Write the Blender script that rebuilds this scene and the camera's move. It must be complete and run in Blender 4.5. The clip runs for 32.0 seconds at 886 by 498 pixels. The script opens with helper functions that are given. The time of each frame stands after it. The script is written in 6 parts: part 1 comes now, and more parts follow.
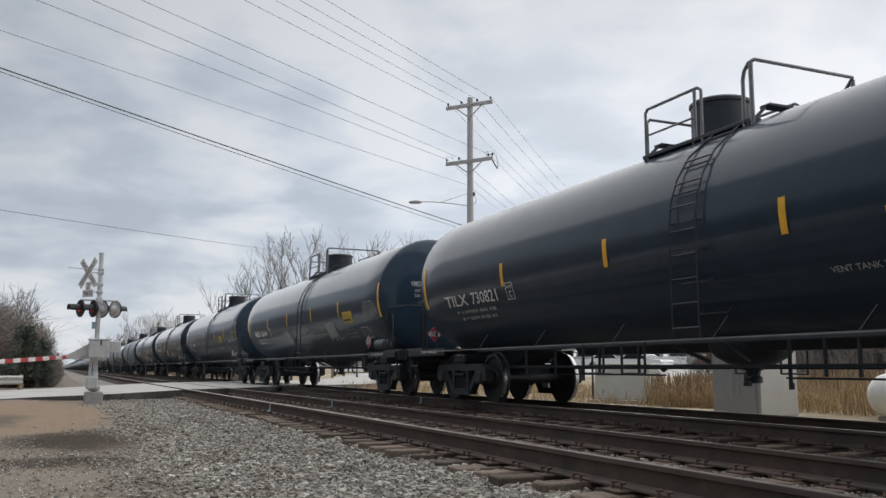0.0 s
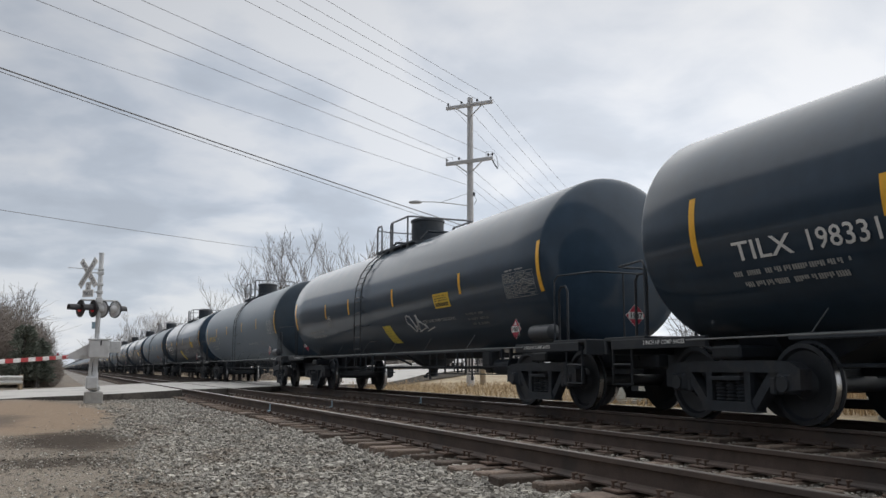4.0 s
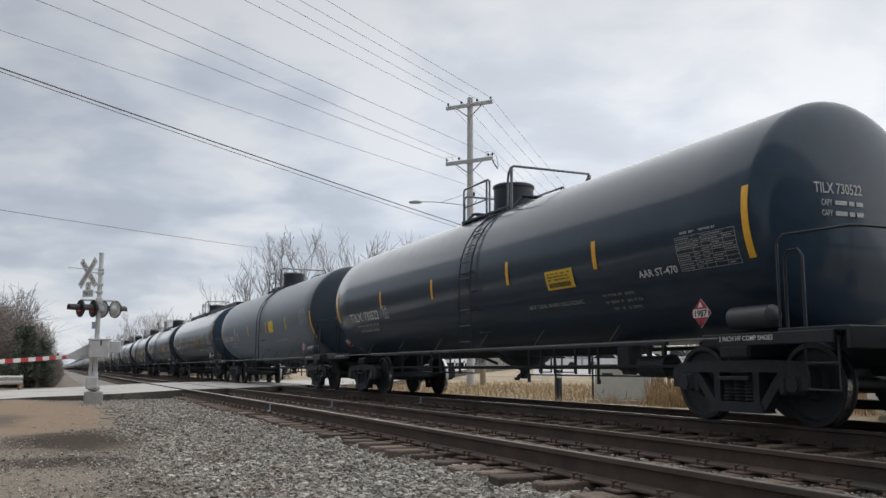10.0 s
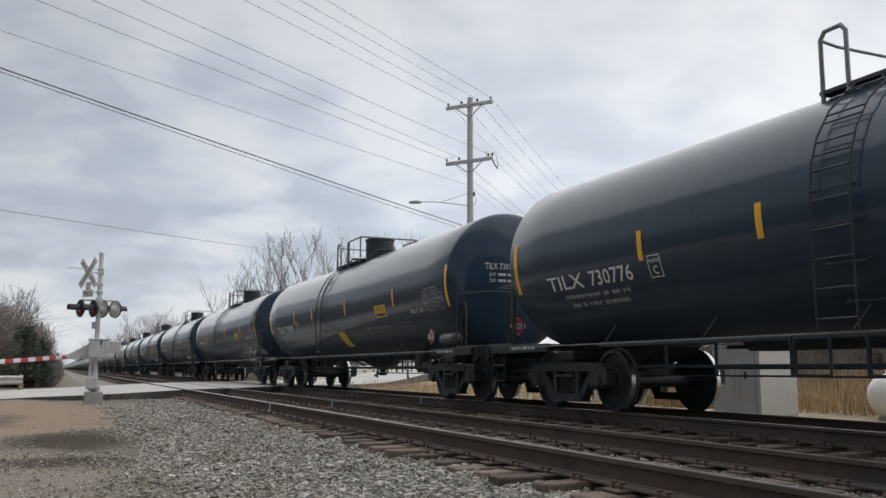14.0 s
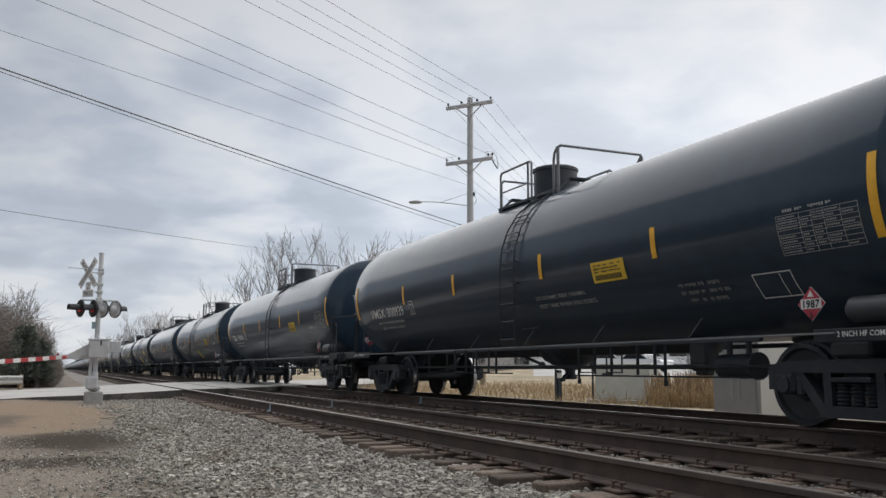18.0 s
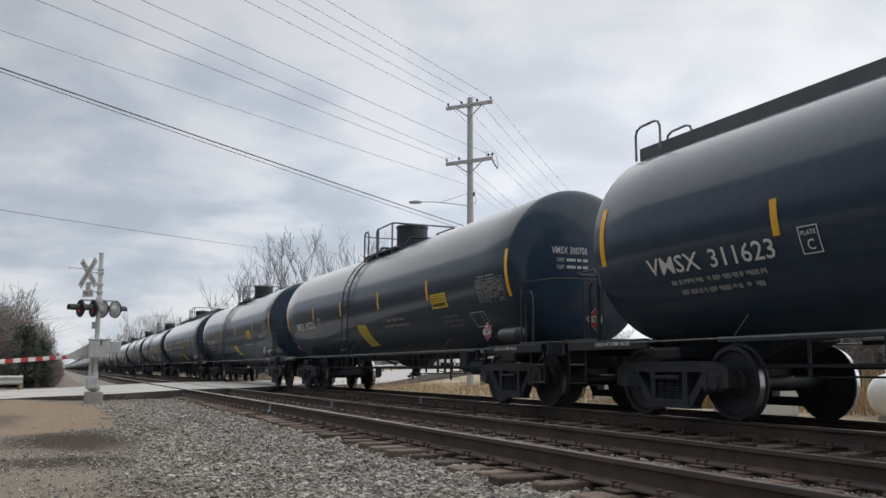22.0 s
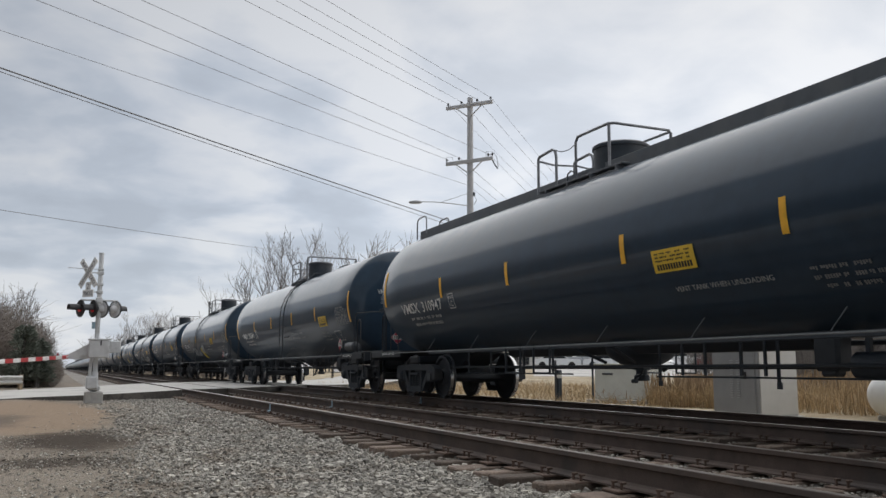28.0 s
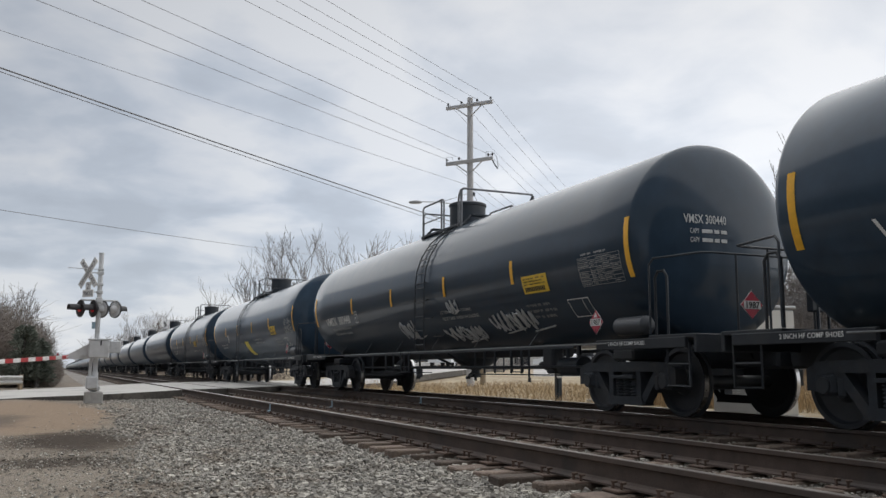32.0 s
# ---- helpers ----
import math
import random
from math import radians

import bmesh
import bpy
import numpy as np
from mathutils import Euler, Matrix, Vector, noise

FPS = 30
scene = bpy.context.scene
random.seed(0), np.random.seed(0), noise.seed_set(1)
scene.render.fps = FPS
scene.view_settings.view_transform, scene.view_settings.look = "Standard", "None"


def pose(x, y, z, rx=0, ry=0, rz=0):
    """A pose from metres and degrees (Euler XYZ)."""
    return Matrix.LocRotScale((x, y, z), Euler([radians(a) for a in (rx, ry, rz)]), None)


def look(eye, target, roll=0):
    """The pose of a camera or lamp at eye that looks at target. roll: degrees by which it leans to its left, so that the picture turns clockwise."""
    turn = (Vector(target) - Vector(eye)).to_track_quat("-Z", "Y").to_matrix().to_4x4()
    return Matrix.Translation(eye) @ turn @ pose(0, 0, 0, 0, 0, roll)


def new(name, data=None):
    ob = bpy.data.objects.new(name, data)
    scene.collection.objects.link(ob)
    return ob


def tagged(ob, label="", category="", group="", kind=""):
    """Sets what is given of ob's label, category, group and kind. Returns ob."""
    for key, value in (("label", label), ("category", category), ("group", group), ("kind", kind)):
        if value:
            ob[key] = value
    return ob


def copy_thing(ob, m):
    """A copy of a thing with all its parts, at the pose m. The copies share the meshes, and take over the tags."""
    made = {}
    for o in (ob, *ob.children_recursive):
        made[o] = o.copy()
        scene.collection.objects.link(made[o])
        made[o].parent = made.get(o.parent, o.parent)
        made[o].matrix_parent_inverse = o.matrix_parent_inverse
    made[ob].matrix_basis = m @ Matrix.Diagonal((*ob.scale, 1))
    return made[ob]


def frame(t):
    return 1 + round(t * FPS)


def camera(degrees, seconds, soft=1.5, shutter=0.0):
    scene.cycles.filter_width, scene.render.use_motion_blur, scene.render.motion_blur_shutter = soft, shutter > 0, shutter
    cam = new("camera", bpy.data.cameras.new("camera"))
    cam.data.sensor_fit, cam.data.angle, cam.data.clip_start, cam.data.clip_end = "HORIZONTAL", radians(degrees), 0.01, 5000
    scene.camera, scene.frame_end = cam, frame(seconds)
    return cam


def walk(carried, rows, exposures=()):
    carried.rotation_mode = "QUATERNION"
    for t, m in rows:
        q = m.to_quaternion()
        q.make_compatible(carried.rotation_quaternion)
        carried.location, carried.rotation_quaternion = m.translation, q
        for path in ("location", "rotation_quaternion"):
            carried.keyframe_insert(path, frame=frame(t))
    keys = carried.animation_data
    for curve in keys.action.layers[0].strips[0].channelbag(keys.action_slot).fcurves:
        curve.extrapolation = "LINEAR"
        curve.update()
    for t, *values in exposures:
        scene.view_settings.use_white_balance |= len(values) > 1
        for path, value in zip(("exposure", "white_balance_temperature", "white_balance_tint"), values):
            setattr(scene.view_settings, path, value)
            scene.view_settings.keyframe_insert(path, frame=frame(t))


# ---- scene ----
CAM_Z = 0.607
cam = camera(53.9, 32.0, soft=1.5)
EYE = Vector((0, 0, CAM_Z))
VIEW = Vector((0.39672, 0.90765, 0.13707))
CAM_POSE = look(EYE, EYE + VIEW * 40, 0.167)
walk(cam, [(0, CAM_POSE), (32, CAM_POSE)])

# ---------------------------------------------------------------- light
def node_tools(nt):
    def n(kind, **kw):
        nd = nt.nodes.new(kind)
        for k, v in kw.items():
            nd.inputs[k.replace("_", " ")].default_value = v
        return nd
    return n, nt.links.new


world = bpy.data.worlds.new("overcast_sky")
scene.world = world
world.use_nodes = True
wt = world.node_tree
wt.nodes.clear()
wn, wl = node_tools(wt)
SUN_EL, SUN_AZ = 48.0, 62.0   # degrees; azimuth from +Y towards +X
sky = wt.nodes.new("ShaderNodeTexSky")
sky.sky_type, sky.sun_disc = "NISHITA", False
sky.sun_elevation, sky.sun_rotation = radians(SUN_EL), radians(SUN_AZ)
tc = wt.nodes.new("ShaderNodeTexCoord")
sep = wt.nodes.new("ShaderNodeSeparateXYZ")
wl(tc.outputs["Generated"], sep.inputs[0])
zmax = wt.nodes.new("ShaderNodeMath")
zmax.operation = "MAXIMUM"
zmax.inputs[1].default_value = 0.0
wl(sep.outputs["Z"], zmax.inputs[0])
zz = wt.nodes.new("ShaderNodeMath")
zz.operation = "ADD"
zz.inputs[1].default_value = 0.22
wl(zmax.outputs[0], zz.inputs[0])
div = wt.nodes.new("ShaderNodeVectorMath")
div.operation = "DIVIDE"
wl(tc.outputs["Generated"], div.inputs[0])
comb = wt.nodes.new("ShaderNodeCombineXYZ")
for k in range(3):
    wl(zz.outputs[0], comb.inputs[k])
wl(comb.outputs[0], div.inputs[1])
cloud = wn("ShaderNodeTexNoise", Scale=3.1, Detail=6.0, Roughness=0.5, Distortion=0.25)
wl(div.outputs[0], cloud.inputs["Vector"])
big = wn("ShaderNodeTexNoise", Scale=0.75, Detail=3.0, Roughness=0.5)
wl(div.outputs[0], big.inputs["Vector"])
mixn = wt.nodes.new("ShaderNodeMath")
mixn.operation = "MULTIPLY_ADD"
mixn.inputs[1].default_value = 0.66
wl(cloud.outputs["Fac"], mixn.inputs[0])
half = wt.nodes.new("ShaderNodeMath")
half.operation = "MULTIPLY"
half.inputs[1].default_value = 0.34
wl(big.outputs["Fac"], half.inputs[0])
wl(half.outputs[0], mixn.inputs[2])
ramp = wt.nodes.new("ShaderNodeValToRGB")
cr = ramp.color_ramp
cr.elements[0].position, cr.elements[0].color = 0.39, (0.415, 0.455, 0.52, 1)
cr.elements[1].position, cr.elements[1].color = 0.60, (0.645, 0.665, 0.70, 1)
e = cr.elements.new(0.465)
e.color = (0.465, 0.51, 0.58, 1)
e = cr.elements.new(0.52)
e.color = (0.545, 0.58, 0.64, 1)
wl(mixn.outputs[0], ramp.inputs["Fac"])
# thin veil of the clear sky's own tint through the cloud
skymix = wt.nodes.new("ShaderNodeMixRGB")
skymix.inputs["Fac"].default_value = 0.08
wl(ramp.outputs["Color"], skymix.inputs["Color1"])
skyscale = wt.nodes.new("ShaderNodeMixRGB")
skyscale.blend_type = "MULTIPLY"
skyscale.inputs["Fac"].default_value = 1.0
skyscale.inputs["Color2"].default_value = (0.1, 0.1, 0.1, 1)
wl(sky.outputs["Color"], skyscale.inputs["Color1"])
wl(skyscale.outputs["Color"], skymix.inputs["Color2"])
# the cloud layer is brighter round the hidden sun
sun_dir = Vector((math.sin(radians(SUN_AZ)) * math.cos(radians(SUN_EL)), math.cos(radians(SUN_AZ)) * math.cos(radians(SUN_EL)), math.sin(radians(SUN_EL))))
dot = wt.nodes.new("ShaderNodeVectorMath")
dot.operation = "DOT_PRODUCT"
dot.inputs[1].default_value = sun_dir
wl(tc.outputs["Generated"], dot.inputs[0])
glow = wt.nodes.new("ShaderNodeMapRange")
glow.interpolation_type = "SMOOTHSTEP"
glow.inputs["From Min"].default_value, glow.inputs["From Max"].default_value = 0.35, 1.0
glow.inputs["To Min"].default_value, glow.inputs["To Max"].default_value = 0.92, 1.58
wl(dot.outputs["Value"], glow.inputs["Value"])
bright = wt.nodes.new("ShaderNodeVectorMath")
bright.operation = "SCALE"
whiter = wt.nodes.new("ShaderNodeMapRange")
whiter.interpolation_type = "SMOOTHSTEP"
whiter.inputs["From Min"].default_value, whiter.inputs["From Max"].default_value = 0.55, 1.0
whiter.inputs["To Min"].default_value, whiter.inputs["To Max"].default_value = 0.0, 0.48
wl(dot.outputs["Value"], whiter.inputs["Value"])
haze = wt.nodes.new("ShaderNodeMixRGB")
haze.inputs["Color2"].default_value = (0.68, 0.675, 0.67, 1)
wl(whiter.outputs[0], haze.inputs["Fac"])
wl(skymix.outputs["Color"], haze.inputs["Color1"])
wl(haze.outputs["Color"], bright.inputs[0])
wl(glow.outputs[0], bright.inputs["Scale"])
lift = wt.nodes.new("ShaderNodeMapRange")
lift.inputs["From Min"].default_value, lift.inputs["From Max"].default_value = 0.0, 0.5
lift.inputs["To Min"].default_value, lift.inputs["To Max"].default_value = 1.30, 0.67
wl(zmax.outputs[0], lift.inputs["Value"])
veil = wt.nodes.new("ShaderNodeVectorMath")
veil.operation = "SCALE"
wl(bright.outputs[0], veil.inputs[0])
wl(lift.outputs[0], veil.inputs["Scale"])
bg = wt.nodes.new("ShaderNodeBackground")
bg.inputs["Strength"].default_value = 1.0
wl(veil.outputs[0], bg.inputs["Color"])
wo = wt.nodes.new("ShaderNodeOutputWorld")
wl(bg.outputs[0], wo.inputs["Surface"])

sun = new("sun", bpy.data.lights.new("sun", "SUN"))
sun.data.energy, sun.data.angle, sun.data.color = 2.7, radians(140), (1.0, 0.98, 0.95)
sun.matrix_world = look(sun_dir * 60, (0, 0, 0))


# ---------------------------------------------------------------- materials
def material(name, base, rough=0.6, metal=0.0, vary=0.25, scale=6.0, bump=0.0, bump_scale=40.0, second=None, second_scale=1.2,
             second_cut=(0.5, 0.65), spec=0.5, per_object=0.0, emit=None, detail=5.0, coat=None, island=0.0, sheen=None):
    """A principled surface: base colour varied by fine and by broad noise, a second colour in patches, relief."""
    m = bpy.data.materials.new(name)
    m.use_nodes = True
    nt = m.node_tree
    b = nt.nodes["Principled BSDF"]
    n, ln = node_tools(nt)
    co = nt.nodes.new("ShaderNodeTexCoord")
    fine = n("ShaderNodeTexNoise", Scale=scale, Detail=detail, Roughness=0.6)
    ln(co.outputs["Object"], fine.inputs["Vector"])
    rng = n("ShaderNodeMapRange")
    rng.inputs["From Min"].default_value, rng.inputs["From Max"].default_value = 0.25, 0.75
    rng.inputs["To Min"].default_value, rng.inputs["To Max"].default_value = 1 - vary, 1 + vary
    ln(fine.outputs["Fac"], rng.inputs["Value"])
    col = nt.nodes.new("ShaderNodeVectorMath")
    col.operation = "SCALE"
    col.inputs[0].default_value = base
    ln(rng.outputs[0], col.inputs["Scale"])
    out = col.outputs[0]
    if second:
        broad = n("ShaderNodeTexNoise", Scale=second_scale, Detail=4.0, Roughness=0.6)
        ln(co.outputs["Object"], broad.inputs["Vector"])
        cut = n("ShaderNodeMapRange")
        cut.interpolation_type = "SMOOTHSTEP"
        cut.inputs["From Min"].default_value, cut.inputs["From Max"].default_value = second_cut
        ln(broad.outputs["Fac"], cut.inputs["Value"])
        mx = nt.nodes.new("ShaderNodeMixRGB")
        mx.inputs["Color2"].default_value = (*second, 1)
        ln(cut.outputs[0], mx.inputs["Fac"])
        ln(out, mx.inputs["Color1"])
        out = mx.outputs["Color"]
    if per_object or island:
        src = nt.nodes.new("ShaderNodeObjectInfo" if per_object else "ShaderNodeNewGeometry")
        amount = per_object or island
        pr = n("ShaderNodeMapRange")
        pr.inputs["To Min"].default_value, pr.inputs["To Max"].default_value = 1 - amount, 1 + amount
        ln(src.outputs["Random" if per_object else "Random Per Island"], pr.inputs["Value"])
        sc = nt.nodes.new("ShaderNodeVectorMath")
        sc.operation = "SCALE"
        ln(out, sc.inputs[0])
        ln(pr.outputs[0], sc.inputs["Scale"])
        out = sc.outputs[0]
    ln(out, b.inputs["Base Color"])
    b.inputs["Roughness"].default_value, b.inputs["Metallic"].default_value = rough, metal
    b.inputs["Specular IOR Level"].default_value = spec
    rr = n("ShaderNodeMapRange")
    rr.inputs["To Min"].default_value, rr.inputs["To Max"].default_value = max(0.02, rough - 0.1), min(1, rough + 0.1)
    ln(fine.outputs["Fac"], rr.inputs["Value"])
    ln(rr.outputs[0], b.inputs["Roughness"])
    if sheen:
        b.inputs["Sheen Weight"].default_value, b.inputs["Sheen Roughness"].default_value = sheen[:2]
        b.inputs["Sheen Tint"].default_value = (*sheen[2], 1)
    if coat:
        b.inputs["Coat Weight"].default_value, b.inputs["Coat Roughness"].default_value = coat
    if bump:
        bn = n("ShaderNodeTexNoise", Scale=bump_scale, Detail=5.0, Roughness=0.65)
        ln(co.outputs["Object"], bn.inputs["Vector"])
        bp = n("ShaderNodeBump", Strength=bump, Distance=0.02)
        ln(bn.outputs["Fac"], bp.inputs["Height"])
        ln(bp.outputs[0], b.inputs["Normal"])
        if coat:
            ln(bp.outputs[0], b.inputs["Coat Normal"])
    if emit:
        b.inputs["Emission Color"].default_value = (*emit[:3], 1)
        b.inputs["Emission Strength"].default_value = emit[3]
    return m


# The faint bluish sheen imitates glare over the tanks' upper sides.
BLACK = material("tank_black_paint", (0.026, 0.047, 0.074), 0.5, vary=0.16, scale=3.0, second=(0.031, 0.050, 0.074), second_scale=0.6, second_cut=(0.5, 0.75), per_object=0.18, spec=0.08, coat=(0.52, 0.12), bump=0.07, bump_scale=1.1, sheen=(0.05, 0.4, (0.74, 0.88, 1.0)))
# Handrail grey; its paler tone holds the haze over dark rails.
RAILING = material("worn_grey_handrail", (0.17, 0.18, 0.195), 0.5, vary=0.25, scale=7.0, second=(0.22, 0.225, 0.235), second_scale=3.0)
# Dull paint; its stronger bluish sheen again imitates the glare.
BLACK_DULL = material("dusty_black_paint", (0.025, 0.043, 0.063), 0.55, vary=0.2, scale=4.0, second=(0.033, 0.049, 0.067), second_scale=0.8, second_cut=(0.45, 0.7), spec=0.4, coat=(0.22, 0.28), sheen=(0.30, 0.4, (0.76, 0.89, 1.0)))
FRAME = material("black_steel", (0.024, 0.033, 0.044), 0.6, vary=0.3, scale=8.0, second=(0.036, 0.042, 0.050), second_scale=2.0)
# Darker copy of the black steel for sills, steps and saddles.
SILLM = material("soot_black_steel", (0.014, 0.019, 0.026), 0.65, vary=0.3, scale=8.0, second=(0.022, 0.026, 0.031), second_scale=2.0)
WALKM = material("grey_walkway_steel", (0.075, 0.086, 0.098), 0.6, vary=0.2, scale=5.0, second=(0.095, 0.102, 0.110), second_scale=1.5)
TRUCKM = material("grimy_cast_steel", (0.023, 0.029, 0.037), 0.75, vary=0.35, scale=9.0, second=(0.038, 0.039, 0.043), second_scale=3.0, bump=0.25)
WHEELM = material("wheel_steel", (0.024, 0.029, 0.036), 0.55, vary=0.3, scale=5.0)
TREADM = material("worn_wheel_tread", (0.55, 0.55, 0.55), 0.28, metal=1.0, vary=0.1)
YELLOW = material("reflective_yellow", (0.86, 0.46, 0.03), 0.45, vary=0.12, scale=12.0)
SIGNY = material("yellow_sticker", (0.80, 0.54, 0.05), 0.5, vary=0.1, scale=10.0)
PATCHY = material("faded_yellow_panel", (0.74, 0.60, 0.08), 0.55, vary=0.15, scale=6.0)
WHITEL = material("white_lettering", (0.72, 0.73, 0.72), 0.55, vary=0.12, scale=14.0)
HEADL = material("dusty_white_lettering", (0.50, 0.51, 0.51), 0.55, vary=0.2, scale=14.0)
GREYL = material("worn_lettering", (0.36, 0.37, 0.37), 0.6, vary=0.25, scale=14.0)
FAINTL = material("faded_lettering", (0.19, 0.195, 0.20), 0.6, vary=0.3, scale=14.0)
YELL = material("yellow_lettering", (0.75, 0.47, 0.04), 0.55, vary=0.15, scale=14.0)
REDM = material("placard_red", (0.42, 0.03, 0.06), 0.5, vary=0.1)
INKM = material("black_ink", (0.02, 0.02, 0.02), 0.6, vary=0.1)
PIPEM = material("pale_worn_pipe", (0.15, 0.155, 0.16), 0.5, vary=0.3, scale=5.0)
GREYTANK = material("grey_cylinder_paint", (0.044, 0.050, 0.058), 0.5, vary=0.2)
RAILTOP = material("rail_steel_top", (0.25, 0.225, 0.21), 0.38, metal=0.85, vary=0.2, scale=3.0)
RAILM = material("rusty_rail", (0.088, 0.064, 0.053), 0.8, vary=0.35, scale=6.0, second=(0.062, 0.050, 0.045), second_scale=1.5, bump=0.3)
TIEM = material("weathered_tie_wood", (0.150, 0.114, 0.092), 0.9, vary=0.5, scale=9.0, second=(0.185, 0.140, 0.108), second_scale=5.0, second_cut=(0.45, 0.66), bump=1.0, bump_scale=34.0, per_object=0.45)
PLATEM = material("rusty_tie_plate", (0.10, 0.066, 0.050), 0.85, vary=0.35, scale=12.0, bump=0.3, per_object=0.2)
STONEM = material("ballast_stone", (0.345, 0.325, 0.288), 0.9, vary=0.3, scale=9.0, second=(0.25, 0.22, 0.185), second_scale=1.6, bump=0.3, island=0.62)
BEDM = material("ballast_bed", (0.240, 0.222, 0.202), 0.95, vary=0.5, scale=16.0, second=(0.150, 0.128, 0.108), second_scale=0.35, bump=1.0, bump_scale=26.0)
ROADM = material("worn_asphalt", (0.47, 0.455, 0.43), 0.9, vary=0.12, scale=14.0, second=(0.36, 0.35, 0.335), second_scale=0.5, bump=0.3, bump_scale=80.0)
EDGEM = material("broken_asphalt_edge", (0.085, 0.078, 0.07), 0.95, vary=0.4, scale=12.0, second=(0.14, 0.125, 0.11), second_scale=2.0, bump=0.8)
PANELM = material("concrete_crossing", (0.44, 0.43, 0.41), 0.9, vary=0.18, scale=9.0, second=(0.32, 0.31, 0.295), second_scale=1.2, bump=0.2)
POLEW = material("weathered_pole_wood", (0.46, 0.46, 0.47), 0.9, vary=0.18, scale=5.0, bump=0.3)
WIREM = material("dark_cable", (0.17, 0.17, 0.18), 0.6)
ALU = material("galvanised_steel", (0.52, 0.53, 0.54), 0.5, metal=0.35, vary=0.12, scale=8.0)
SILVER = material("silver_signal_paint", (0.56, 0.57, 0.58), 0.5, vary=0.12, scale=6.0, second=(0.42, 0.42, 0.42), second_scale=2.0)
SIGNINK = material("faded_sign_print", (0.20, 0.20, 0.21), 0.6)
SIGNBLK = material("signal_black", (0.025, 0.025, 0.028), 0.5)
REDLENS = material("red_lens_lit", (0.35, 0.01, 0.02), 0.2, emit=(1.0, 0.10, 0.12, 0.06))
REDOFF = material("red_lens", (0.22, 0.015, 0.02), 0.2)
GATER = material("gate_red", (0.46, 0.045, 0.05), 0.5)
GATEW = material("gate_white", (0.74, 0.74, 0.74), 0.5)
CONC = material("pale_concrete", (0.40, 0.39, 0.37), 0.9, vary=0.15, scale=9.0, bump=0.2)
CABG = material("cabinet_grey", (0.34, 0.345, 0.35), 0.5, vary=0.08, scale=3.0)
CABL = material("cabinet_light_grey", (0.50, 0.49, 0.46), 0.55, vary=0.08, scale=3.0)
PADG = material("pale_green_grey_steel", (0.64, 0.66, 0.62), 0.55, vary=0.08, scale=3.0)
PROPW = material("white_tank_paint", (0.80, 0.80, 0.79), 0.4, vary=0.05, scale=3.0)
BARK = material("bare_bark", (0.135, 0.124, 0.117), 0.95, vary=0.3, scale=3.0, per_object=0.2)
TWIG = material("bare_twigs", (0.235, 0.217, 0.207), 0.95, vary=0.2, scale=1.5, per_object=0.15)
BRUSH = material("tangled_brown_brush", (0.20, 0.172, 0.150), 0.95, vary=0.25, scale=1.2, island=0.3)
CEDAR = material("cedar_foliage", (0.140, 0.158, 0.130), 0.9, vary=0.4, scale=2.0, island=0.45)
REED = material("dry_reed", (0.42, 0.31, 0.18), 0.95, vary=0.25, scale=3.0, island=0.35)
REEDHEAD = material("reed_plume", (0.33, 0.24, 0.15), 0.95, vary=0.25, scale=3.0, island=0.35)
GLASSD = material("dark_car_glass", (0.02, 0.022, 0.025), 0.08, vary=0.05)
TYREM = material("tyre_rubber", (0.02, 0.02, 0.02), 0.85)
GUARDM = material("guardrail_steel", (0.46, 0.46, 0.45), 0.5, metal=0.4, vary=0.15)
STUBW = material("cut_post_wood", (0.30, 0.24, 0.17), 0.9, vary=0.3, scale=6.0)
OLIVE = material("faded_print", (0.30, 0.25, 0.06), 0.6, vary=0.2)
RUSTP = material("rusty_orange_panel", (0.42, 0.20, 0.06), 0.7, vary=0.25)
BLUEM = material("pale_blue_marker", (0.24, 0.34, 0.40), 0.5)


def ground_material():
    """Dry grass and pale dirt; near the camera's verge brown bare earth with a dark damp patch."""
    m = bpy.data.materials.new("open_ground")
    m.use_nodes = True
    nt = m.node_tree
    b = nt.nodes["Principled BSDF"]
    n, ln = node_tools(nt)
    co = nt.nodes.new("ShaderNodeTexCoord")
    f1 = n("ShaderNodeTexNoise", Scale=0.45, Detail=8.0, Roughness=0.65)
    f2 = n("ShaderNodeTexNoise", Scale=9.0, Detail=8.0, Roughness=0.75)
    ln(co.outputs["Object"], f1.inputs["Vector"])
    ln(co.outputs["Object"], f2.inputs["Vector"])
    r = nt.nodes.new("ShaderNodeValToRGB")
    r.color_ramp.elements[0].position, r.color_ramp.elements[0].color = 0.38, (0.26, 0.20, 0.125, 1)
    r.color_ramp.elements[1].position, r.color_ramp.elements[1].color = 0.62, (0.44, 0.37, 0.255, 1)
    ln(f1.outputs["Fac"], r.inputs["Fac"])
    mr = n("ShaderNodeMapRange")
    mr.inputs["From Min"].default_value, mr.inputs["From Max"].default_value = 0.3, 0.7
    mr.inputs["To Min"].default_value, mr.inputs["To Max"].default_value = 0.7, 1.25
    ln(f2.outputs["Fac"], mr.inputs["Value"])
    sc = nt.nodes.new("ShaderNodeVectorMath")
    sc.operation = "SCALE"
    ln(r.outputs["Color"], sc.inputs[0])
    ln(mr.outputs[0], sc.inputs["Scale"])
    ln(sc.outputs[0], b.inputs["Base Color"])
    b.inputs["Roughness"].default_value = 0.95
    bp = n("ShaderNodeBump", Strength=0.6, Distance=0.05)
    ln(f2.outputs["Fac"], bp.inputs["Height"])
    ln(bp.outputs[0], b.inputs["Normal"])
    return m


GROUNDM = ground_material()
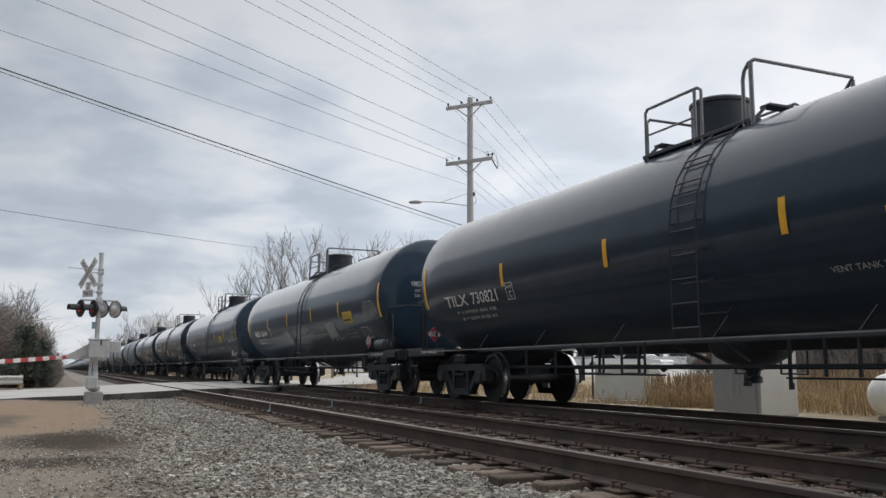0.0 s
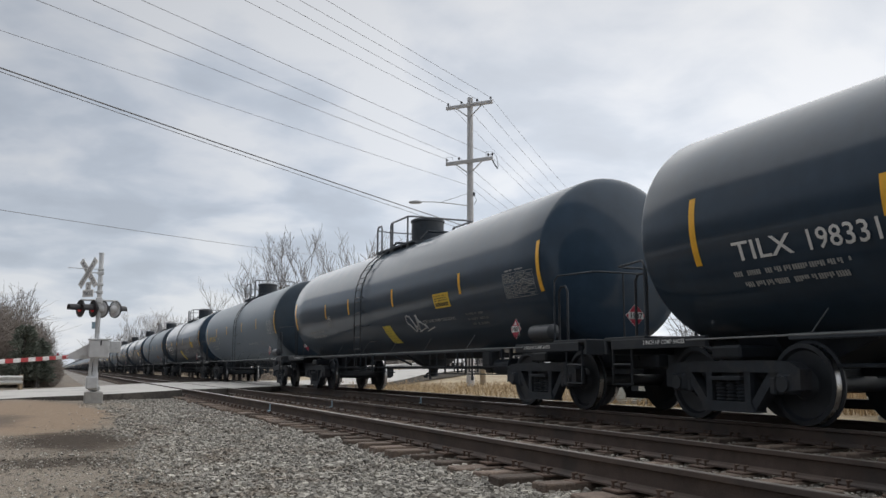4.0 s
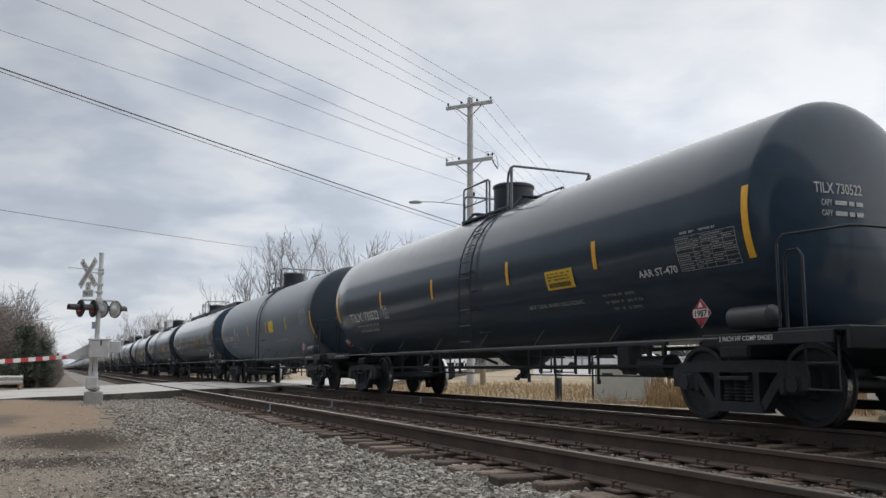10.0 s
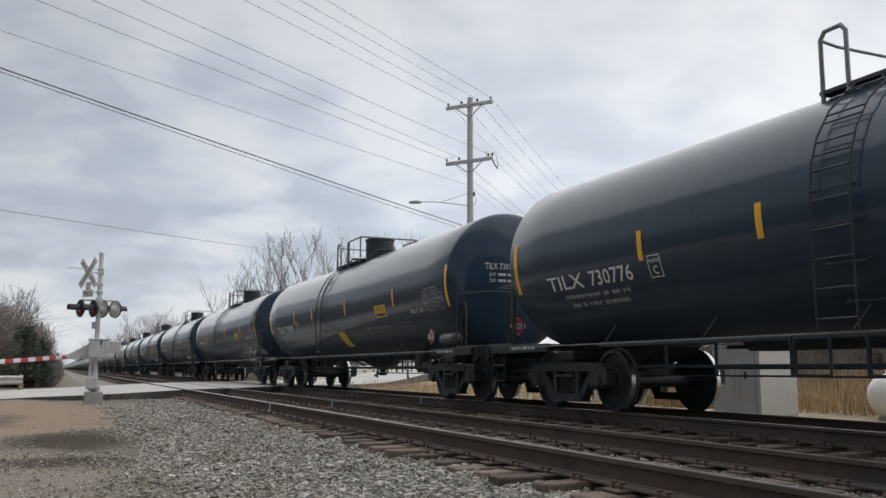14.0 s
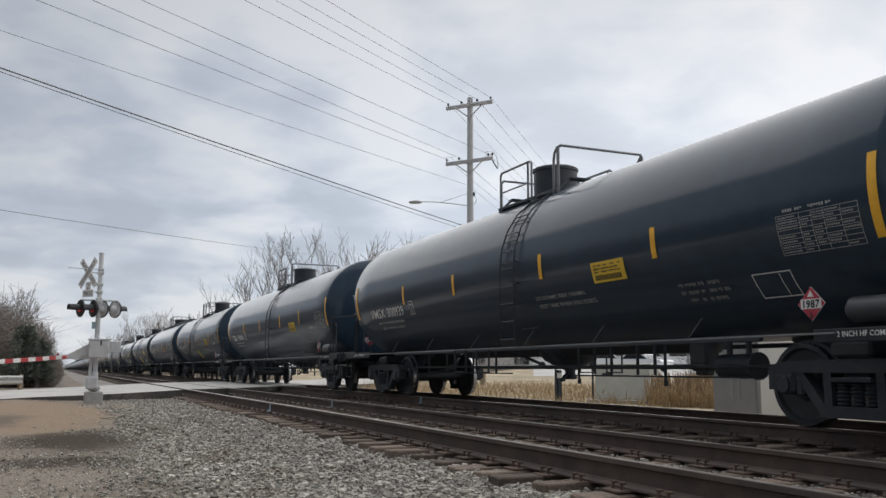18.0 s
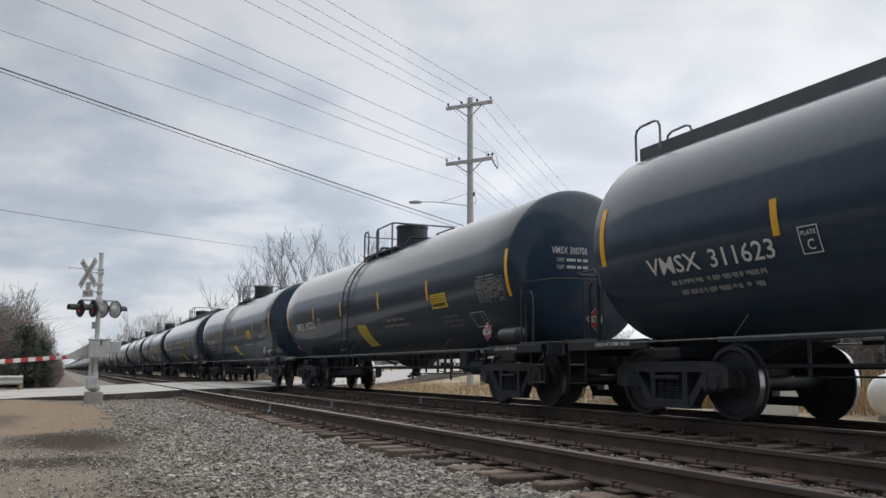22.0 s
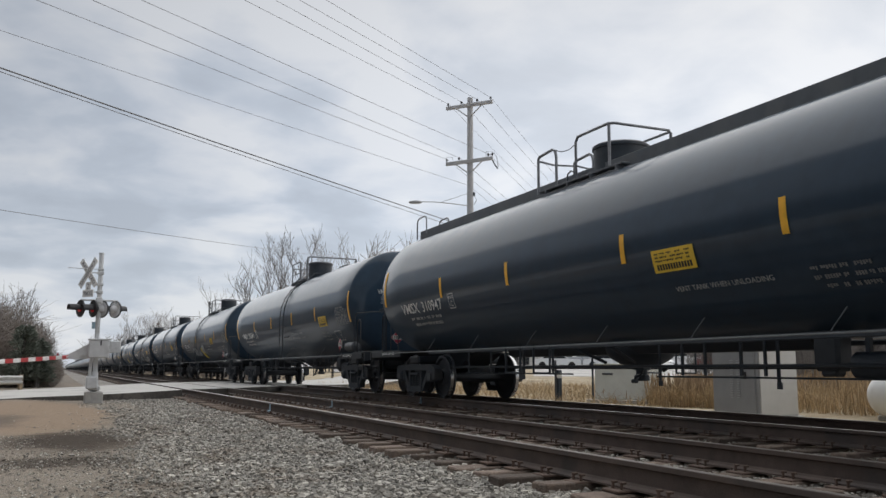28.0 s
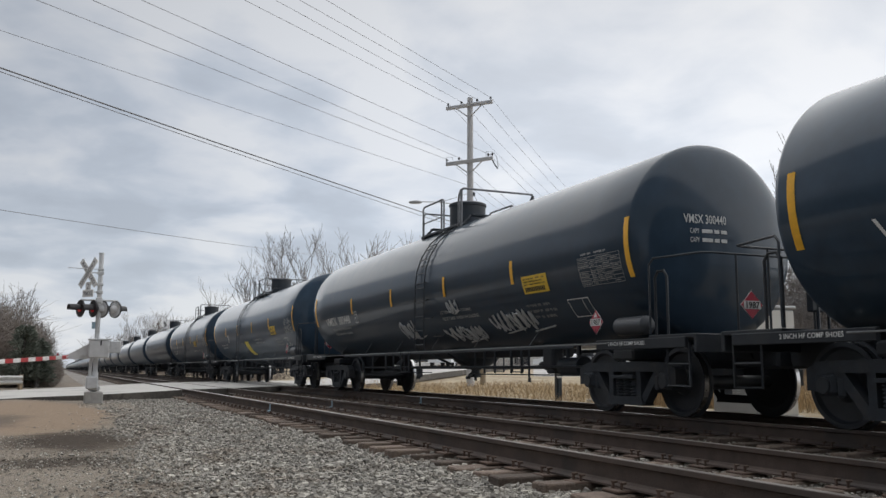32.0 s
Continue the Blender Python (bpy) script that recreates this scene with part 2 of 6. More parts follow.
STRIPM = material("cinder_strip", (0.16, 0.135, 0.11), 0.95, vary=0.4, scale=6.0, second=(0.22, 0.17, 0.12), second_scale=0.4, bump=0.6)


def verge_material():
    """Gravelly earth with a smooth brown patch before the road and damp dark stains, all with ragged borders."""
    m = material("gravelly_earth", (0.275, 0.238, 0.195), 0.95, vary=0.45, scale=30.0, second=(0.20, 0.165, 0.13), second_scale=1.4, second_cut=(0.45, 0.7), bump=1.0, bump_scale=60.0, spec=0.1)
    nt = m.node_tree
    n, ln = node_tools(nt)
    b = nt.nodes["Principled BSDF"]
    out = b.inputs["Base Color"].links[0].from_socket
    co = nt.nodes.new("ShaderNodeTexCoord")
    rag = n("ShaderNodeTexNoise", Scale=1.3, Detail=7.0, Roughness=0.68)
    ln(co.outputs["Object"], rag.inputs["Vector"])
    off = nt.nodes.new("ShaderNodeVectorMath")
    off.operation = "MULTIPLY_ADD"
    off.inputs[1].default_value, off.inputs[2].default_value = (0.9, 2.4, 0), (-0.45, -1.2, 0)
    ln(rag.outputs["Color"], off.inputs[0])
    at = nt.nodes.new("ShaderNodeVectorMath")
    at.operation = "ADD"
    ln(co.outputs["Object"], at.inputs[0])
    ln(off.outputs[0], at.inputs[1])
    grain = n("ShaderNodeTexNoise", Scale=16.0, Detail=6.0, Roughness=0.7)
    ln(co.outputs["Object"], grain.inputs["Vector"])
    for (cx, cy, rx, ry, inner, outer, dark, light) in (
            (-0.45, 19.0, 1.6, 6.4, 0.72, 1.08, (0.225, 0.165, 0.118), (0.385, 0.292, 0.212)),
            (0.25, 12.0, 1.0, 1.9, 0.45, 1.15, (0.012, 0.009, 0.007), (0.090, 0.068, 0.052)),
            (0.15, 9.3, 0.85, 0.7, 0.4, 1.2, (0.025, 0.019, 0.015), (0.12, 0.095, 0.075)),
            (-0.9, 17.0, 0.5, 2.6, 0.3, 1.2, (0.09, 0.073, 0.06), (0.22, 0.176, 0.14)),
            (2.0, 25.4, 1.1, 1.2, 0.4, 1.2, (0.04, 0.038, 0.037), (0.13, 0.12, 0.115))):
        e = nt.nodes.new("ShaderNodeVectorMath")
        e.operation = "MULTIPLY_ADD"
        e.inputs[1].default_value, e.inputs[2].default_value = (1 / rx, 1 / ry, 0), (-cx / rx, -cy / ry, 0)
        ln(at.outputs[0], e.inputs[0])
        ln_ = nt.nodes.new("ShaderNodeVectorMath")
        ln_.operation = "LENGTH"
        ln(e.outputs[0], ln_.inputs[0])
        k = n("ShaderNodeMapRange")
        k.interpolation_type = "SMOOTHSTEP"
        k.inputs["From Min"].default_value, k.inputs["From Max"].default_value = inner, outer
        k.inputs["To Min"].default_value, k.inputs["To Max"].default_value = 0.92, 0.0
        ln(ln_.outputs["Value"], k.inputs["Value"])
        soil = nt.nodes.new("ShaderNodeMixRGB")
        soil.inputs["Color1"].default_value, soil.inputs["Color2"].default_value = (*dark, 1), (*light, 1)
        ln(grain.outputs["Fac"], soil.inputs["Fac"])
        mx = nt.nodes.new("ShaderNodeMixRGB")
        ln(k.outputs[0], mx.inputs["Fac"])
        ln(out, mx.inputs["Color1"])
        ln(soil.outputs["Color"], mx.inputs["Color2"])
        out = mx.outputs["Color"]
    ln(out, b.inputs["Base Color"])
    return m


VERGEM = verge_material()


# ---------------------------------------------------------------- mesh building
class Shape:
    """Collects vertices and faces of one part."""
    def __init__(self):
        self.v, self.f, self.mi = [], [], []
        self.slot = 0

    def add(self, verts, faces):
        o = len(self.v)
        self.v += [tuple(q) for q in verts]
        self.f += [tuple(i + o for i in q) for q in faces]
        self.mi += [self.slot] * len(faces)
        return self

    def box(self, c, s, bevel=0.0, rz=0.0, m=None):
        hx, hy, hz = s[0] / 2, s[1] / 2, s[2] / 2
        b = min(bevel, hx * 0.9, hy * 0.9, hz * 0.9)
        vs, fs = [], []
        if b <= 0:
            vs = [(x, y, z) for x in (-hx, hx) for y in (-hy, hy) for z in (-hz, hz)]
            fs = [(0, 1, 3, 2), (4, 6, 7, 5), (0, 4, 5, 1), (2, 3, 7, 6), (0, 2, 6, 4), (1, 5, 7, 3)]
        else:
            idx = {}
            for i, sx in enumerate((-1, 1)):
                for j, sy in enumerate((-1, 1)):
                    for k, sz in enumerate((-1, 1)):
                        for a in range(3):
                            d = [hx - b, hy - b, hz - b]
                            d[a] = (hx, hy, hz)[a]
                            idx[i, j, k, a] = len(vs)
                            vs.append((sx * d[0], sy * d[1], sz * d[2]))
            for a in range(3):
                p, q = (a + 1) % 3, (a + 2) % 3
                for side in (0, 1):
                    loop = []
                    for (u, w) in ((0, 0), (1, 0), (1, 1), (0, 1)):
                        t = [0, 0, 0]
                        t[a], t[p], t[q] = side, u, w
                        loop.append(idx[t[0], t[1], t[2], a])
                    fs.append(tuple(loop if side else loop[::-1]))
                for u in (0, 1):
                    for w in (0, 1):
                        t0, t1 = [0, 0, 0], [0, 0, 0]
                        t0[p], t0[q], t0[a] = u, w, 0
                        t1[p], t1[q], t1[a] = u, w, 1
                        loop = [idx[(*t0, p)], idx[(*t1, p)], idx[(*t1, q)], idx[(*t0, q)]]
                        fs.append(tuple(loop if u == w else loop[::-1]))
            for i in (0, 1):
                for j in (0, 1):
                    for k in (0, 1):
                        loop = (idx[i, j, k, 0], idx[i, j, k, 1], idx[i, j, k, 2])
                        fs.append(loop if (i + j + k) % 2 else loop[::-1])
        if m is None:
            m = Matrix.Translation(c) @ Matrix.Rotation(radians(rz), 4, "Z")
        return self.add([m @ Vector(q) for q in vs], fs)

    def cyl(self, p0, p1, r0, r1=None, seg=12, caps=True):
        return self.tube([p0, p1], [r0, r0 if r1 is None else r1], seg, caps)

    def tube(self, pts, r, seg=6, caps=True):
        pts = [Vector(q) for q in pts]
        rs = [r] * len(pts) if isinstance(r, (int, float)) else list(r)
        vs, fs = [], []
        t = (pts[1] - pts[0]).normalized()
        side = t.orthogonal().normalized()
        for i, q in enumerate(pts):
            if i == 0:
                t = (pts[1] - pts[0]).normalized()
            elif i == len(pts) - 1:
                t = (pts[-1] - pts[-2]).normalized()
            else:
                t = ((pts[i + 1] - q).normalized() + (q - pts[i - 1]).normalized())
                t = t.normalized() if t.length > 1e-6 else (pts[i + 1] - q).normalized()
            side = (side - t * side.dot(t))
            side = side.normalized() if side.length > 1e-6 else t.orthogonal().normalized()
            up = t.cross(side)
            for k in range(seg):
                a = 2 * math.pi * (k + 0.5) / seg
                vs.append(q + (side * math.cos(a) + up * math.sin(a)) * rs[i])
        for i in range(len(pts) - 1):
            for k in range(seg):
                a, b = i * seg + k, i * seg + (k + 1) % seg
                fs.append((a, b, b + seg, a + seg))
        if caps:
            fs.append(tuple(range(seg))[::-1])
            o = (len(pts) - 1) * seg
            fs.append(tuple(o + k for k in range(seg)))
        return self.add(vs, fs)

    def lathe(self, profile, seg=32, axis="z", c=(0, 0, 0), caps=True):
        """profile: (radius, height) pairs from one end to the other."""
        vs, fs = [], []
        for (r, h) in profile:
            for k in range(seg):
                a = 2 * math.pi * k / seg
                x, y = r * math.cos(a), r * math.sin(a)
                q = {"z": (x, y, h), "y": (x, h, y), "x": (h, x, y)}[axis]
                vs.append((q[0] + c[0], q[1] + c[1], q[2] + c[2]))
        flip = axis == "y"
        for i in range(len(profile) - 1):
            for k in range(seg):
                a, b = i * seg + k, i * seg + (k + 1) % seg
                q = (a, b, b + seg, a + seg)
                fs.append(q[::-1] if flip else q)
        if not caps:
            return self.add(vs, fs)
        first, last = tuple(range(seg))[::-1], tuple((len(profile) - 1) * seg + k for k in range(seg))
        fs.append(first[::-1] if flip else first)
        fs.append(last[::-1] if flip else last)
        return self.add(vs, fs)

    def prism(self, outline, a, b, plane="yz"):
        """An outline (list of 2D points) drawn out between a and b along the third axis."""
        vs = []
        for t in (a, b):
            for (u, w) in outline:
                vs.append({"yz": (t, u, w), "xz": (u, t, w), "xy": (u, w, t)}[plane])
        n = len(outline)
        fs = [tuple(range(n)), tuple(range(2 * n - 1, n - 1, -1))]
        fs += [(k, n + k, n + (k + 1) % n, (k + 1) % n) for k in range(n)]
        return self.add(vs, fs)

    def mesh(self, name, mats, smooth=38):
        me = bpy.data.meshes.new(name)
        me.from_pydata(self.v, [], self.f)
        for m in mats if isinstance(mats, (list, tuple)) else [mats]:
            me.materials.append(m)
        me.polygons.foreach_set("material_index", self.mi)
        if smooth:
            me.polygons.foreach_set("use_smooth", [True] * len(me.polygons))
            me.set_sharp_from_angle(angle=radians(smooth))
        me.update()
        return me


def part(name, shape, mat, parent=None, label="", smooth=38):
    ob = new(name, shape.mesh(name, mat, smooth) if isinstance(shape, Shape) else shape)
    if parent is not None:
        ob.parent = parent
    if label:
        ob["label"] = label
    return ob


def thing(name, label, category, m=None, group="", kind=""):
    ob = new(name)
    ob.empty_display_size = 0.2
    if m is not None:
        ob.matrix_basis = m
    return tagged(ob, label, category, group, kind)


# ---------------------------------------------------------------- plan
RAILS_A = (3.587, 5.092)       # the empty track
RAILS_B = (7.567, 9.072)       # the train's track
TRAIN_X = sum(RAILS_B) / 2
ROAD_P, ROAD_D = Vector((3.6, 27.0)), Vector((0.62, 0.785))   # near edge of the road where it meets the first rail
ROAD_W = 8.2


NEAR_EDGE = ((-1.3, 24.6), (0.0, 25.6), (1.5, 26.05), (2.3, 26.5), (3.4, 27.4), (4.4, 28.05))
FAR_EDGE = ((-1.8, 33.9), (-1.0, 35.0), (0.0, 36.6), (1.0, 37.7), (2.0, 38.6), (4.5, 41.2))


def along(x, pts):
    """Y of an edge of the road at x; beyond its points it runs straight on."""
    k = ROAD_D.y / ROAD_D.x
    if x <= pts[0][0]:
        return pts[0][1] + (x - pts[0][0]) * k
    for (a, b), (c, d) in zip(pts, pts[1:]):
        if x <= c:
            return b + (d - b) * (x - a) / (c - a)
    return pts[-1][1] + (x - pts[-1][0]) * k


def road_width(x):
    """The road is wider where it crosses the tracks."""
    return (along(x, FAR_EDGE) - along(x, NEAR_EDGE)) * ROAD_D.x


def road_y(x, across):
    """Y of the road's line that lies that many metres beyond its near edge, at x."""
    return along(x, NEAR_EDGE) + across / ROAD_D.x


def hump(x, y):
    """Height of the open ground."""
    z = -0.32
    if x > 11:
        z = -0.26 - 0.12 * min(1, (x - 11) / 20)
        k = max(0.0, min(1.0, (math.hypot(x, y) - 36) / 48)) * max(0.0, min(1.0, (x - 11) / 8)) * max(0.0, min(1.0, y / 25))
        z += 1.05 * k * k * (3 - 2 * k)
    if x < 2.5:
        z = -0.40
    return z


def build_ground():
    xs = [-2500, -900, -300, -120, -60, -30, -20, -12, -8, -6, -4, -3, -2, -1, 0, 1, 1.6, 2.4, 3, 11, 11.6, 12.5, 14, 16, 19, 23, 28, 35, 45, 60, 90, 150, 300, 900, 2500]
    ys = [-2500, -900, -300, -100, -40, -20, -10, -5] + list(range(0, 40, 2)) + [40, 45, 52, 60, 70, 85, 100, 130, 180, 300, 600, 1200, 2500]
    s = Shape()
    vs, fs = [], []
    for y in ys:
        for x in xs:
            z = hump(x, y) - (0.25 if 3 <= x <= 11 else 0)
            if abs(x) < 60 and abs(y) < 100 and not 2.4 <= x <= 11.6:
                z += 0.05 * noise.noise((x * 0.6, y * 0.6, 0))
            vs.append((x, y, z))
    w = len(xs)
    for j in range(len(ys) - 1):
        for i in range(w - 1):
            a = j * w + i
            fs.append((a, a + 1, a + w + 1, a + w))
    s.add(vs, fs)
    tagged(part("ground", s, GROUNDM), "dry tan grass and pale dirt reaching the horizon", "ground", kind="structure")


def build_ballast():
    """The stone bed of both tracks, with its shoulders."""
    prof = [(1.2, -0.36), (1.9, -0.31), (2.9, -0.285), (3.3, -0.262), (5.6, -0.255), (6.3, -0.28), (7.0, -0.26), (9.75, -0.26), (10.4, -0.29), (11.2, -0.44)]
    s = Shape()
    ys = [-40, -20] + list(range(-10, 40)) + [45, 60, 80, 120, 200, 400, 1200]
    vs, fs = [], []
    for y in ys:
        for (x, z) in prof:
            vs.append((x, y, z + 0.02 * noise.noise((x * 1.7, y * 1.7, 3.0))))
    w = len(prof)
    for j in range(len(ys) - 1):
        for i in range(w - 1):
            a = j * w + i
            fs.append((a, a + 1, a + w + 1, a + w))
    s.add(vs, fs)
    tagged(part("ballast_bed", s, BEDM), "grey-brown crushed stone bed under two tracks", "ballast", kind="structure")


def build_strip():
    """Cinder strip left of the tracks beyond the road."""
    s = Shape()
    ys = [38, 44, 52, 65, 90, 140, 260, 600, 1200]
    vs = [(x, max(y, road_y(x, road_width(x) + 0.1)), z) for y in ys for x, z in ((-3.2, -0.41), (-2.6, -0.37), (0.2, -0.36), (1.6, -0.35))]
    s.add(vs, [(b * 4 + a, b * 4 + a + 1, b * 4 + a + 5, b * 4 + a + 4) for b in range(len(ys) - 1) for a in range(3)])
    tagged(part("cinder_strip", s, STRIPM), "grey-brown cinder strip beside the distant track", "gravel strip", kind="structure")


def rail_shape(x, y0, y1):
    """One rail: head, web and foot; its worn running face is a slot of its own."""
    half = [(0.036, 0.0), (0.0365, -0.030), (0.012, -0.042), (0.009, -0.140), (0.030, -0.155), (0.076, -0.166), (0.076, -0.178)]
    out = half + [(-a, b) for a, b in half[::-1]]
    s = Shape()
    s.prism([(x + a, b - 0.003) for a, b in out], y0, y1, "xz")
    s.slot = 1
    s.box((x, (y0 + y1) / 2, -0.0015), (0.058, y1 - y0, 0.003))
    return s


def build_track(rails, name, label, ties_near, rng):
    track = thing(name, label, "railway track", kind="structure")
    for x in rails:
        part("rail", rail_shape(x, -30, 1100), [RAILM, RAILTOP], track, "rusty steel rail with a worn bright top", smooth=0)
    mid = sum(rails) / 2
    tie_meshes = []
    for k in range(5):
        s = Shape()
        s.box((0, 0, 0), (2.46 + rng.uniform(-0.05, 0.06), 0.215 + rng.uniform(-0.02, 0.02), 0.18), 0.010)
        s.v = [(x + 0.012 * noise.noise((x * 3, y * 9, k)), y + 0.012 * noise.noise((x * 2, y * 7, k + 9)), z + 0.010 * noise.noise((x * 4, y * 8, k + 5))) for x, y, z in s.v]
        cracks = Shape()
        for q in range(4):
            yy, x0 = rng.uniform(-0.08, 0.08), rng.uniform(-1.15, 0.6)
            cracks.box((x0 + 0.25, yy, 0.086), (rng.uniform(0.3, 0.7), 0.022, 0.018), 0.006, m=Matrix.Rotation(rng.uniform(-0.03, 0.03), 4, "Z"))
        s.add(cracks.v, cracks.f)
        tie_meshes.append(s.mesh("tie", TIEM))
    ps = Shape()
    ps.box((0, 0, 0), (0.36, 0.19, 0.018), 0.004)
    for sx in (-0.115, 0.115):
        for sy in (-0.05, 0.05):
            ps.cyl((sx, sy, 0.005), (sx, sy, 0.05), 0.011, 0.011, 6)
            ps.box((sx - math.copysign(0.012, sx), sy, 0.052), (0.045, 0.026, 0.016), 0.004)
    plate_mesh = ps.mesh("tie_plate", PLATEM)
    far = Shape()
    y, n = -4.0, 0
    while y < 420:
        yy = y + rng.uniform(-0.03, 0.03)
        lo, hi = road_y(mid, -0.5), road_y(mid, ROAD_W + 0.5)
        if not lo < yy < hi:
            if n < ties_near:
                t = new("tie", tie_meshes[n % 5])
                t.parent = track
                t.matrix_basis = pose(mid + rng.uniform(-0.05, 0.05), yy, -0.289 + rng.uniform(-0.008, 0.008), rng.uniform(-2, 2), rng.uniform(-0.5, 0.5), rng.uniform(-2.6, 2.6))
                for x in rails:
                    q = new("tie_plate", plate_mesh)
                    q.parent = track
                    q.matrix_basis = pose(x, yy, -0.190, 0, 0, rng.uniform(-2, 2))
                n += 1
            else:
                far.box((mid, yy, -0.289), (2.46, 0.22, 0.18))
        y += 0.475
    tagged(part("far_ties", far, TIEM, track, smooth=0), kind="stuff")
    return track


def build_stones(rng):
    """Loose crushed stone over the bed where it lies nearest."""
    n = 190000
    base = [(sx, sy, sz) for sz in (-1, 1) for sy in (-1, 1) for sx in (-1, 1)]
    tri = [(0, 2, 1), (1, 2, 3), (4, 5, 6), (5, 7, 6), (0, 1, 4), (1, 5, 4), (2, 6, 3), (3, 6, 7), (0, 4, 2), (2, 4, 6), (1, 3, 5), (3, 7, 5)]
    base, tri = np.array(base, float), np.array(tri)
    g = np.random.default_rng(7)
    # denser near the viewer
    y = np.where(g.random(n) < 0.09, g.uniform(-9, 2.3, n), 2.3 + 24.0 * g.random(n) ** 2.1)
    u = g.random(n)
    x = np.where(g.random(n) < 0.60, np.where(y < 2.3, 0.9 + 2.5 * u, -0.055 * y - 0.2 + u * (3.5 + 0.055 * y)), 3.1 + 6.8 * u ** 1.35)
    prof_x = [-3, 0.2, 1.5, 2.2, 2.75, 3.2, 3.9, 5.4, 5.9, 6.3, 6.9, 9.75, 10.4]
    prof_z = [-0.282, -0.282, -0.284, -0.292, -0.278, -0.250, -0.222, -0.222, -0.25, -0.275, -0.25, -0.235, -0.29]
    z = np.interp(x, prof_x, prof_z)
    edge = np.interp(x, [q[0] for q in NEAR_EDGE], [q[1] for q in NEAR_EDGE])
    rise = np.clip(1 - (edge - y) * 0.62 / 2.6, 0, 1) * np.clip((0.8 - x) / 1.5, 0.35, 1) * (x < 3.2)
    z = z + 0.115 * rise * rise * (3 - 2 * rise)
    r = np.clip(g.lognormal(-4.62, 0.36, n), 0.0045, 0.024) * np.interp(x, [-0.5, 0.3, 1.4], [0.5, 0.62, 1.0])
    nv = len(base)
    v = np.repeat(base[None], n, 0) * (1 + g.uniform(-0.55, 0.25, (n, nv, 3)))
    v *= r[:, None, None] * np.stack((g.uniform(0.9, 1.6, n), g.uniform(0.7, 1.1, n), g.uniform(0.4, 0.8, n)), -1)[:, None, :]
    a = g.uniform(0, 6.283, n)
    ca, sa = np.cos(a)[:, None], np.sin(a)[:, None]
    b = g.uniform(-0.7, 0.7, n)
    cb, sb = np.cos(b)[:, None], np.sin(b)[:, None]
    vx, vy, vz = v[..., 0], v[..., 1] * cb - v[..., 2] * sb, v[..., 1] * sb + v[..., 2] * cb
    v = np.stack((vx * ca - vy * sa + x[:, None], vx * sa + vy * ca + y[:, None], vz + (z + r * g.uniform(-0.2, 0.9, n))[:, None]), -1)
    th = np.arctan2(y - 18.6, x + 0.42)
    dirt = ((x + 0.42) / 1.45) ** 2 + ((y - 18.6) / 5.8) ** 2 < 1 + 0.2 * np.sin(9 * th) + 0.12 * np.sin(23 * th)
    wet = ((x - 0.28) / 0.85) ** 2 + ((y - 11.9) / 1.8) ** 2 + 0.25 * np.sin(5.1 * x + 1.3 * y) + 0.2 * np.sin(7.7 * x - 2.9 * y)
    thin = np.clip(0.26 + 0.8 * (x - 0.2), 0.26, 1.0) * np.where(dirt, 0.04, 1.0) * np.clip(wet, 0.08, 1.0) ** 1.5
    keep = (g.random(n) < thin) & (y < edge - 0.15)
    v = v[keep]
    n = len(v)
    f = (tri[None] + (np.arange(n) * nv)[:, None, None]).reshape(-1, 3)
    me = bpy.data.meshes.new("loose_ballast")
    me.vertices.add(n * nv)
    me.vertices.foreach_set("co", v.reshape(-1))
    me.loops.add(f.size)
    me.loops.foreach_set("vertex_index", f.reshape(-1).astype(np.int32))
    me.polygons.add(len(f))
    me.polygons.foreach_set("loop_start", np.arange(0, f.size, 3, dtype=np.int32))
    me.materials.append(STONEM)
    me.update()
    me.validate()
    me.shade_flat()
    tagged(new("loose_ballast", me), "loose grey crushed ballast stones beside the rails", "gravel", kind="stuff")


def verge_z(x, y):
    """Height of the earth left of the tracks: it rises to the road's edge."""
    d = (road_y(x, 0) - y) * ROAD_D.x
    k = max(0.0, min(1.0, 1 - d / 2.6)) * max(0.35, min(1.0, (0.8 - x) / 1.5))
    return -0.285 + 0.115 * k * k * (3 - 2 * k)


def build_verge():
    """Gravelly earth beside the stones; its material holds the dirt and the damp stains."""
    lot = Shape()
    xs = [-14, -8, -5, -3, -2, -1, 0, 1, 1.6, 2.3]
    ys = list(range(-8, 22))
    vs = [(x, min(y, road_y(x, -0.05) - 0.4 * (21 - y) * 0.1) if y < 21 else road_y(x, -0.05), verge_z(x, y if y < 21 else road_y(x, -0.05)) + 0.018 * noise.noise((x * 0.9, y * 0.7, 5)) - (0.06 if x > 2 else 0)) for y in ys for x in xs]
    w = len(xs)
    lot.add(vs, [(b * w + a, b * w + a + 1, (b + 1) * w + a + 1, (b + 1) * w + a) for b in range(len(ys) - 1) for a in range(w - 1) if not (ys[b] > 10 and xs[a + 1] <= -2)])
    tagged(part("gravel_verge", lot, VERGEM), "gravelly earth with bare brown dirt and dark damp stains", "gravel verge", kind="structure")


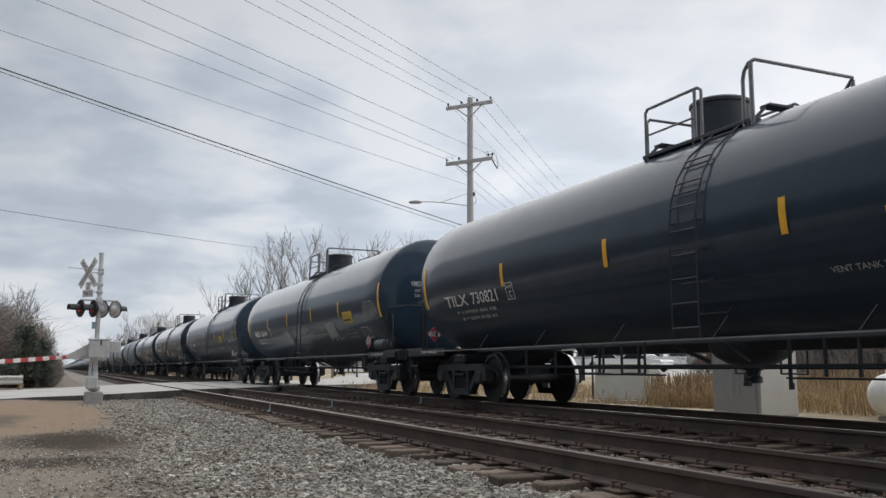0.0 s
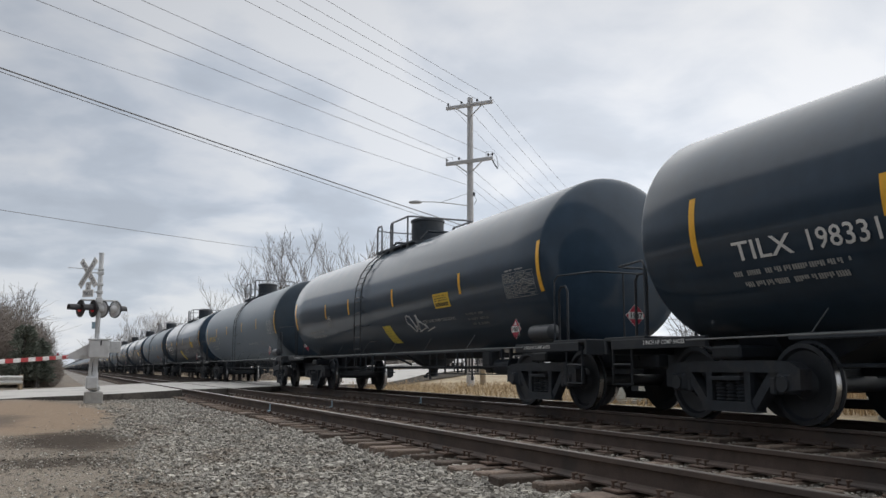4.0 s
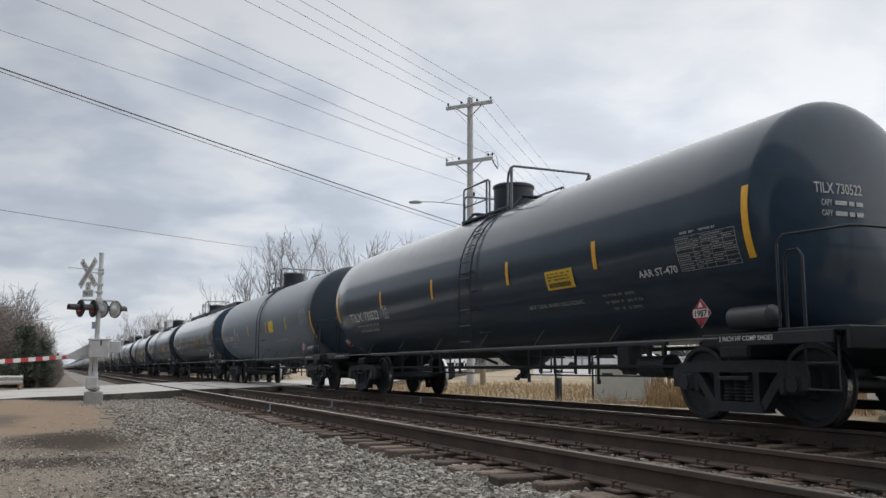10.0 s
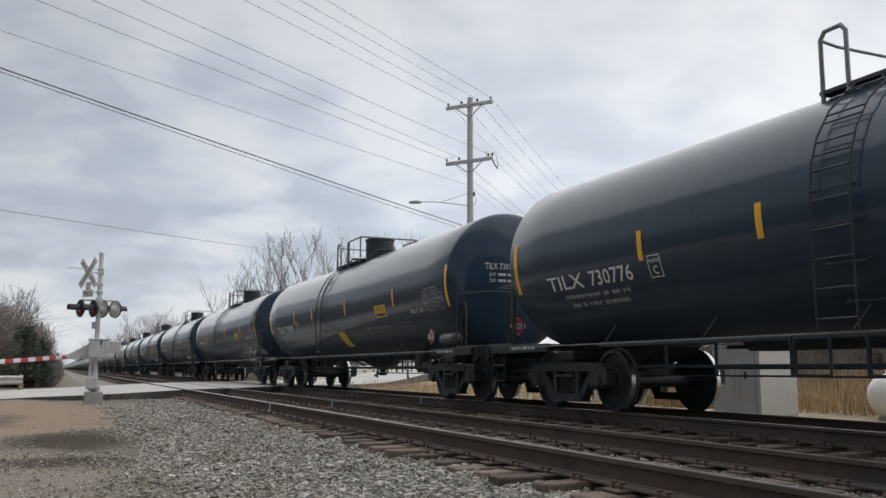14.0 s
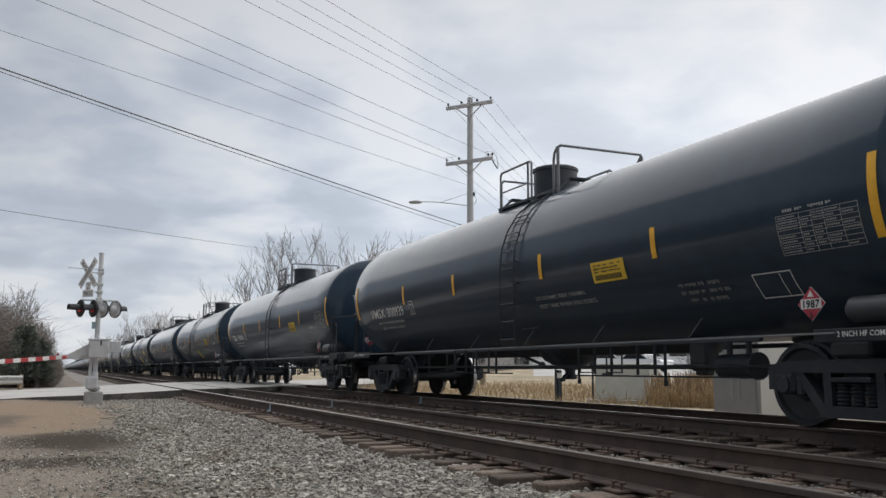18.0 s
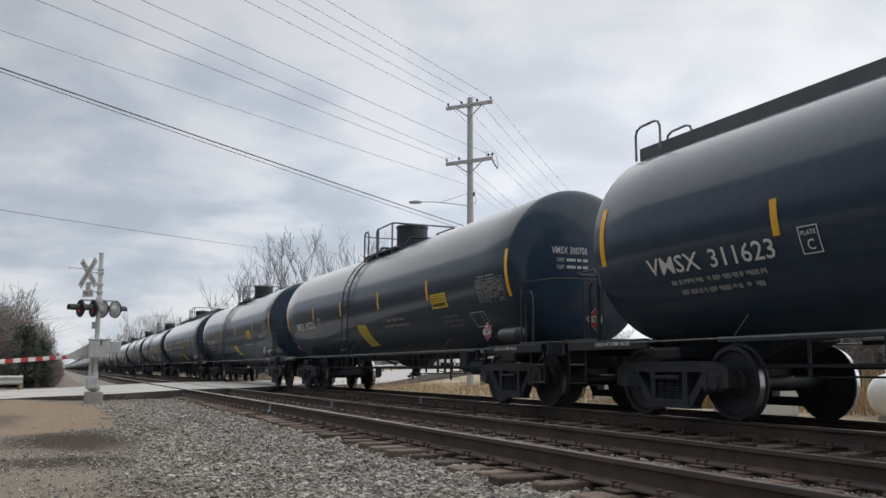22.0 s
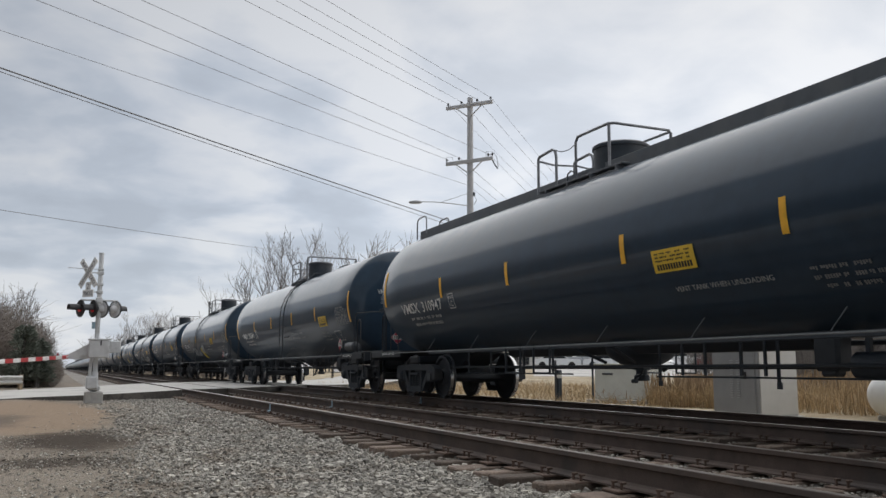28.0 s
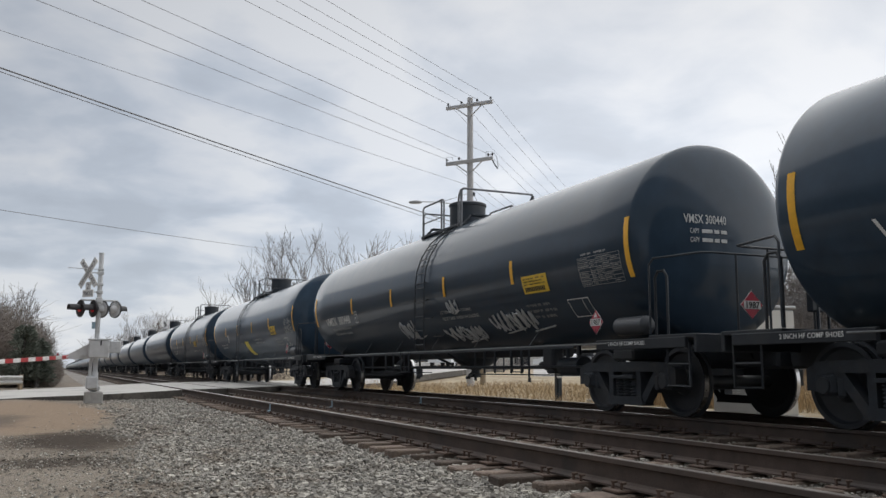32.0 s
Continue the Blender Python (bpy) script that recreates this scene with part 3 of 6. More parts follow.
def build_road():
    road = thing("road", "worn pale asphalt road crossing the tracks at an angle", "road", kind="structure")
    gaps = [(-140, 3.45, ROADM, "road_surface", -0.02), (3.66, 5.02, PANELM, "crossing_panel", -0.008), (5.165, 7.495, ROADM, "crossing_panel", -0.008), (7.64, 9.0, PANELM, "crossing_panel", -0.008), (9.15, 160, ROADM, "road_surface", -0.02)]
    for (x0, x1, mat, name, z) in gaps:
        s = Shape()
        steps = max(1, min(80, int((x1 - x0) / 2)))
        for i in range(steps):
            a, b = x0 + (x1 - x0) * i / steps, x0 + (x1 - x0) * (i + 1) / steps
            def zed(x):
                if x < 3.4:
                    return z - 0.034 * min(3.4 - x, 2.4) - 0.02 * max(0, min(4.5, 1 - x))
                k = max(0, min(1, (x - 9.2) / 6))
                return z * (1 - k) + (hump(max(x, 11.01), road_y(x, 5)) + 0.16) * k
            q = [(a, road_y(a, 0), zed(a)), (b, road_y(b, 0), zed(b)), (b, road_y(b, road_width(b)), zed(b)), (a, road_y(a, road_width(a)), zed(a))]
            vs = q + [(x, y, w - 0.35) for x, y, w in q]
            fs = [(0, 1, 2, 3), (2, 6, 7, 3)]
            if i == 0:
                fs.append((0, 3, 7, 4))
            if i == steps - 1:
                fs.append((1, 5, 6, 2))
            s.add(vs, fs)
            # Only the near face takes the darker edge colour.
            s.slot = 1
            s.add(vs, [(0, 4, 5, 1)])
            s.slot = 0
        part(name, s, [mat, EDGEM], road, smooth=0)


# ---------------------------------------------------------------- the tank cars
R_T, Z_T, TANK_X = 1.39, 2.355, -0.13
SHELL = 7.72                     # half of the straight shell
FRONT, FRONT_HEAD = 7.66, 0.32   # where the shell ends before and behind, and how deep its heads are
REAR, REAR_HEAD = 7.85, 0.36
TRUCK_Y = 6.9


def axis_z(y):
    """Height of the tank's axis: both halves slope a little down to the middle."""
    return Z_T - 0.055 * max(0.0, 1 - abs(y) / SHELL)


def on_tank(y, z, lift=0.005, side=-1):
    """A point on the tank's flank at that height."""
    c = axis_z(y)
    a = math.asin(max(-1, min(1, (z - c) / R_T)))
    return (TANK_X + side * (R_T + lift) * math.cos(a), y, c + (R_T + lift) * math.sin(a))


def flank_quad(s, corners, lift=0.005, nu=2, nv=6):
    """A patch bent on the flank; corners (y, z): top left, top right, bottom right, bottom left as seen from outside."""
    vs, fs = [], []
    (a, b, c, d) = corners
    for j in range(nv + 1):
        w = j / nv
        for i in range(nu + 1):
            u = i / nu
            y = (a[0] * (1 - u) + b[0] * u) * (1 - w) + (d[0] * (1 - u) + c[0] * u) * w
            z = (a[1] * (1 - u) + b[1] * u) * (1 - w) + (d[1] * (1 - u) + c[1] * u) * w
            vs.append(on_tank(y, z, lift))
    for j in range(nv):
        for i in range(nu):
            q = j * (nu + 1) + i
            fs.append((q, q + nu + 1, q + nu + 2, q + 1))
    s.add(vs, fs)


def flank_rect(s, y_left, y_right, z_bot, z_top, lift=0.005, nv=6):
    flank_quad(s, [(y_left, z_top), (y_right, z_top), (y_right, z_bot), (y_left, z_bot)], lift, 1, nv)


def letters(text, size, bold=0.0):
    """The outlines of a line of text as flat triangles, from its left end; also its width."""
    cu = bpy.data.curves.new("writing", "FONT")
    cu.body, cu.size, cu.resolution_u, cu.offset = text, size, 2, bold
    ob = bpy.data.objects.new("writing", cu)
    me = bpy.data.meshes.new_from_object(ob)
    me.calc_loop_triangles()
    vs = [tuple(v.co) for v in me.vertices]
    fs = [tuple(t.vertices) for t in me.loop_triangles]
    bpy.data.objects.remove(ob)
    bpy.data.curves.remove(cu)
    bpy.data.meshes.remove(me)
    return vs, fs, (max(v[0] for v in vs) if vs else 0)


def flank_text(s, text, y_left, y_right, z_base, height, lift=0.007, bold=0.003):
    vs, fs, w = letters(text, height / 0.70, bold)
    k = (y_left - y_right) / w
    out = []
    for (x, y, _) in vs:
        c = axis_z(y_left - x * k)
        a = math.asin((z_base - c) / R_T) + y / R_T
        out.append((TANK_X - (R_T + lift) * math.cos(a), y_left - x * k, c + (R_T + lift) * math.sin(a)))
    s.add(out, fs)


def flank_bars(s, y_left, y_right, z, height, rng, lift=0.006):
    """A line of small print as short bars."""
    y = y_left
    while y > y_right + 0.03:
        n = rng.choice((2, 3, 4, 6))
        for k in range(n):
            if y - 0.036 < y_right:
                break
            flank_rect(s, y, y - 0.026, z + rng.choice((0, 0, 0.3)) * height, z + height, lift, 1)
            y -= 0.034
        y -= rng.choice((0.02, 0.03, 0.07))


def tank_profile():
    prof = []
    for i in range(13):
        a = math.pi / 2 * i / 12
        prof.append((max(0.02, R_T * math.sin(a)), -FRONT - FRONT_HEAD * math.cos(a)))
    for k in range(1, 16):
        prof.append((R_T, -FRONT + (FRONT + REAR) * k / 16))
    for i in range(13):
        a = math.pi / 2 * i / 12
        prof.append((max(0.02, R_T * math.cos(a)), REAR + REAR_HEAD * math.sin(a)))
    return prof


def tank_shape(funnel=False):
    s = Shape().lathe(tank_profile(), 56, "y", (TANK_X, 0, Z_T))
    if funnel:
        s.v = [(x, y, z + axis_z(y) - Z_T) for x, y, z in s.v]
    return s


def side_frame_shape(x):
    """Cast side frame: arched top chord, open windows with sloping struts, spring pocket."""
    s = Shape()
    o = 0.085
    top = [(-1.12, 0.40), (-1.12, 0.62), (-0.98, 0.70), (-0.55, 0.72), (0.55, 0.72), (0.98, 0.70), (1.12, 0.62), (1.12, 0.40), (1.0, 0.40), (0.97, 0.55), (0.80, 0.585), (-0.80, 0.585), (-0.97, 0.55), (-1.0, 0.40)]
    s.prism(top, x - o, x + o)
    for sg in (-1, 1):
        s.prism([(sg * 0.80, 0.60), (sg * 0.66, 0.60), (sg * 0.30, 0.17), (sg * 0.42, 0.14)], x - o * 0.8, x + o * 0.8)
        s.prism([(sg * 0.37, 0.60), (sg * 0.27, 0.60), (sg * 0.27, 0.2), (sg * 0.37, 0.2)], x - o * 0.9, x + o * 0.9)
        s.box((x, sg * 0.889, 0.47), (0.2, 0.27, 0.24), 0.04)
        s.box((x, sg * 0.70, 0.44), (0.15, 0.1, 0.20), 0.02)
    s.prism([(-0.44, 0.13), (-0.38, 0.25), (0.38, 0.25), (0.44, 0.13)], x - o * 1.1, x + o * 1.1)
    return s


def wheelset_shape():
    s = Shape()
    s.cyl((-1.02, 0, 0), (1.02, 0, 0), 0.085, seg=12)
    for sg in (-1, 1):
        prof = [(0.10, 0.66), (0.13, 0.675), (0.16, 0.69), (0.36, 0.715), (0.385, 0.70), (0.485, 0.69), (0.487, 0.712)]
        back = [(0.457, 0.728), (0.452, 0.81), (0.40, 0.815), (0.37, 0.775), (0.18, 0.765), (0.14, 0.82), (0.10, 0.82)]
        s.slot = 0
        ring = [(r, sg * h) for r, h in prof + back]
        s.lathe(ring if sg > 0 else ring[::-1], 36, "x")
        s.slot = 1
        rim = [(0.4585, 0.735), (0.4545, 0.805)]
        s.lathe([(r, sg * h) for r, h in (rim if sg > 0 else rim[::-1])], 36, "x", caps=False)
        s.slot = 0
        s.cyl((sg * 1.02, 0, 0), (sg * 1.12, 0, 0), 0.10, 0.085, 12)
    return s


def spring_shape(x, dy):
    """One coil spring as a ribbed column."""
    prof = [(0.05, 0.25)]
    for k in range(6):
        z = 0.254 + k * 0.040
        prof += [(0.060, z), (0.082, z + 0.012), (0.082, z + 0.022), (0.060, z + 0.034)]
    return Shape().lathe(prof + [(0.05, 0.495)], 12, "z", (x, dy, 0))


WHEELSETS = []
MESH_CACHE = {}


def cached(key, make, mat, smooth=38):
    if key not in MESH_CACHE:
        MESH_CACHE[key] = make().mesh(key.split("|")[0], mat, smooth)
    return MESH_CACHE[key]


def build_truck(car, y, simple=False):
    tr = new("truck", cached("truck_bolster|", lambda: Shape().box((0, 0, 0.56), (2.05, 0.36, 0.20), 0.04).cyl((0, 0, 0.6), (0, 0, 0.74), 0.2, seg=16), TRUCKM))
    tr.parent = car
    tr.location = (0, y, 0)
    for sg in (-1, 1):
        part("side_frame", cached("side_frame|%d" % sg, lambda: side_frame_shape(sg * 1.0), TRUCKM), None, tr)
        if not simple:
            part("spring_plate", cached("spring_plate|%d" % sg, lambda: Shape().box((sg * 1.0, 0, 0.515), (0.25, 0.52, 0.05), 0.01), TRUCKM), None, tr)
        if not simple and sg < 0:
            for c in (-0.17, 0.0, 0.17):
                part("spring", cached("spring|%.2f" % c, lambda: spring_shape(-1.0, c), TRUCKM), None, tr)
    for dy in (-0.889, 0.889):
        w = new("wheelset", cached("wheelset|", wheelset_shape, [WHEELM, TREADM]))
        w.parent = tr
        w.matrix_parent_inverse = Matrix.Translation((0, dy, 0.457))
        WHEELSETS.append(w)
        if not simple:
            for sg in (-1, 1):
                k = math.copysign(1, dy)
                ob = part("brake_shoe", cached("brake_shoe|%d%d" % (sg, k), lambda: Shape().box((sg * 0.76, dy - k * 0.49, 0.45), (0.09, 0.05, 0.30), 0.012), TRUCKM), None, tr)
    if not simple:
        part("brake_beam", cached("brake_beam|", lambda: Shape().box((0, 0.36, 0.38), (1.5, 0.06, 0.08), 0.01).box((0, -0.36, 0.38), (1.5, 0.06, 0.08), 0.01), TRUCKM), None, tr)
    return tr


def dome_shape(r=0.405, top=4.36):
    s = Shape()
    s.lathe([(r, 3.65), (r, top - 0.10), (r + 0.022, top - 0.095), (r + 0.022, top - 0.05), (r - 0.02, top - 0.02), (r * 0.6, top + 0.005), (0.05, top + 0.01)], 28, "z", (0, 0.5, 0))
    return s


def platform_shape(walkway, longer=0.0):
    s = Shape()
    z = 3.60
    for sg in (-1, 1):
        y0, y1 = -1.0 + longer * 0.6, 1.15 + longer
        s.box((sg * 0.79, (y0 + y1) / 2, z), (0.16, y1 - y0, 0.05), 0.006)
        for k in range(9 if not longer else 10):
            s.box((sg * 0.62, y0 + 0.12 + k * 0.235, z), (0.24, 0.10, 0.035), 0.004)
        s.box((sg * 0.50, (y0 + y1) / 2, z), (0.03, y1 - y0, 0.045), 0.004)
        for y in (-0.95, 0.05, 1.08):
            s.prism([(sg * 0.88, z - 0.02), (sg * 0.45, z - 0.02), (sg * 0.62, 3.62), (sg * 0.88, 3.47)], y - 0.02, y + 0.02, "xz")
    for y in (-0.97, 1.11):
        s.box((0, y, 3.80), (1.25, 0.18, 0.035), 0.005)
        for sg in (-1, 1):
            s.tube([(sg * 0.60, y, 3.80), (sg * 0.80, y, 3.61)], 0.025, 4)
    return s


def hoop(pts, r=0.022):
    return Shape().tube(pts, r, 6)


def long_rail(sg, x=0.85, ya=1.08, yb=-0.10, top=4.28):
    """Rail along the platform: rear post, top bar, doubled front post."""
    x = sg * x
    s = hoop([(x, ya, 3.5), (x, ya, top - 0.05), (x, ya - 0.05, top), (x, yb + 0.07, top), (x, yb, top - 0.05), (x, yb, 3.5)])
    s.tube([(x, yb + 0.13, top - 0.005), (x, yb + 0.13, 3.6)], 0.022, 6)
    s.tube([(x, ya, 3.9), (x, yb + 0.13, 3.9)], 0.016, 6)
    return s


def cross_rail(y, low=False, x=0.85, top=4.29):
    """Rail across the platform; the front one has rounded corners on doubled posts."""
    z = top if not low else top - 0.15
    if low:
        return hoop([(-x, y, 3.5), (-x, y, z - 0.06), (-x + 0.05, y, z), (x - 0.05, y, z), (x, y, z - 0.06), (x, y, 3.5)])
    s = hoop([(-x, y + 0.14, 3.5), (-x, y + 0.14, z - 0.22), (-x, y + 0.11, z - 0.11), (-x, y + 0.03, z - 0.03), (-x + 0.04, y - 0.03, z), (x - 0.04, y - 0.03, z), (x, y + 0.03, z - 0.03), (x, y + 0.11, z - 0.11), (x, y + 0.14, z - 0.22), (x, y + 0.14, 3.5)], 0.024)
    for sg in (-1, 1):
        s.tube([(sg * x, y, z - 0.02), (sg * x, y, 3.5)], 0.028, 6)
    return s


def ladder_shape(sg, y0=-0.78, y1=-0.30):
    """Two rails from the platform down to the tank's waist."""
    s = Shape()
    for y in (y0, y1):
        pts = [(sg * 0.80, y, 3.62)]
        for z in (3.46, 3.20, 2.94, 2.68, 2.45):
            pts.append(on_tank(y, z, 0.06, sg))
        pts.append(on_tank(y, 2.40, 0.0, sg))
        s.tube(pts, 0.012, 5)
    return s


def rung_shape(sg, z, y0=-0.78, y1=-0.30):
    """One rung: between the rails above, on its own two lugs below."""
    q = on_tank(0, z, 0.06, sg)
    s = Shape().tube([(q[0], y0, q[2]), (q[0], y1, q[2])], 0.010, 5)
    if z < 2.4:
        p = on_tank(0, z, -0.01, sg)
        for y in (y0, y1):
            s.tube([(p[0], y, p[2]), (q[0], y, q[2])], 0.010, 4)
    return s


def ladder_shape(sg, y0=-0.12, y1=0.30):
    s = Shape()
    for y in (y0, y1):
        pts = [(sg * 0.80, y, 3.62)]
        for k in range(9):
            z = 3.48 - k * 0.29
            q = on_tank(y, z, 0.07, sg)
            pts.append(q if z > Z_T else (TANK_X + sg * (R_T + 0.07), y, z))
        pts.append((TANK_X + sg * (R_T + 0.05), y, 0.98))
        s.tube(pts, 0.014, 4)
    for k in range(9):
        z = 3.42 - k * 0.29
        q = on_tank((y0 + y1) / 2, z, 0.07, sg) if z > Z_T else (TANK_X + sg * (R_T + 0.07), 0, z)
        s.tube([(q[0], y0, q[2]), (q[0], y1, q[2])], 0.012, 4)
    return s


def stirrup_shape(sg, y0, y1):
    """Bent-bar step that hangs below the tank."""
    x = sg * 1.40
    return Shape().tube([(x, y0, 0.99), (x, y0, 0.56), (x, y1, 0.56), (x, y1, 0.99)], 0.020, 5)


def end_rail_shape(e):
    """Hand rail bent round the tank's head, on posts from the end platform."""
    s = Shape()
    y0, y1 = e * 8.02, e * 8.83
    z = 2.03
    s.tube([(-1.42, e * 7.98, 1.06), (-1.42, e * 7.98, z - 0.08), (-1.40, e * 8.05, z), (-1.25, y1 - e * 0.05, z), (-1.12, y1, z), (1.12, y1, z), (1.25, y1 - e * 0.05, z), (1.40, e * 8.05, z), (1.42, e * 7.98, z - 0.08), (1.42, e * 7.98, 1.06)], 0.015, 6)
    for x in (-0.75, 0.75):
        s.tube([(x, y1, z), (x, y1, 1.06)], 0.015, 6)
    return s


def end_platform_shape(e):
    s = Shape()
    s.box((0, e * 8.42, 1.02), (2.9, 0.9, 0.05), 0.008)
    s.box((0, e * 8.86, 0.93), (2.9, 0.06, 0.22), 0.008)
    return s


def end_sill_shape(e, sg):
    return Shape().box((sg * 1.44, e * 7.75, 0.945), (0.06, 1.9, 0.13), 0.008)


def sill_step_shape(e, sg):
    """Bent-bar steps below the corner of the end platform."""
    x = sg * 1.42
    s = Shape().tube([(x, e * 8.30, 0.95), (x, e * 8.30, 0.42), (x, e * 8.72, 0.42), (x, e * 8.72, 0.95)], 0.018, 4)
    return s.tube([(x, e * 8.30, 0.68), (x, e * 8.72, 0.68)], 0.016, 4)


def grab_post_shape(e, sg):
    """Upright grab iron with a hooked top at the end platform's corner."""
    x = sg * 1.36
    return Shape().tube([(x, e * 8.02, 1.05), (x, e * 8.02, 1.78), (x, e * 8.08, 1.86), (x, e * 8.20, 1.86), (x, e * 8.26, 1.78), (x, e * 8.26, 1.05)], 0.019, 6)


def brake_post_shape(e):
    return Shape().tube([(0.55, e * 8.84, 1.05), (0.55, e * 8.84, 2.42), (0.58, e * 8.80, 2.50), (0.70, e * 8.70, 2.50)], 0.024, 6).box((0.55, e * 8.80, 1.5), (0.22, 0.10, 0.3), 0.02)


def brake_wheel_shape(e):
    s = Shape()
    c = (0.15, e * 8.86, 1.95)
    n = 20
    pts = [(c[0] + 0.27 * math.cos(2 * math.pi * i / n), c[1], c[2] + 0.27 * math.sin(2 * math.pi * i / n)) for i in range(n + 1)]
    s.tube(pts, 0.014, 5)
    for i in range(5):
        s.tube([c, pts[i * 4]], 0.010, 4)
    s.box((c[0], c[1] - e * 0.05, c[2] - 0.2), (0.12, 0.08, 0.6), 0.01)
    return s


def saddle_shape(e):
    s = Shape()
    s.prism([(-0.72, 1.16), (-0.60, 0.98), (-0.45, 0.78), (0.45, 0.78), (0.50, 0.98), (0.55, 1.16), (0.3, 1.05), (-0.13, 0.99), (-0.5, 1.05)], e * TRUCK_Y - 0.32, e * TRUCK_Y + 0.32, "xz")
    s.box((0, e * 7.55, 0.82), (0.62, 2.9, 0.38), 0.03)
    s.box((0, e * TRUCK_Y, 0.82), (2.2, 0.5, 0.16), 0.03)
    s.prism([(e * 5.4, 0.95), (e * 5.4, 1.02), (e * 8.4, 1.02), (e * 8.6, 0.75), (e * 6.2, 0.66)], -0.33, 0.33)
    return s


def coupler_shape(e):
    s = Shape()
    s.box((0, e * 8.86, 0.80), (0.16, 0.40, 0.16), 0.03)
    s.box((0.03, e * 9.04, 0.80), (0.30, 0.17, 0.28), 0.05)
    s.tube([(0.35, e * 8.8, 0.72), (0.38, e * 8.95, 0.45), (0.3, e * 9.05, 0.38)], 0.03, 6)
    return s


def outlet_shape():
    """Rounded skid under the tank's belly with the outlet valve and its chained cap."""
    s = Shape()
    s.lathe([(0.56, 0.98), (0.54, 0.88), (0.46, 0.78), (0.32, 0.70), (0.16, 0.66), (0.02, 0.65)][::-1], 20, "z", (0, 0.1, 0))
    s.lathe([(0.07, 0.44), (0.12, 0.45), (0.12, 0.52), (0.09, 0.54), (0.09, 0.60), (0.15, 0.62), (0.15, 0.67)], 14, "z", (0, 0.1, 0))
    s.tube([(-0.10, 0.05, 0.50), (-0.22, -0.02, 0.46), (-0.26, -0.10, 0.50), (-0.24, -0.22, 0.55), (-0.26, -0.30, 0.66)], 0.018, 6)
    s.box((-0.28, -0.10, 0.44), (0.09, 0.09, 0.06), 0.015)
    for y in (-0.42, 0.62):
        s.tube([(-0.98, y, 0.98), (-0.42, y * 0.7, 0.72)], 0.028, 5)
    return s


RODS = ((-0.72, -5.6, 5.6, 0.66, 0.022), (-0.62, -5.2, -1.1, 0.52, 0.013), (-0.62, 1.1, 5.2, 0.54, 0.013), (0.70, -5.6, 5.6, 0.64, 0.02))
HANGERS = (-3.25, -2.85, -2.2, -1.75, 1.6, 2.6, 3.9, 4.9)


def brake_gear_shape():
    s = Shape().cyl((-0.55, -5.05, 0.66), (-0.55, -4.45, 0.66), 0.15, seg=14)
    s.cyl((-0.55, -5.09, 0.66), (-0.55, -5.03, 0.66), 0.17, seg=14)
    s.cyl((-0.55, -4.45, 0.66), (-0.55, -3.6, 0.66), 0.026, seg=8)
    for y in (-4.92, -4.58):
        s.box((-0.55, y, 0.88), (0.06, 0.06, 0.30), 0.006)
    return s


def valve_shape():
    s = Shape().box((-0.55, -4.10, 0.82), (0.24, 0.36, 0.44), 0.04)
    s.box((-0.55, -4.10, 0.62), (0.16, 0.24, 0.16), 0.03)
    s.box((-0.55, -4.06, 1.02), (0.10, 0.5, 0.10), 0.01)
    return s


def belly_filler_shape():
    """Added near-black channel that fills the dark band under the middle of the tank."""
    return Shape().prism([(-0.52, 1.03), (-0.34, 0.85), (0.08, 0.85), (0.26, 1.03)], -3.7, 3.7, "xz")


def drop_pipe_shape(y):
    return Shape().box((-0.61, y, 0.70), (0.022, 0.055, 0.60), 0.006).box((-0.61, y - 0.01, 0.43), (0.03, 0.075, 0.08), 0.006)


def bracket_shape(y, sg):
    return Shape().tube([(sg * 1.49, y + 0.02, 0.965), (sg * 1.37, y - 0.11, 1.22)], 0.009, 5)


def side_rail_shape(sg):
    return Shape().tube([(sg * 1.50, -7.1, 0.965), (sg * 1.50, 7.1, 0.965)], 0.011, 6)


def underframe_shape(sg):
    """Lower longitudinal sill behind the side rail."""
    return Shape().box((sg * 1.18, 0, 0.965), (0.06, 11.6, 0.07), 0.01)


def walk_top_shape():
    """Plate-sided walkway along the tank's crown."""
    s = Shape()
    for sg in (-1, 1):
        s.box((sg * 0.40, 0.28, 3.81), (0.04, 15.94, 0.24), 0.008)
        s.box((sg * 0.2, 0.28, 3.915), (0.36, 15.94, 0.03), 0.004)
        for k in range(8):
            s.box((sg * 0.36, -7.6 + k * 2.2, 3.76), (0.06, 0.10, 0.22), 0.004)
    return s


def end_hoop_shape(e, x):
    return Shape().tube([(x, e * 8.20, 3.72), (x, e * 8.20, 4.10), (x, e * 8.17, 4.18), (x, e * 8.08, 4.22), (x, e * 7.75, 4.23), (x, e * 7.66, 4.20), (x, e * 7.62, 4.12), (x, e * 7.62, 3.80)], 0.019, 6)


def grab_hoop_shape(x, ya, yb, top):
    """Doubled hoop with rounded corners beside the dome."""
    s = Shape().tube([(x, ya, 3.72), (x, ya, top - 0.02), (x, ya - 0.05, top + 0.02), (x, yb + 0.12, top + 0.05), (x, yb + 0.03, top), (x, yb, top - 0.10), (x, yb, 3.72)], 0.026, 6)
    return s.tube([(x, ya, top - 0.05), (x + 0.30, ya - 0.05, top - 0.10), (x + 0.42, yb + 0.05, top - 0.22), (x + 0.42, yb + 0.02, 3.8)], 0.020, 6)


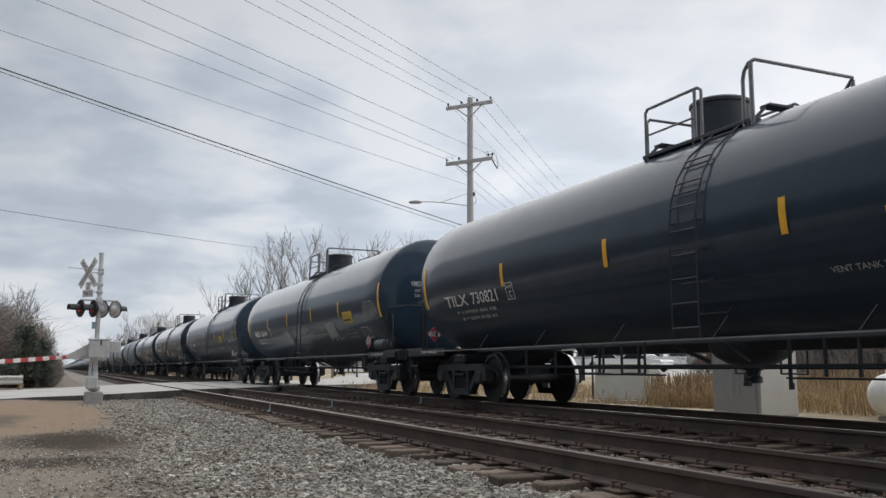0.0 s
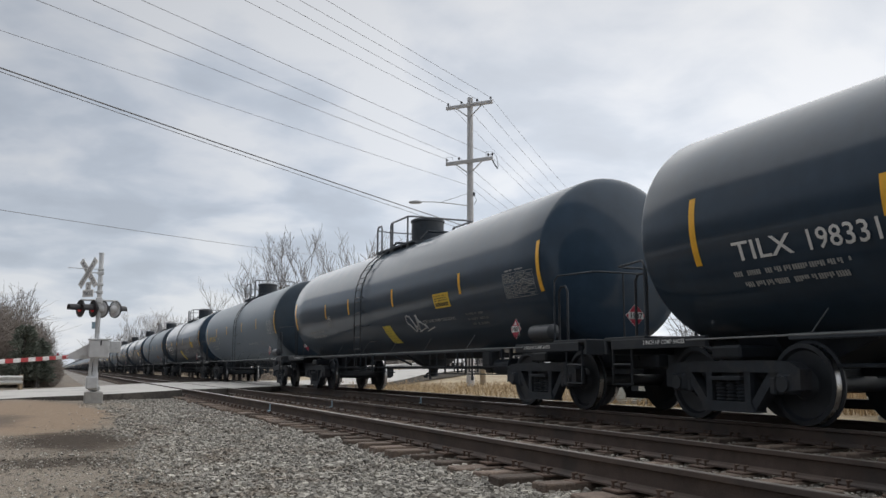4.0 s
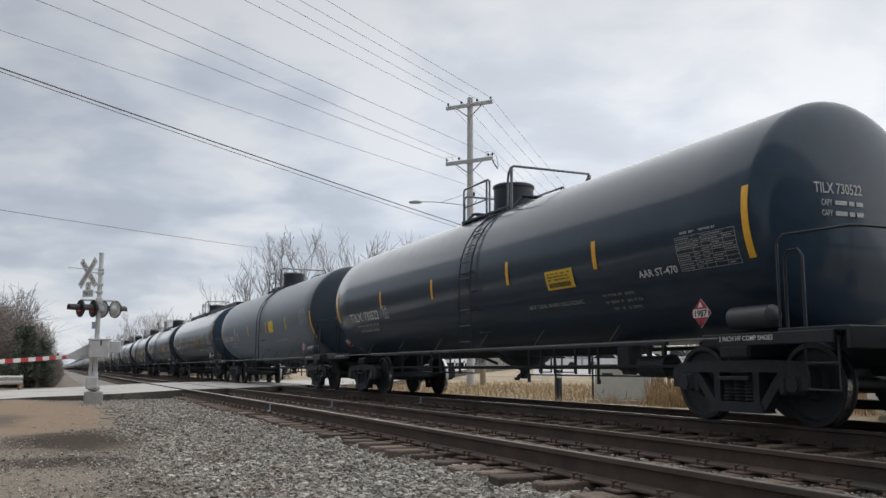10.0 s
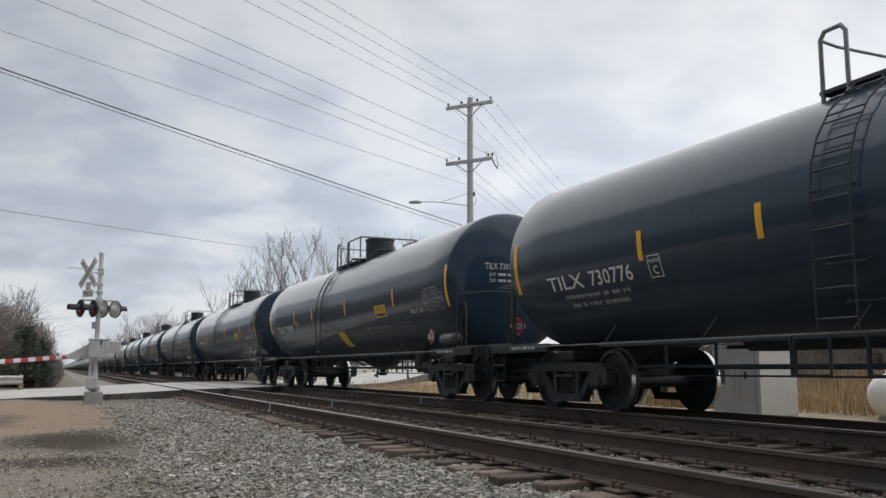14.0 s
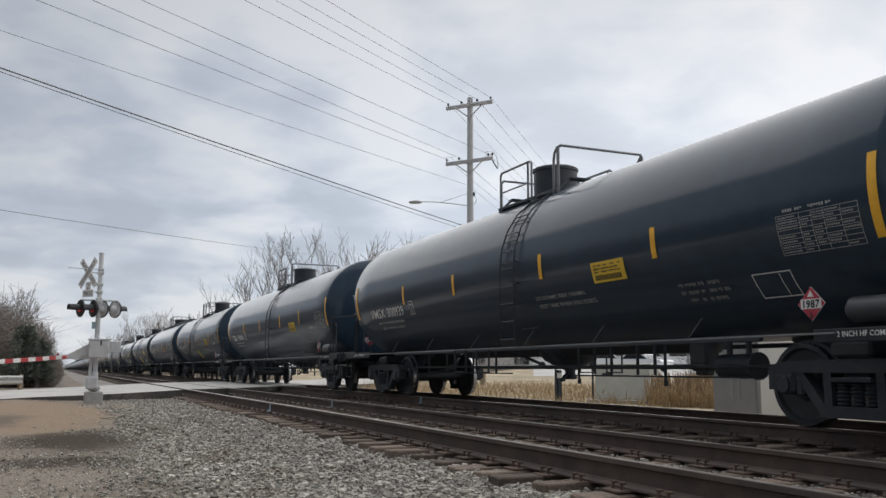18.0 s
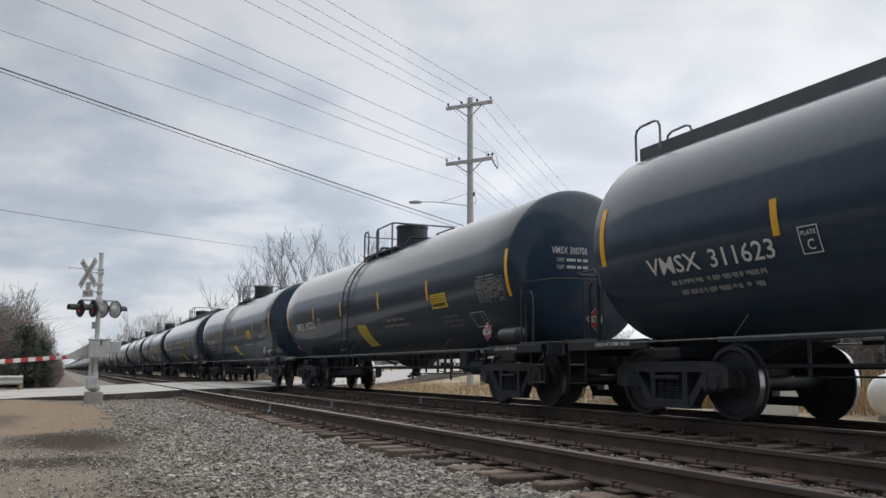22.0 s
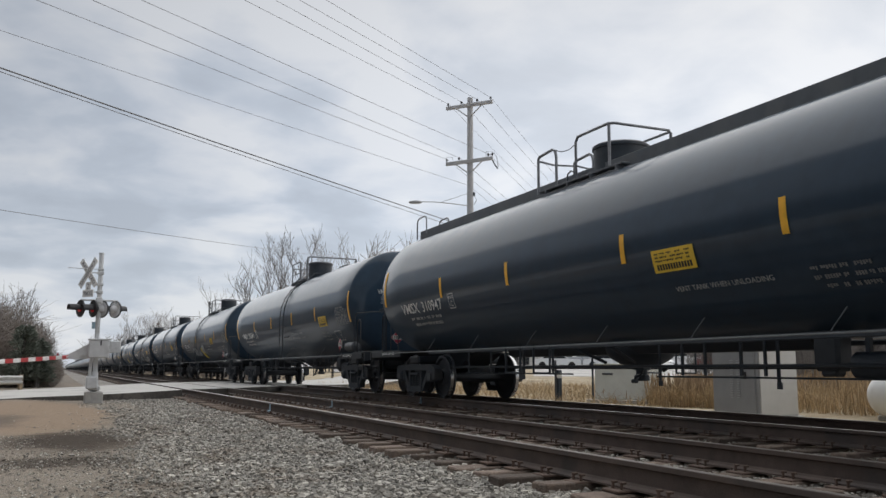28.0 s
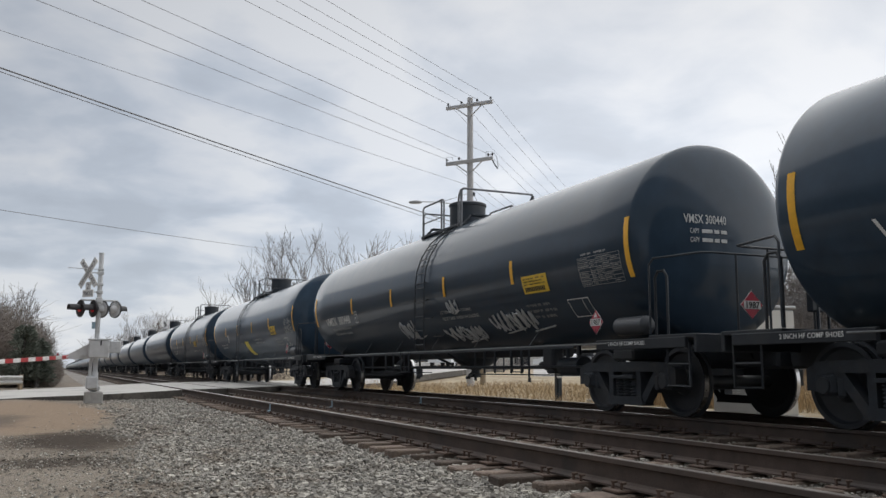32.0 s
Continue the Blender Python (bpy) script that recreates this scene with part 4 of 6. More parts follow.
def dome_step_shape():
    """Two narrow slats on brackets beside the dome, with a hose loop."""
    s = Shape().box((-0.62, 0.75, 3.72), (0.16, 2.5, 0.035), 0.005).box((-0.74, 0.75, 3.60), (0.05, 2.5, 0.05), 0.005)
    for y in (-0.4, 0.3, 1.0, 1.7):
        s.box((-0.68, y, 3.60), (0.14, 0.04, 0.20), 0.004)
    return s.tube([(-0.66, 1.12, 3.72), (-0.66, 1.10, 3.86), (-0.66, 1.00, 3.90), (-0.66, 0.90, 3.86), (-0.66, 0.88, 3.72)], 0.016, 6)


def chain_shape(p, q, drop, r=0.009, n=12):
    p, q = Vector(p), Vector(q)
    return Shape().tube([p.lerp(q, i / n) - Vector((0, 0, drop * 4 * (i / n) * (1 - i / n))) for i in range(n + 1)], r, 4)


def hook_shape(sg):
    """Grab hoop at the ladder's head, with a bent-over top."""
    x = sg * 0.85
    return hoop([(x, 1.86, 3.45), (x, 1.86, 4.2), (x, 1.80, 4.28), (x, 1.58, 4.28), (x, 1.52, 4.2), (x, 1.52, 3.5)], 0.026)


def loop_shape(x=0.85, ya=0.87, yb=-0.36, top=4.24):
    """One bar round the dome: along both sides and across behind it."""
    s = Shape()
    e, h = 0.07, top - 0.08
    s.tube([(-x, ya, 3.5), (-x, ya, h), (-x, ya - e, top), (-x, yb + e, top), (-x + e, yb, top), (x - e, yb, top), (x, yb + e, top), (x, ya - e, top), (x, ya, h), (x, ya, 3.5)], 0.024, 6)
    return s


def rail_post(x, y, top):
    return Shape().tube([(x, y, top), (x, y, 3.5)], 0.025, 6)


def build_car(kind, label):
    walkway = kind == "b"
    """A tank car with all its parts, at the origin; y runs along it, its rear end at +y."""
    car = thing("tank_car", label, "tank car", group="cars of the train")
    part("tank", cached("tank|h", lambda: tank_shape(True), BLACK) if kind == "h" else cached("tank|", tank_shape, BLACK), None, car)
    part("dome", cached("dome|b", lambda: dome_shape(0.45, 4.30), FRAME) if walkway else cached("dome|", dome_shape, FRAME), None, car)
    if walkway:
        part("top_walkway", cached("top_walkway|", walk_top_shape, WALKM), None, car)
        for e in (-1, 1):
            for x in (-0.52, 0.06):
                part("end_hoop", cached("end_hoop|%d%.1f" % (e, x), lambda: end_hoop_shape(e, x), RAILING), None, car)
    elif kind == "h":
        part("platform", cached("platform|h", lambda: platform_shape(False, 0.75), FRAME), None, car)
        part("dome_rail", cached("dome_rail|", loop_shape, RAILING), None, car)
        part("cross_rail", cached("cross_rail|h", lambda: Shape().tube([(-0.85, 1.86, 4.20), (-0.55, 1.90, 4.19), (0.55, 1.90, 4.19), (0.85, 1.86, 4.20)], 0.018, 6), RAILING), None, car)
        for x in (-0.85, 0.85):
            for y in (0.74, -0.30):
                part("rail_post", cached("rail_post|%.2f%.2f" % (x, y), lambda: rail_post(x, y, 4.24), RAILING), None, car)
    else:
        part("platform", cached("platform|", lambda: platform_shape(False), FRAME), None, car)
    for sg in (-1, 1):
        if walkway:
            part("handrail", cached("handrail|w%d" % sg, lambda: grab_hoop_shape(-0.6 if sg < 0 else 0.16, 2.18, 1.56, 4.38), RAILING), None, car)
        elif kind == "h":
            part("handrail", cached("handrail|h%d" % sg, lambda: hook_shape(sg), RAILING), None, car)
        else:
            part("handrail", cached("handrail|%d" % sg, lambda: long_rail(sg), RAILING), None, car)
        off = 1.73 if kind == "h" else 0
        ladder = None if walkway else part("ladder", cached("ladder|%d%.1f" % (sg, off), lambda: ladder_shape(sg, -0.78 + off, -0.30 + off), FRAME), None, car)
        for k in range(0 if walkway else 7):
            z = 3.40 - k * 0.345
            part("rung", cached("rung|%d%.1f%d" % (sg, off, k), lambda: rung_shape(sg, z, -0.78 + off, -0.30 + off), FRAME if z > 2.4 else GREYTANK), None, ladder)
        for y in (0.52, 1.46):
            part("stirrup", cached("stirrup|%d%.1f" % (sg, y), lambda: stirrup_shape(sg, y, y + 0.5), FRAME), None, car)
        part("side_rail", cached("side_rail|%d" % sg, lambda: side_rail_shape(sg), PIPEM), None, car, "pale worn pipe rail")
        part("side_sill", cached("side_sill|%d" % sg, lambda: underframe_shape(sg), FRAME), None, car)
        for y in (-4.95, -2.9, -0.9, 1.1, 3.2, 5.2):
            part("rail_bracket", cached("rail_bracket|%d%.1f" % (sg, y), lambda: bracket_shape(y, sg), GREYTANK), None, car)
    if walkway:
        part("dome_rail", cached("dome_rail|w", lambda: loop_shape(0.60, 0.93, -0.08, 4.46), RAILING), None, car)
        for x in (-0.6, 0.6):
            part("rail_post", cached("rail_post|%.2fw" % x, lambda: rail_post(x, -0.04, 4.44), RAILING), None, car)
        part("chain", cached("chain|", lambda: chain_shape((-0.6, 1.58, 4.40), (-0.6, 0.93, 4.36), 0.07), GREYTANK), None, car, "slack safety chain")
        part("platform", cached("platform|w", dome_step_shape, WALKM), None, car, "grey slatted step beside the dome")
    elif kind == "a":
        part("cross_rail", cached("cross_rail|a", lambda: cross_rail(-1.0, top=4.34), RAILING), None, car)
        part("cross_rail", cached("cross_rail|b", lambda: cross_rail(1.05, True), RAILING), None, car)
    for e in (-1, 1):
        part("end_platform", cached("end_platform|%d" % e, lambda: end_platform_shape(e), SILLM), None, car)
        part("end_handrail", cached("end_handrail|%d" % e, lambda: end_rail_shape(e), FRAME), None, car)
        for sg in (-1, 1):
            part("end_sill", cached("end_sill|%d%d" % (e, sg), lambda: end_sill_shape(e, sg), SILLM), None, car)
            part("sill_step", cached("sill_step|%d%d" % (e, sg), lambda: sill_step_shape(e, sg), SILLM), None, car)
            part("grab_post", cached("grab_post|%d%d" % (e, sg), lambda: grab_post_shape(e, sg), SILLM), None, car)
        part("saddle", cached("saddle|%d" % e, lambda: saddle_shape(e), SILLM), None, car)
        part("coupler", cached("coupler|%d" % e, lambda: coupler_shape(e), TRUCKM), None, car)
        build_truck(car, e * TRUCK_Y)
    part("brake_post", cached("brake_post|", lambda: brake_post_shape(-1), FRAME), None, car)
    part("brake_wheel", cached("brake_wheel|", lambda: brake_wheel_shape(1), FRAME), None, car)
    part("bottom_outlet", cached("bottom_outlet|", outlet_shape, FRAME), None, car)
    for (x, ya, yb, z, r) in RODS:
        part("brake_rod", cached("brake_rod|%.1f%.1f" % (x, ya), lambda: Shape().tube([(x, ya, z), (x, yb, z)], r, 5), FRAME), None, car)
    for y in HANGERS:
        part("rod_hanger", cached("rod_hanger|%.1f" % y, lambda: Shape().box((-0.70, y, 0.76), (0.035, 0.04, 0.44), 0.006), FRAME), None, car)
    part("brake_cylinder", cached("brake_cylinder|", brake_gear_shape, FRAME), None, car)
    part("brake_valve", cached("brake_valve|", valve_shape, FRAME), None, car)
    part("belly_pad", cached("belly_pad|", belly_filler_shape, SILLM), None, car)
    for y in (-3.36, -1.15):
        part("drop_pipe", cached("drop_pipe|%.1f" % y, lambda: drop_pipe_shape(y), FRAME), None, car)
    part("air_reservoir", cached("air_reservoir|", lambda: Shape().lathe([(0.02, -7.86), (0.08, -7.84), (0.125, -7.79), (0.125, -7.20), (0.08, -7.15), (0.02, -7.13)], 16, "y", (-1.33, 0, 1.19)), GREYTANK), None, car, "grey air reservoir cylinder")
    return car


def build_far_car(label):
    car = thing("tank_car", label, "tank car", group="cars of the train")
    part("tank", MESH_CACHE["tank|"], None, car)
    part("dome", MESH_CACHE["dome|"], None, car)
    part("handrail", MESH_CACHE["handrail|-1"], None, car)
    part("cross_rail", MESH_CACHE["cross_rail|a"], None, car)
    part("side_rail", MESH_CACHE["side_rail|-1"], None, car)
    for e in (-1, 1):
        part("end_platform", MESH_CACHE["end_platform|%d" % e], None, car)
        part("saddle", MESH_CACHE["saddle|%d" % e], None, car)
        build_truck(car, e * TRUCK_Y, True)
    return car


# ---------------------------------------------------------------- markings
def graffiti_shape(kind, rng):
    """Sprayed tags: looping strokes, letter after letter."""
    s = Shape()

    def tag(y_left, y_right, z_low, z_high, n, w=0.030):
        step = (y_left - y_right) / n
        mid, amp = (z_low + z_high) / 2, (z_high - z_low) / 2
        for k in range(n):
            ph, f = rng.uniform(0, 6.28), rng.choice((1.0, 1.5, 2.0))
            size = rng.uniform(0.65, 1.0)
            pts = []
            for i in range(15):
                u = i / 14
                y = y_left - step * (k + 0.5 + 0.62 * math.sin(2 * math.pi * u * 0.8 + ph))
                z = mid + amp * size * math.sin(2 * math.pi * u * f + ph * 1.7) + 0.05 * rng.uniform(-1, 1)
                pts.append(on_tank(y, z, 0.003))
            s.tube(pts, w / 2, 4)
        for k in range(2):
            y = rng.uniform(y_right, y_left - 0.2)
            s.tube([on_tank(y, z_low - 0.03, 0.003), on_tank(y - 0.5 * (y_left - y_right), z_low + 0.03, 0.003)], w / 2, 4)
    for spot in {"tag": ((1.96, 1.2, 1.46, 1.84, 5), (-2.98, -3.75, 1.46, 1.9, 7)), "band": ((1.35, 0.55, 1.30, 1.62, 5), (-0.9, -2.5, 1.18, 1.42, 8), (-3.1, -4.6, 1.28, 1.60, 8), (-1.6, -2.0, 1.7, 1.9, 2)),
                 "small": ((-1.6, -2.5, 1.45, 1.78, 3),), "wide": ((3.4, 2.35, 1.40, 1.76, 7), (0.3, -0.42, 1.45, 1.84, 5))}[kind]:
        tag(*spot)
    return s


def stripe_mesh(y, z0, z1, w):
    key = "reflective_stripe|%.2f %.2f %.2f" % (y, z0, z1)
    def make():
        s = Shape()
        flank_rect(s, y + w / 2, y - w / 2, z0, z1, 0.005, 10)
        return s
    return cached(key, make, YELLOW)


def table_shape(rng, dy=0, dz=0):
    """The test record: a ruled panel of fine print."""
    s = Shape()
    y0, y1, z0, z1 = -6.43 + dy, -7.46 + dy, 1.80 + dz, 2.20 + dz
    for k in range(9):
        z = z0 + (z1 - z0) * k / 8
        flank_rect(s, y0, y1, z - 0.0028, z + 0.0028, 0.006, 1)
    for u in (0, 0.3, 0.45, 0.6, 0.8, 1.0):
        y = y0 + (y1 - y0) * u
        flank_rect(s, y + 0.0035, y - 0.0035, z0, z1, 0.006, 5)
    for k in range(8):
        z = z0 + (z1 - z0) * k / 8 + 0.016
        for a, b in ((0.02, 0.28), (0.32, 0.43), (0.47, 0.58), (0.62, 0.78), (0.82, 0.98)):
            if rng.random() < 0.85:
                u = a
                while u < a + (b - a) * rng.uniform(0.6, 1):
                    flank_rect(s, y0 + (y1 - y0) * u, y0 + (y1 - y0) * (u + 0.016), z, z + 0.018, 0.006, 1)
                    u += 0.026
    flank_bars(s, y0 - 0.1, y1 + 0.25, z1 + 0.03, 0.03, rng)
    return s


def placard(car, y, z, x=-1.44):
    """A flat hazard placard in its holder on the car's flank."""
    def diamond(r, d):
        return Shape().prism([(y, z + r), (y - r, z), (y, z - r), (y + r, z)], x - d, x - d + 0.004)
    p = part("placard", cached("placard|", lambda: diamond(0.174, 0.004).box((x + 0.03, y, z), (0.05, 0.05, 0.2), 0.005), WHITEL, 0), None, car, "red hazard placard with a white number band")
    part("placard_face", cached("placard_face|", lambda: diamond(0.168, 0.009), REDM, 0), None, p)
    part("placard_band", cached("placard_band|", lambda: Shape().prism([(y + 0.13, z + 0.05), (y - 0.13, z + 0.05), (y - 0.13, z - 0.05), (y + 0.13, z - 0.05)], x - 0.014, x - 0.010), WHITEL, 0), None, p)
    def digits():
        s = Shape()
        for txt, w0, zb, h in (("1987", 0.23, -0.038, 0.076), ("3", 0.035, -0.145, 0.05)):
            vs, fs, w = letters(txt, h / 0.7, 0.003)
            s.add([(x - 0.017, y + w0 / 2 - a * w0 / w, z + zb + b) for a, b, _ in vs], fs)
        return s
    part("placard_number", cached("placard_number|", digits, INKM, 0), None, p)
    part("placard_flame", cached("placard_flame|", lambda: Shape().prism([(y, z + 0.135), (y - 0.04, z + 0.07), (y + 0.04, z + 0.07)], x - 0.016, x - 0.011), WHITEL, 0), None, p)


def head_point(x, z, e, lift=0.006):
    d = min(0.999, math.hypot(x - TANK_X, z - Z_T) / R_T)
    return (x, e * (FRONT + FRONT_HEAD * math.sqrt(1 - d * d) + lift), z)


def end_placard(car, x=-0.60, y=-8.90, z=1.40):
    """The hazard placard on the leading end's rail."""
    def diamond(r, d):
        return Shape().prism([(x, z + r), (x - r, z), (x, z - r), (x + r, z)], y - d, y - d + 0.004, "xz")
    p = part("placard", cached("placard|e", lambda: diamond(0.174, 0.004).box((x, y + 0.03, z), (0.05, 0.05, 0.2), 0.005), WHITEL, 0), None, car, "red hazard placard with a white number band")
    part("placard_face", cached("placard_face|e", lambda: diamond(0.168, 0.009), REDM, 0), None, p)
    part("placard_band", cached("placard_band|e", lambda: Shape().prism([(x + 0.13, z + 0.05), (x - 0.13, z + 0.05), (x - 0.13, z - 0.05), (x + 0.13, z - 0.05)], y - 0.014, y - 0.010, "xz"), WHITEL, 0), None, p)
    def digits():
        s = Shape()
        vs, fs, w = letters("1987", 0.076 / 0.7, 0.003)
        s.add([(x - 0.115 + a * 0.23 / w, y - 0.017, z - 0.038 + b) for a, b, _ in vs], fs)
        return s
    part("placard_number", cached("placard_number|e", digits, INKM, 0), None, p)


HEAD_TEXT = (-0.80, 0.68)


def head_marks(car, text, shift=0.0):
    """Number and capacity lines on the leading head."""
    s = Shape()
    vs, fs, w = letters(text, 0.12 / 0.70, 0.002)
    k = HEAD_TEXT[1] / w
    s.add([head_point(HEAD_TEXT[0] + shift + x * k, 2.56 + y, -1, 0.01) for x, y, _ in vs], fs)
    full = text.endswith("198331")
    for j, zed in enumerate((2.42, 2.30, 2.18)[:3 if full else 2]):
        vs, fs, w = letters(("CAPY 30100 US GAL", "CAPY 25065 IMP GAL", "CAPY 113941 L")[j] if full else "CAPY", 0.07 / 0.7, 0.001)
        k = (0.55, 0.58, 0.44)[j] / w if full else 0.15 / w
        x0 = HEAD_TEXT[0] + shift + 0.08
        s.add([head_point(x0 + x * k, zed + y, -1, 0.01) for x, y, _ in vs], fs)
        if not full:
            for i, wide in enumerate((0.17, 0.08, 0.10)):
                a = x0 + 0.19 + (0, 0.20, 0.31)[i]
                s.add([head_point(x, z, -1, 0.01) for x, z in ((a, zed + 0.01), (a + wide, zed + 0.01), (a + wide, zed + 0.06), (a, zed + 0.06))], [(0, 1, 2, 3)])
    part("head_lettering", s, HEADL, car, "white stencilled number", smooth=0)


def mark_car(car, prefix, number, rng, style="t", patch=None, graffiti=None, ink=None):
    ink = ink or WHITEL
    for y in STRIPES[style]:
        z0 = {"g": 1.91, "n": 2.11}.get(style, 2.01)
        part("reflective_stripe", stripe_mesh(y, z0, z0 + 0.39, 0.10), None, car, "yellow reflective stripe")
    for y in {"s": (6.9, -7.36), "n": (7.34, -7.64)}.get(style, (7.68, -7.64)):
        z0 = {"g": 1.54, "b": 2.02}.get(style, 1.83)
        part("reflective_stripe", stripe_mesh(y, z0, z0 + 0.80, 0.105), None, car, "tall yellow reflective stripe")
    s = Shape()
    if prefix:
        a, b, zb = {"s": (6.3, 4.36, 1.82), "c": (7.06, 4.76, 1.66), "g": (7.5, 5.02, 1.80), "n": (6.66, 4.86, 1.92)}.get(style, (6.76, 4.58, 1.80))
        mid = a + (b - a) * 0.45
        flank_text(s, prefix, a, mid, zb, 0.215)
        part("reporting_mark", s, ink, car, "stencilled letters", smooth=0)
        s = Shape()
        flank_text(s, number, a + (b - a) * 0.523, b, zb, 0.215)
        part("car_number", s, ink, car, "stencilled car number", smooth=0)
        head_marks(car, prefix + " " + number, -0.25 if style == "b" else 0.0)
    for ya, yb, z in ((6.4, 4.75, 1.655), (6.3, 4.85, 1.535)):
        s = Shape()
        flank_bars(s, ya, yb, z, 0.055, rng)
        tagged(part("weight_line", s, GREYL, car, "worn line of small stencil letters", smooth=0), kind="stuff")
    def plate():
        s = Shape()
        y0, y1, z0, z1 = 4.22, 3.96, 1.78, 2.06
        for a, b, c, d in ((y0, y1, z0, z0 + 0.012), (y0, y1, z1 - 0.012, z1), (y0, y0 - 0.014, z0, z1), (y1 + 0.014, y1, z0, z1)):
            flank_rect(s, a, b, c, d, 0.006, 2)
        flank_text(s, "PLATE", 4.19, 3.99, 1.97, 0.045, 0.006, 0.001)
        flank_text(s, "C", 4.14, 4.04, 1.82, 0.11, 0.006, 0.002)
        return s
    part("plate_mark", cached("plate_mark|", plate, WHITEL, 0), None, car)
    ya = -1.17 if style[0] == "v" else -2.46
    def vent():
        s = Shape()
        flank_text(s, "VENT TANK WHEN UNLOADING", ya, ya - 1.62, 1.575, 0.068, 0.006, 0.001)
        return s
    part("vent_lettering", cached("vent_lettering|%.1f" % ya, vent, GREYL, 0), None, car)
    if style[0] == "v":
        def fibre():
            s = Shape()
            flank_text(s, '1/2" CERAMIC FIBER THERMAL', ya + 0.02, ya - 1.42, 1.70, 0.06, 0.006, 0.001)
            return s
        part("fiber_lettering", cached("fiber_lettering|", fibre, GREYL, 0), None, car)
    for k, (ya, yb, z, h) in enumerate(((-4.6, -5.4, 1.62, 0.04), (-4.6, -5.5, 1.53, 0.04), (-4.7, -5.4, 1.44, 0.04))):
        def line():
            s = Shape()
            flank_bars(s, ya, yb, z, h, random.Random(3 + k))
            return s
        tagged(part("warning_line", cached("warning_line|%d" % k, line, FAINTL, 0), None, car, "faint line of small stencil letters"), kind="stuff")
    dy, dz = {"b": (0.57, 0.02), "g": (0.12, 0.19), "n": (0.05, 0.07)}.get(style, (0, 0))
    part("test_record", cached("test_record|%.2f" % dy, lambda: table_shape(random.Random(11), dy, dz), GREYL, 0), None, car, "ruled white test record panel")
    if prefix == "TILX":
        def st470():
            s = Shape()
            flank_text(s, "AAR ST-470", -5.58, -6.36, 1.80, 0.095, 0.006, 0.002)
            return s
        part("spec_lettering", cached("spec_lettering|", st470, WHITEL, 0), None, car)
    if style in SIGN_AT:
        y0, y1 = SIGN_AT[style]
        zb, zt = 1.82, 2.10
        def sign():
            s = Shape()
            flank_rect(s, y0, y1, zb, zt, 0.005, 5)
            return s
        sg = part("emergency_sign", cached("emergency_sign|" + style, sign, SIGNY), None, car, "yellow emergency sticker with dark print")
        def print_():
            s = Shape()
            r = random.Random(2)
            for k in range(3):
                flank_bars(s, y0 - 0.06, y1 + 0.06, zt - 0.06 - k * 0.045, 0.022, r, 0.008)
            y = y0 - 0.07
            while y > y1 + 0.10:
                flank_rect(s, y, y - 0.036, zb + 0.03, zb + 0.10, 0.008, 1)
                y -= 0.052
            return s
        tagged(part("sticker_print", cached("sticker_print|" + style, print_, INKM, 0), None, sg), kind="stuff")
    if style[0] in "vb":
        def frame_panel():
            s = Shape()
            c = [(-5.86, 1.66), (-6.42, 1.66), (-6.42, 1.40), (-5.86, 1.40)]
            for a, b, cc, d in ((-5.86, -6.42, 1.648, 1.66), (-5.86, -6.42, 1.40, 1.412), (-5.86, -5.873, 1.40, 1.66), (-6.407, -6.42, 1.40, 1.66), (-6.25, -6.259, 1.42, 1.64)):
                flank_rect(s, a, b, cc, d, 0.006, 2)
            return s
        part("stencil_frame", cached("stencil_frame|", frame_panel, WHITEL, 0), None, car)
    placard(car, -6.78, 1.27)
    end_placard(car)
    def shoes():
        s = Shape()
        for y0, text in ((-7.10, "2 INCH HF COMP SHOES"), (7.98, "2 INCH HF COMP SHOES")):
            vs, fs, w = letters(text, 0.052 / 0.7, 0.001)
            s.add([(-1.478, y0 - x * 0.82 / w, 0.93 + y) for x, y, _ in vs], fs)
        return s
    tagged(part("shoe_lettering", cached("shoe_lettering|", shoes, WHITEL, 0), None, car), kind="stuff")
    if patch:
        y0, y1, z0, z1, mat = PATCHES[patch]
        def notice():
            s = Shape()
            flank_rect(s, y0, y1, z0, z1, 0.005, 6)
            return s
        np_ = part("notice_panel", cached("notice_panel|" + patch, notice, mat), None, car, "faded yellow notice panel")
        def lines():
            s = Shape()
            r = random.Random(9)
            k = z0 + 0.05
            while k < z1 - 0.05:
                flank_bars(s, y0 - 0.06, y1 + 0.06, k, 0.012, r, 0.008)
                k += 0.055
            return s
        part("notice_print", cached("notice_print|" + patch, lines, GREYL if patch == "o" else OLIVE, 0), None, np_)
    if graffiti:
        tagged(part("graffiti", graffiti_shape(graffiti, rng), HEADL, car, "pale sprayed scrawl", smooth=0), kind="stuff")


STRIPES = {"t": (4.28, 1.2, -2.05, -4.66), "tp": (4.33, 2.21, -1.06, -4.68), "v1": (4.29, 1.38, -1.6, -4.4), "v2": (4.45, 1.8, -1.5, -4.35), "v3": (4.57, 1.87, -1.15, -4.15),
           "b": (4.5, 1.72, -1.6, -4.45), "n": (4.5, 1.75, -1.7, -4.6), "c": (4.97, 1.59, -0.96, -4.22), "g": (4.64, 1.8, -1.5, -4.5), "s": (4.24, 1.2, -1.88, -4.86)}
SIGN_AT = {"t": (-3.27, -4.05), "tp": (-3.37, -4.13), "v1": (-4.71, -5.5), "v2": (-2.9, -3.68), "v3": (-4.28, -5.05), "b": (-2.2, -3.0)}
